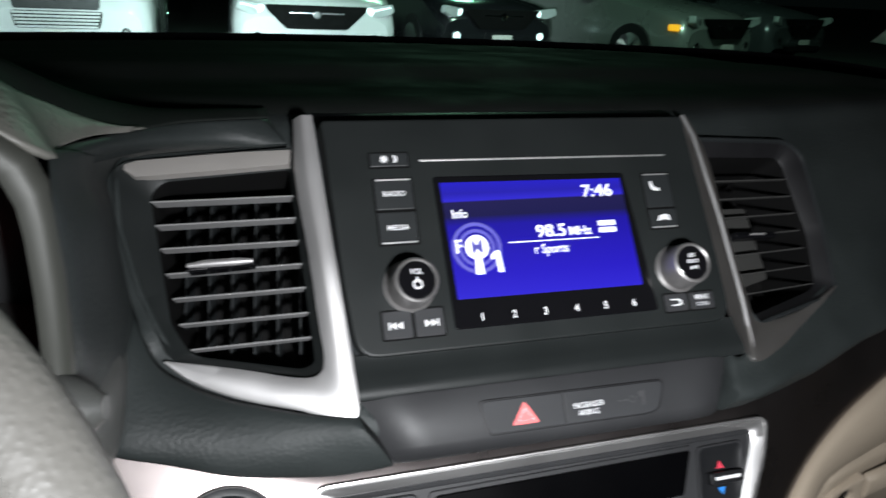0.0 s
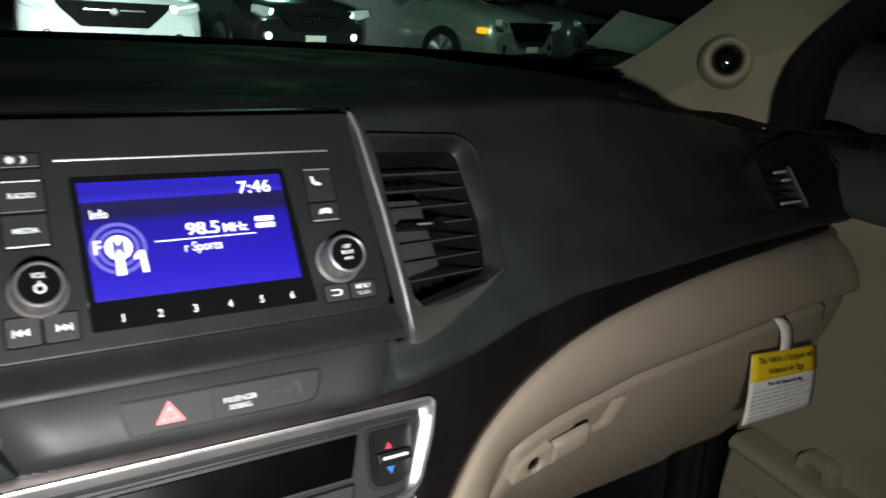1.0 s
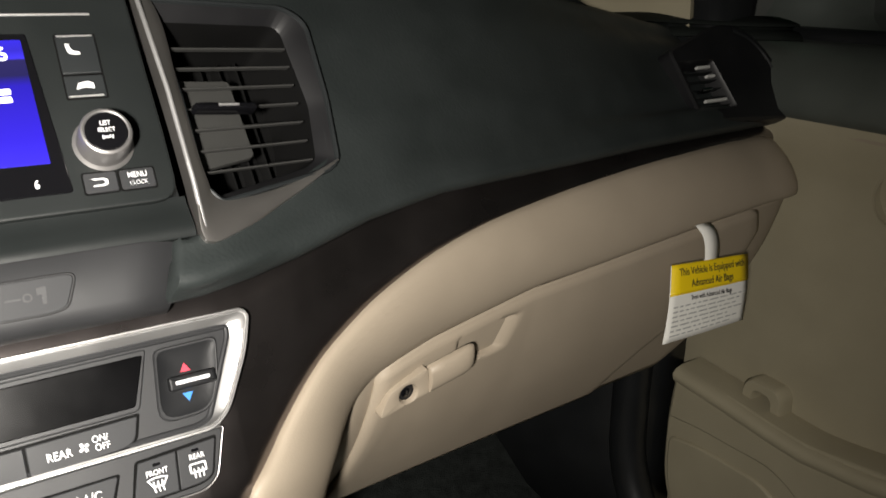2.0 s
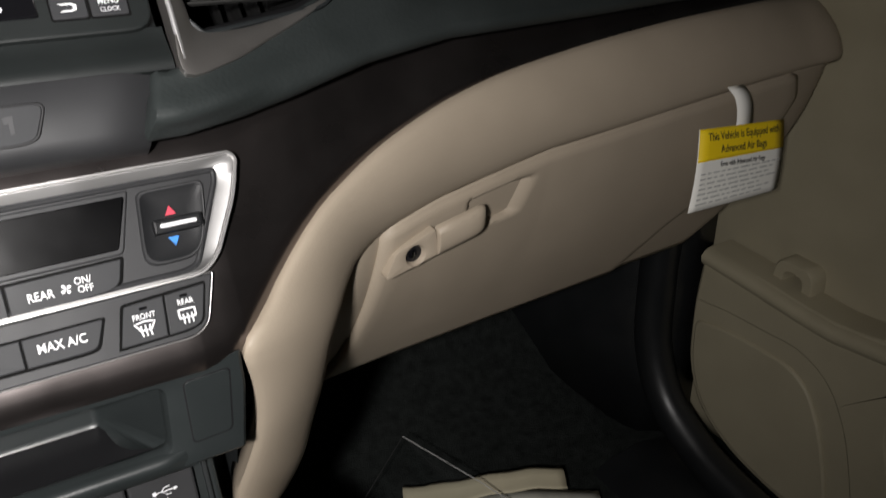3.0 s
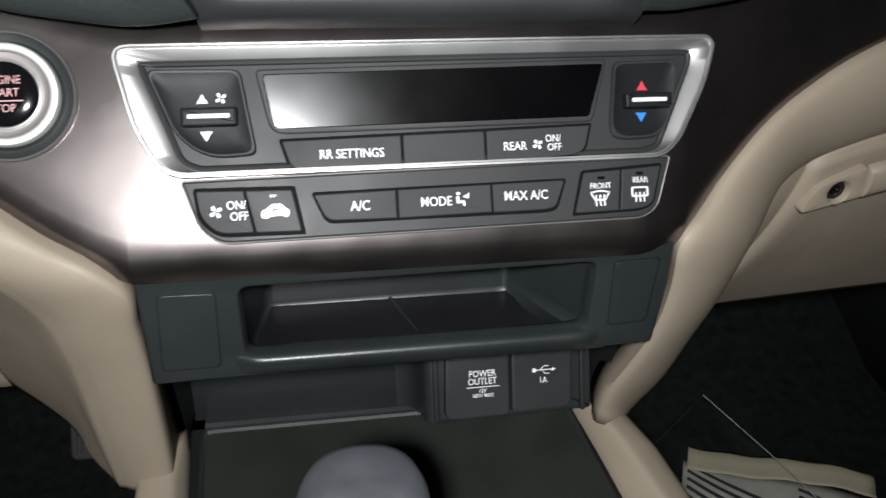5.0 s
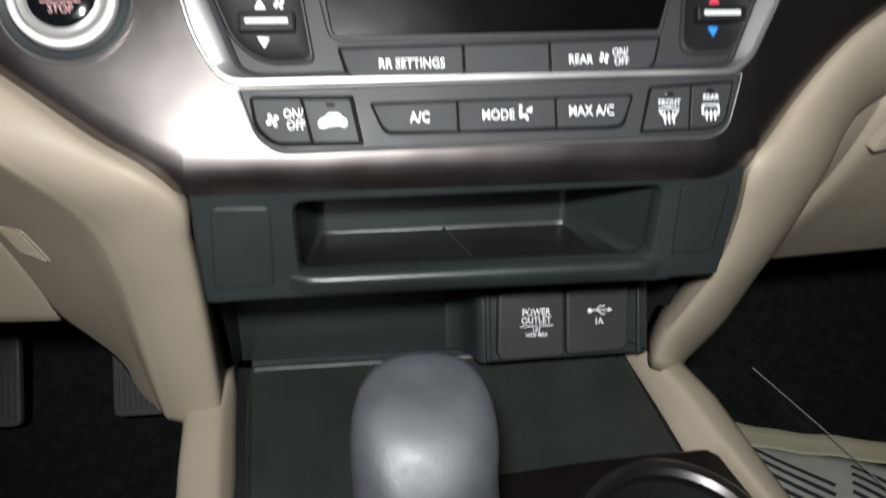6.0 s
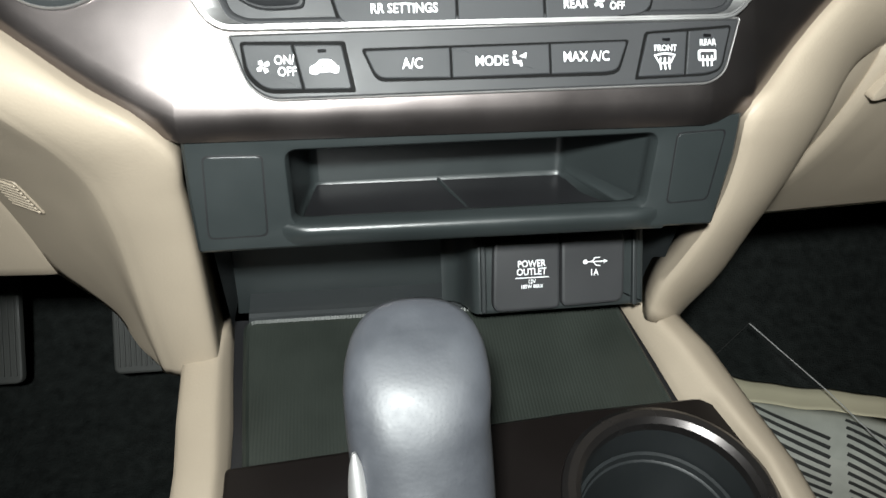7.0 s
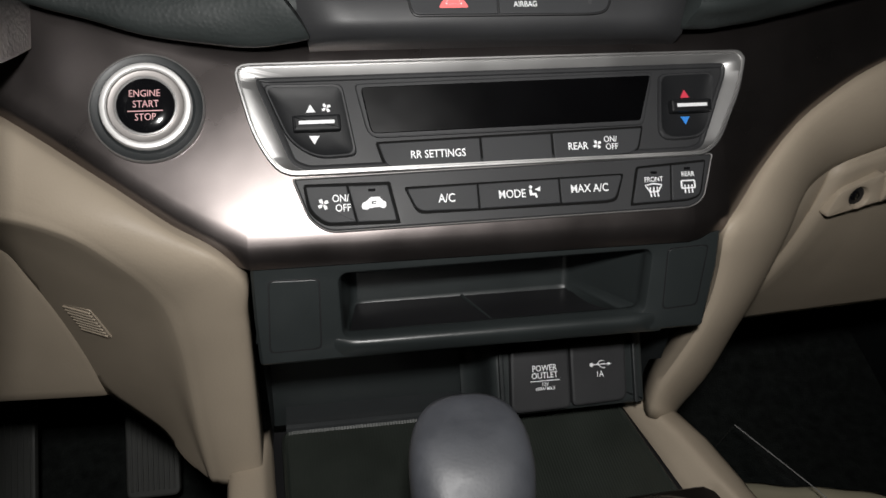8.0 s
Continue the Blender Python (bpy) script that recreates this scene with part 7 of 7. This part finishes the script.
        # spark: lamps and fog lamps glow in place of reflected glints
        part("lamp_unit", turned(-60 * sx, zt * 1000 + 10, [(48, 20), (44, 36), (20, 40)], 20), LENS_ON if lit or spark else CHROME, h, m=hm)
        part("lamp_strip", plate([(-190 * sx, zt * 1000 - 5), (170 * sx, zt * 1000 + 70), (165 * sx, zt * 1000 + 55), (-185 * sx, zt * 1000 - 22)], 24, 36, 4, 2), LENS_ON if lit else LENS, h, m=hm)
        if amber and sx == -1:
            part("turn_marker", box(-0.93, 0.15, zt - 0.10, -0.86, 0.30, zt - 0.02, 0.02), AMBER, c, "lit amber marker", m=m)
        part("fog_lamp", turned(sx * 640, 420, [(50, 0), (46, 12), (30, 16)], 20), LENS_ON if spark else CHROME, c, m=m @ Matrix.Translation((0, 0.03, 0)) @ Matrix.Rotation(radians(90), 4, "X"))
        for y in (0.85, 3.65):
            wm = m @ Matrix.Translation((sx * 0.86, y, 0.33)) @ Matrix.Rotation(radians(90 * sx), 4, "Y")
            t = part("wheel", turned(0, 0, [(330, -110), (335, -60), (335, 60), (322, 78), (230, 80)], 32), RUBBER, c, "black tyre", m=wm)
            part("rim_disc", turned(0, 0, [(225, 70), (215, 84), (60, 92), (20, 96)], 10), CHROME, t, m=wm)
        part("door_mirror", box(sx * 1.0 - 0.1, 1.35, hb_ + 0.1, sx * 1.0 + 0.1, 1.5, hb_ + 0.25, 0.04), paint, c, m=m)
    return c


car("parked_car", pose(1.36, 8.7, GROUND, 0, 0, -4), WHITE_PAINT, "white parked sedan facing the windscreen, lit headlights", True)
car("parked_car", pose(-1.25, 8.9, GROUND, 0, 0, -2), WHITE_PAINT, "white parked utility car with a chrome grille", False, True, chrome=True)
car("parked_car", pose(4.0, 9.8, GROUND, 0, 0, 8), DARK_PAINT, "black parked car with front lamps glowing as glints", False, spark=True)
car("parked_car", pose(6.8, 8.8, GROUND, 0, 0, 24), SILVER_PAINT, "silver parked sedan with a lit amber marker", False, amber=True)
car("parked_car", pose(9.6, 10.5, GROUND, 0, 0, 20), GREY_PAINT, "dark grey parked car in the dark", False)
car("parked_car", pose(-3.9, 9.4, GROUND, 0, 0, 0), DARK_PAINT, "black parked car in the dark", False)
